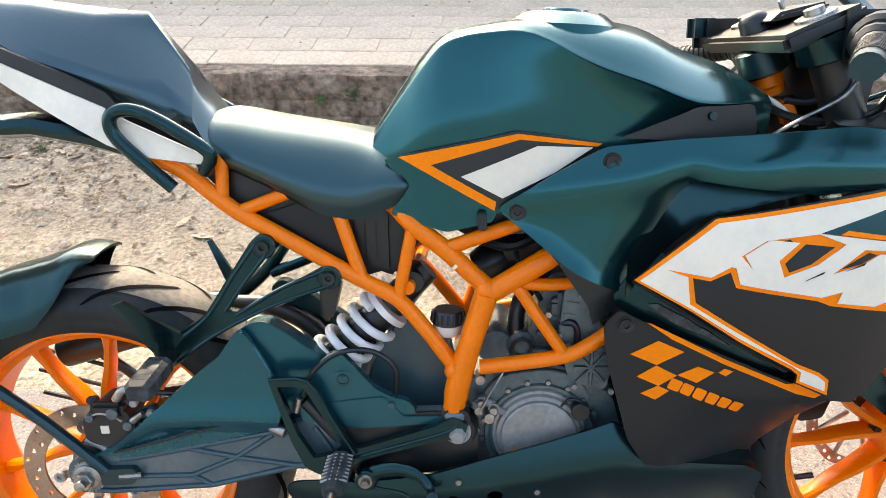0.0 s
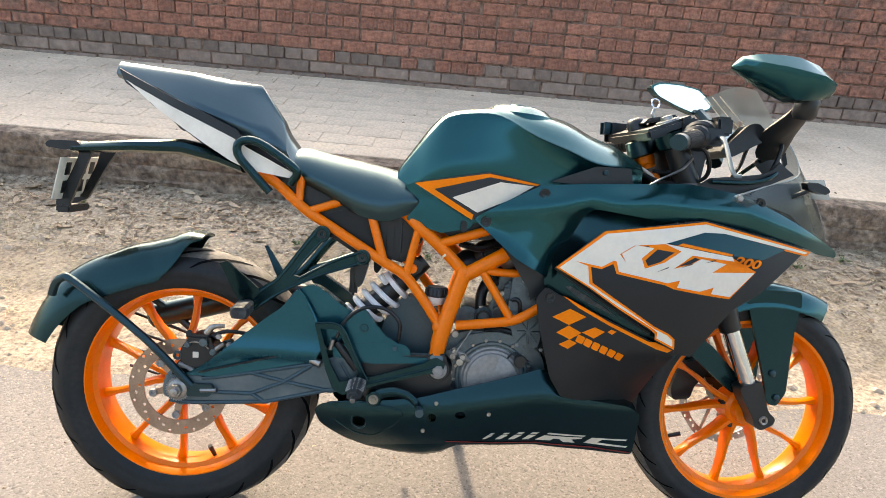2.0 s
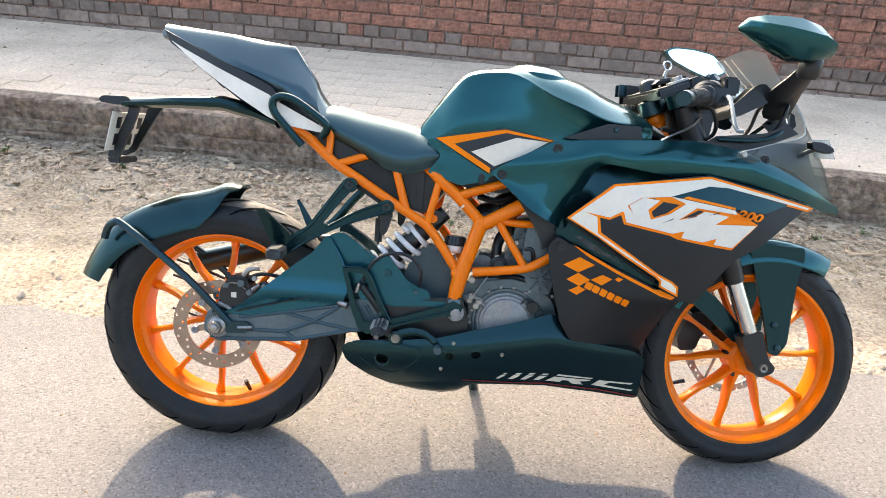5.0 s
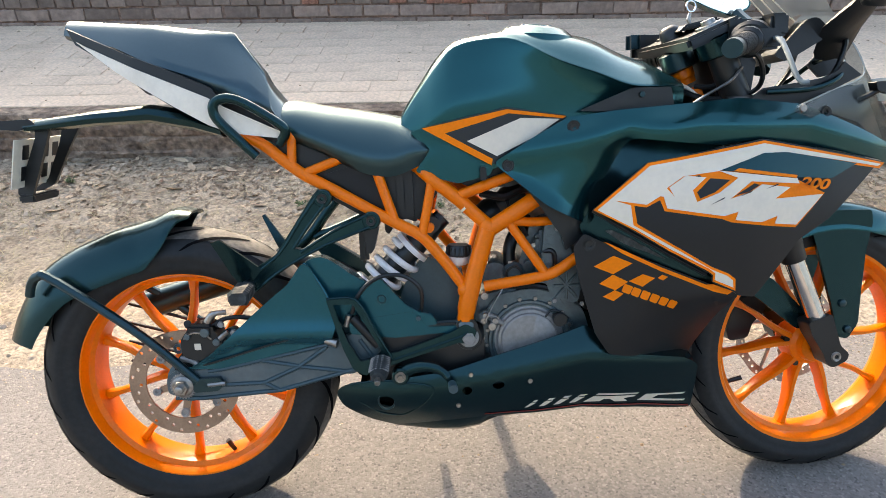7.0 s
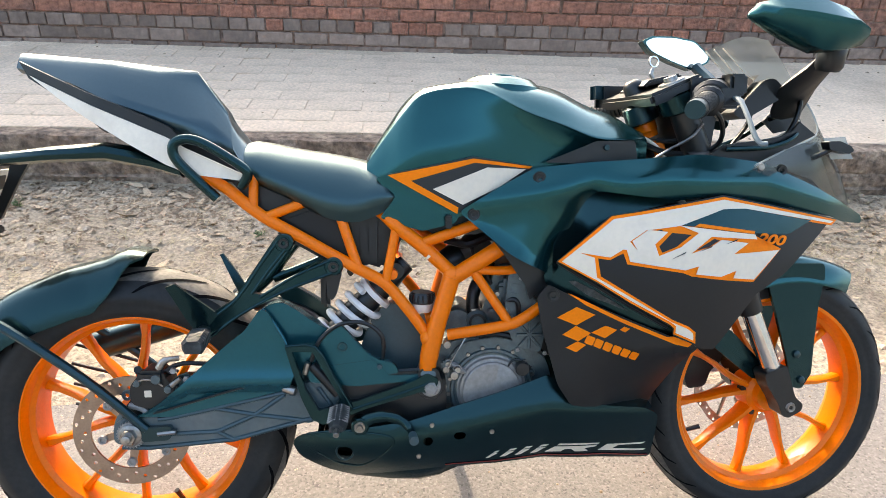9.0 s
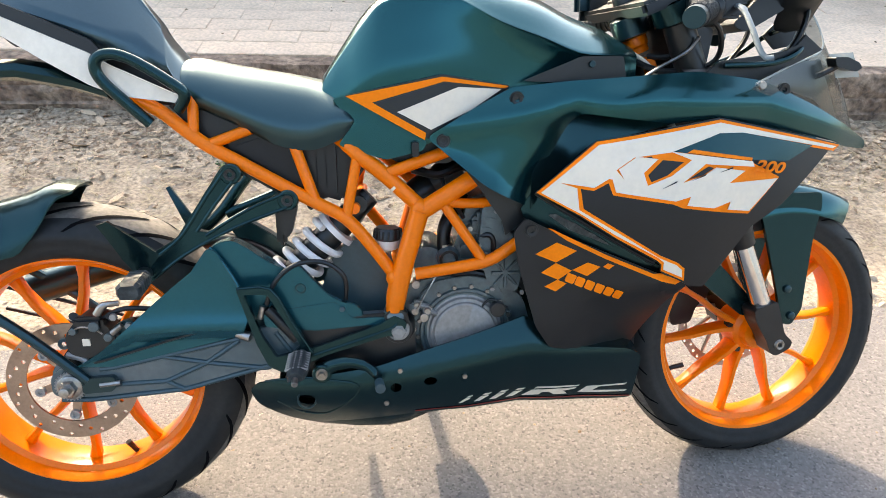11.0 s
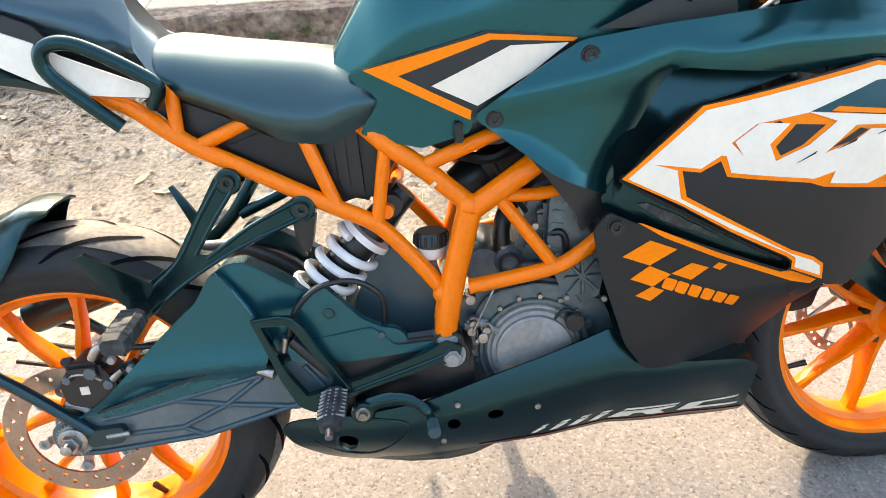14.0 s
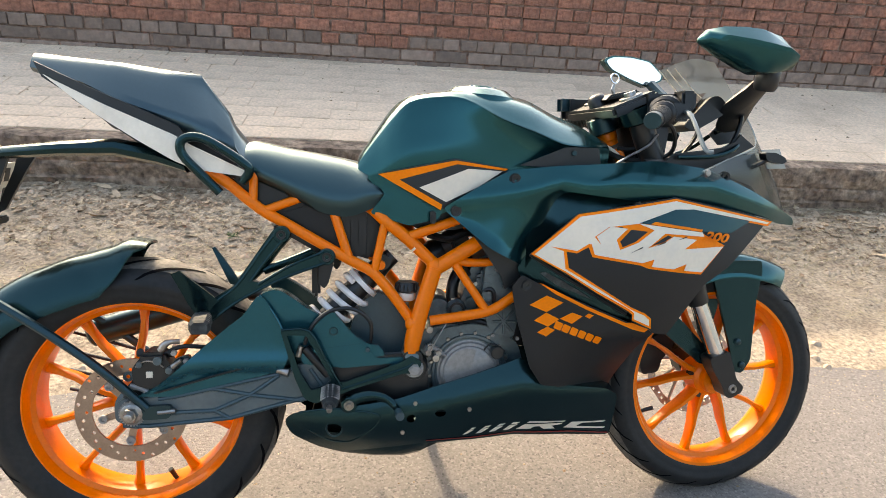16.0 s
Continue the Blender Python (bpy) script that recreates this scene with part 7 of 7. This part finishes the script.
part("mirror_stalk", tube([P(1.24, 0.88, -0.085), P(1.27, 0.95, -0.14), P(1.26, 1.02, -0.24)], [0.02] * 6 + [0.014] * 5, 8, 5), M_SATIN, ml, set_out=False)
# front indicator and plate
part("front_indicator", plate([(1.375, 0.841), (1.402, 0.841), (1.426, 0.831), (1.433, 0.822), (1.422, 0.815), (1.380, 0.824)], 0.070, 0.095, 0.004, 0.004), M_BLACK, bike, "black front indicator", set_out=False)
part("indicator_arm", tube([P(1.345, 0.800, 0.060), P(1.375, 0.815, 0.075), P(1.395, 0.828, 0.082)], 0.006, 8, 4), M_BLACK, bike, set_out=False)
part("clear_tag", sheet([(1.386, 0.847), (1.434, 0.850), (1.455, 0.805), (1.406, 0.804)], lambda u, v: 0.064, 0.002, 0), M_CLEAR, bike, set_out=False)
# side stand
part("side_stand", tube([P(0.60, 0.28, -0.10), P(0.615, 0.16, -0.170), P(0.64, 0.02, -0.255), P(0.642, -0.075, -0.292)], 0.0135, 10, 4), M_SATIN, bike)
part("stand_bracket", plate([(0.556, 0.242), (0.560, 0.300), (0.640, 0.300), (0.628, 0.238)], -0.200, -0.120, 0.004, 0.008), M_SATIN, bike)


# ---- verge litter ----
M_LEAF = material("dry_leaf", (0.40, 0.285, 0.180), 0.8, 0.0, 0.3, 90, 0.0005, 200, second=(0.62, 0.49, 0.34), second_scale=30, per_object=0.40)
M_STONE = material("verge_stone", (0.43, 0.335, 0.240), 0.9, 0.0, 0.25, 60, 0.001, 200, per_object=0.35)
M_STRAW = material("dry_straw", (0.42, 0.335, 0.195), 0.8, 0.0, 0.25, 60, second=(0.24, 0.20, 0.10), second_scale=15)
M_CRUMB = material("crumbled_leaf", (0.185, 0.122, 0.074), 0.85, 0.0, 0.4, 25, second=(0.40, 0.31, 0.21), second_scale=14, second_amount=0.9)
M_GREEN = material("weed_green", (0.09, 0.13, 0.045), 0.6, 0.0, 0.3, 60, second=(0.16, 0.19, 0.07), second_scale=20)
rng = random.Random(7)


def leaf_mesh(seed):
    """A curled dry leaf, a few centimetres long."""
    r = random.Random(seed)
    bm = bmesh.new()
    n = 6
    curl, bend = r.uniform(0.1, 0.5), r.uniform(-0.3, 0.3)
    rows = []
    for i in range(n + 1):
        f = i / n
        w = 0.36 * math.sin(math.pi * (0.06 + 0.9 * f)) ** 0.8 * (1 + 0.15 * r.uniform(-1, 1))
        rows.append([bm.verts.new((f - 0.5, bend * (f - 0.5) ** 2 + w * x, curl * (0.25 * abs(x) + 0.5 * (f - 0.5) ** 2) + 0.03)) for x in (-0.5, 0, 0.5)])
    for a, b in zip(rows, rows[1:]):
        for j in range(2):
            bm.faces.new((a[j], b[j], b[j + 1], a[j + 1]))
    me = bpy.data.meshes.new("leaf")
    bm.to_mesh(me)
    bm.free()
    for p in me.polygons:
        p.use_smooth = True
    me.materials.append(M_LEAF)
    return me


LEAVES = [leaf_mesh(k) for k in range(6)]
for k in range(270):
    x = rng.uniform(-2.6, 3.6)
    y = kerb_y(x) - 0.05 - abs(rng.gauss(0, 0.36))
    if y < 0.6:
        continue
    ob = new("dry_leaf", LEAVES[k % 6])
    size = rng.uniform(0.035, 0.095)
    ob.matrix_basis = Matrix.Translation((x, y, verge_z(x, y) + 0.002)) @ Euler((rng.uniform(-0.4, 0.4), rng.uniform(-0.3, 0.3), rng.uniform(0, 6.28))).to_matrix().to_4x4() @ Matrix.Scale(size, 4)
    tagged(ob, "curled dry brown leaf lying on the sandy verge", "leaf", "leaves on the verge")


def stone_into(verts, faces, x, y, z, r, rnd):
    base = len(verts)
    pts = [(1, 0, 0.1), (0.5, 0.85, 0), (-0.5, 0.85, 0.05), (-1, 0, 0), (-0.5, -0.85, 0.08), (0.5, -0.85, 0), (0.35, 0.1, 0.6), (-0.25, 0.3, 0.55), (-0.1, -0.35, 0.62)]
    t = rnd.uniform(0, 6.28)
    c, s = math.cos(t), math.sin(t)
    for a, b, h in pts:
        a, b = a * rnd.uniform(0.8, 1.2), b * rnd.uniform(0.6, 1.0)
        verts.append((x + r * (a * c - b * s), y + r * (a * s + b * c), z + r * h * rnd.uniform(0.7, 1.1)))
    for f in ((0, 1, 6), (1, 7, 6), (1, 2, 7), (2, 3, 7), (3, 8, 7), (3, 4, 8), (4, 5, 8), (5, 6, 8), (5, 0, 6), (6, 7, 8)):
        faces.append(tuple(base + i for i in f))


def stuff(name, verts, faces, mat, label, category, smooth=False):
    me = bpy.data.meshes.new(name)
    me.from_pydata(verts, [], faces)
    for p in me.polygons:
        p.use_smooth = smooth
    me.materials.append(mat)
    return tagged(new(name, me), label, category, kind="stuff")


vv, ff = [], []
for k in range(4200):
    x = rng.uniform(-3.2, 4.2)
    y = rng.uniform(road_edge(x) + 0.03, kerb_y(x) - 0.02)
    d = (y - road_edge(x)) / 1.65
    if rng.random() > 0.35 + 0.65 * d:
        continue
    stone_into(vv, ff, x, y, verge_z(x, y) - 0.001, rng.choice((0.004, 0.005, 0.006, 0.008, 0.010, 0.014, 0.020)) * rng.uniform(0.7, 1.3), rng)
for k in range(3400):
    x = rng.uniform(-2.6, 3.6)
    y = road_edge(x) + 0.05 - abs(rng.gauss(0, 0.13))
    stone_into(vv, ff, x, y, 0.0, rng.uniform(0.0012, 0.0032), rng)
stuff("verge_gravel", vv, ff, M_STONE, "pale grit and small stones in the dirt", "gravel")
vv, ff = [], []
for k in range(5200):
    x = rng.uniform(-3.2, 4.2)
    y = min(kerb_y(x) - 0.02, 0.70 + abs(rng.gauss(0.52, 0.44)))
    L, t, h = rng.uniform(0.02, 0.075), rng.uniform(0, 6.28), 0.0012
    z = verge_z(x, y) + rng.uniform(0.001, 0.006)
    c, s = math.cos(t) * L / 2, math.sin(t) * L / 2
    n = Vector((-s, c, 0)).normalized() * h
    b = len(vv)
    lift = rng.uniform(0, 0.012)
    vv += [(x - c - n.x, y - s - n.y, z), (x - c + n.x, y - s + n.y, z), (x + n.x, y + n.y, z + 0.004), (x - n.x, y - n.y, z + 0.004), (x + c - n.x, y + s - n.y, z + lift), (x + c + n.x, y + s + n.y, z + lift)]
    ff += [(b, b + 1, b + 2, b + 3), (b + 3, b + 2, b + 5, b + 4)]
for k in range(3600):
    x = rng.uniform(-3.2, 4.2)
    y = kerb_y(x) - 0.62 + rng.gauss(0, 0.10) + 0.10 * noise.noise((x * 1.7, 0, 21))
    if noise.noise((x * 1.2, 4, 22)) + 0.12 * (x - 0.6) < 0.0:
        continue
    L, t = rng.uniform(0.012, 0.035), rng.uniform(0, 6.28)
    d = Vector((math.cos(t), math.sin(t), 0)) * 0.0014
    tip = Vector((rng.gauss(0, 0.5), rng.gauss(0, 0.5), 0.8)).normalized() * L
    z = verge_z(x, y)
    b = len(vv)
    vv += [(x - d.x, y - d.y, z), (x + d.x, y + d.y, z), (x + tip.x, y + tip.y, z + tip.z)]
    ff.append((b, b + 1, b + 2))
stuff("dry_straw", vv, ff, M_STRAW, "scattered dry straw and grass stems on dirt", "straw")

vv, ff = [], []
for k in range(17000):
    x = rng.uniform(-3.2, 4.2)
    y = kerb_y(x) - 0.02 - abs(rng.gauss(0, 0.42))
    if y < road_edge(x) + 0.12 or noise.noise((x * 2.3, y * 2.3, 31)) < rng.uniform(-0.7, 0.35):
        continue
    r, t, z = rng.uniform(0.004, 0.017), rng.uniform(0, 6.28), verge_z(x, y) + 0.001
    b = len(vv)
    for q, (c, h) in enumerate(((1, 0), (0.55, 1), (0.9, 2), (0.5, 3.2), (0.8, 4.4))):
        vv.append((x + r * c * math.cos(t + h * 1.25), y + r * c * math.sin(t + h * 1.25), z + r * rng.uniform(0, 0.7)))
    ff.append((b, b + 1, b + 2, b + 3, b + 4))
stuff("leaf_litter", vv, ff, M_CRUMB, "crumbled brown leaf litter along the kerb", "litter")
vv, ff = [], []
for k in range(420):
    x, y = rng.uniform(-1.2, 2.6), rng.uniform(-1.0, 0.35)
    stone_into(vv, ff, x, y, 0.0, rng.choice((0.0015, 0.002, 0.003, 0.0045)) * rng.uniform(0.7, 1.2), rng)
for k in range(260):
    x = rng.uniform(-3.2, 4.2)
    y = kerb_y(x) + rng.uniform(0.12, 1.5)
    stone_into(vv, ff, x, y, pave_z(x, y) - 0.001, rng.choice((0.003, 0.004, 0.006, 0.011)) * rng.uniform(0.7, 1.2), rng)
stuff("dark_grit", vv, ff, M_CRUMB, "dark crumbs and grit strewn over road and footpath", "grit")


def weed(x, y, z, size, seed, label):
    """A small weed: thin stems with pointed leaves."""
    r = random.Random(seed)
    top = tagged(new("weed"), label, "plant", "weeds by the kerb")
    top.matrix_basis = Matrix.Translation((x, y, z))
    bs, bl = bmesh.new(), bmesh.new()
    for k in range(9):
        a, tilt = r.uniform(0, 6.28), r.uniform(0.2, 1.1)
        L = size * r.uniform(0.5, 1.0)
        d = Vector((math.cos(a) * math.sin(tilt), math.sin(a) * math.sin(tilt) - 0.25, math.cos(tilt))).normalized()
        pts = [Vector((0, 0, 0)), d * L * 0.5, d * L + Vector((0, 0, -0.15 * L))]
        tube_into(bs, pts, 0.0012, 5)
        for q in range(4):
            p = pts[0].lerp(pts[2], 0.4 + 0.2 * q)
            e = Vector((r.uniform(-1, 1), r.uniform(-1, 0.4), r.uniform(-0.2, 0.8))).normalized()
            s2 = e.cross(Vector((0, 0, 1))).normalized() * size * 0.10
            l = size * 0.34
            vs = [bl.verts.new(c) for c in (p, p + e * l * 0.5 + s2, p + e * l, p + e * l * 0.5 - s2)]
            bl.faces.new(vs)
    part("stem", bs, M_GREEN, top)
    part("foliage", bl, M_GREEN, top, flat=True)
    return top


weed(0.06, 2.06, 0.12, 0.07, 1, "small green weed growing out of the kerb")
weed(0.20, 2.05, 0.15, 0.06, 2, "small pale weed in a kerb crack")
for k in range(16):
    x = rng.uniform(-2.4, 3.4)
    y = kerb_y(x) - rng.uniform(0.08, 0.7)
    weed(x, y, verge_z(x, y), rng.uniform(0.025, 0.05), 10 + k, "low dry weed tuft on the verge")

# ---- footpath pavers ----


def bevel_box(name, lx, ly, lz, c, mat):
    """A worn unit with broken top edges, standing on z = 0."""
    x, y = lx / 2, ly / 2
    v = [(-x, -y, 0), (x, -y, 0), (x, y, 0), (-x, y, 0), (-x, -y, lz - c), (x, -y, lz - c), (x, y, lz - c), (-x, y, lz - c), (-x + c, -y + c, lz), (x - c, -y + c, lz), (x - c, y - c, lz), (-x + c, y - c, lz)]
    f = [(0, 1, 5, 4), (1, 2, 6, 5), (2, 3, 7, 6), (3, 0, 4, 7), (4, 5, 9, 8), (5, 6, 10, 9), (6, 7, 11, 10), (7, 4, 8, 11), (8, 9, 10, 11)]
    me = bpy.data.meshes.new(name)
    me.from_pydata(v, [], f)
    me.materials.append(mat)
    return me


def place(mesh, name, parent, m):
    ob = new(name, mesh)
    ob.parent = parent
    ob.matrix_basis = m
    return ob


def joined(name, mesh, ms, mat, parent, label):
    """Many alike pieces as one mesh, past those that stand singly."""
    base = [p.co.copy() for p in mesh.vertices]
    faces = [tuple(p.vertices) for p in mesh.polygons]
    vv, ff = [], []
    for m in ms:
        b = len(vv)
        vv += [tuple(m @ p) for p in base]
        ff += [tuple(b + i for i in f) for f in faces]
    me = bpy.data.meshes.new(name)
    me.from_pydata(vv, [], ff)
    me.materials.append(mat)
    ob = new(name, me)
    ob.parent = parent
    ob["kind"] = "stuff"
    return ob


PL, PW = 0.300, 0.150
paver = bevel_box("paver", PL - 0.004, PW - 0.004, 0.03, 0.003, M_PAVER)
near, far = [], []
ang = math.atan(-0.085)
row = 0
d = 0.10
while d < 1.75:
    off = (row % 2) * PL / 2
    for k in range(-22, 34):
        x = k * PL + off
        y = kerb_y(x) + d + PW / 2
        if y > wall_y(x) + 0.02:
            continue
        z = pave_z(x, y) - 0.030 + 0.003 * noise.noise((x * 1.5, y * 1.5, 5)) + rng.uniform(-0.0012, 0.0012)
        m = Matrix.Translation((x, y, z)) @ Euler((rng.gauss(0.100, 0.006), rng.gauss(0, 0.006), ang + rng.gauss(0, 0.008))).to_matrix().to_4x4()
        (near if -1.5 < x < 2.2 and d < 1.3 and len(near) < 290 else far).append(m)
    d += PW
    row += 1
for m in near:
    place(paver, "paver", pavement, m)
joined("pavers", paver, far, M_PAVER, pavement, "")

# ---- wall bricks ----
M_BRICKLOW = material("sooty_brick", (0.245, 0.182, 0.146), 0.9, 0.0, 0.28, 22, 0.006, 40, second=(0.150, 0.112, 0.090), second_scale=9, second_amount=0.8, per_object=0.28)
BH = 0.082
meshes = {}
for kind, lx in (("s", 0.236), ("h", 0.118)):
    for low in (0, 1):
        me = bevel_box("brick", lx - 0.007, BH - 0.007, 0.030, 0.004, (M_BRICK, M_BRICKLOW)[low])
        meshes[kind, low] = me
near, far = [], {}
wa = math.atan(-0.09)
z0 = 0.350
course = 0
TURN_UP = Euler((math.pi / 2, 0, 0)).to_matrix().to_4x4()
while z0 + BH * course < WALL_TOP - 0.02:
    z = z0 + BH * (course + 0.5)
    kind = "s" if course % 3 != 2 else "h"
    lx = 0.236 if kind == "s" else 0.118
    n0 = int(-5.0 / lx)
    for k in range(n0, int(6.6 / lx)):
        x = k * lx + (course % 2) * lx / 2 + rng.uniform(-0.003, 0.003)
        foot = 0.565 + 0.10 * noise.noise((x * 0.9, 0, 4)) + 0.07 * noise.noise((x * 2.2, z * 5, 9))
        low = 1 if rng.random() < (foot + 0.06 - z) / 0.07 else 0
        y = wall_y(x) + 0.012 + rng.uniform(-0.004, 0.003)
        m = Matrix.Translation((x, y + 0.014, z + 0.004 * noise.noise((x, z * 3, 2)))) @ Euler((rng.gauss(0, 0.020), rng.gauss(0, 0.011), wa + rng.gauss(0, 0.010))).to_matrix().to_4x4() @ TURN_UP @ Matrix.Diagonal((rng.uniform(0.935, 1.01), rng.uniform(0.88, 1.03), rng.uniform(0.8, 1.1), 1))
        if -1.6 < x < 2.9 and z < 1.08 and len(near) < 298:
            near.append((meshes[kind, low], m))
        else:
            far.setdefault((kind, low), []).append(m)
    course += 1
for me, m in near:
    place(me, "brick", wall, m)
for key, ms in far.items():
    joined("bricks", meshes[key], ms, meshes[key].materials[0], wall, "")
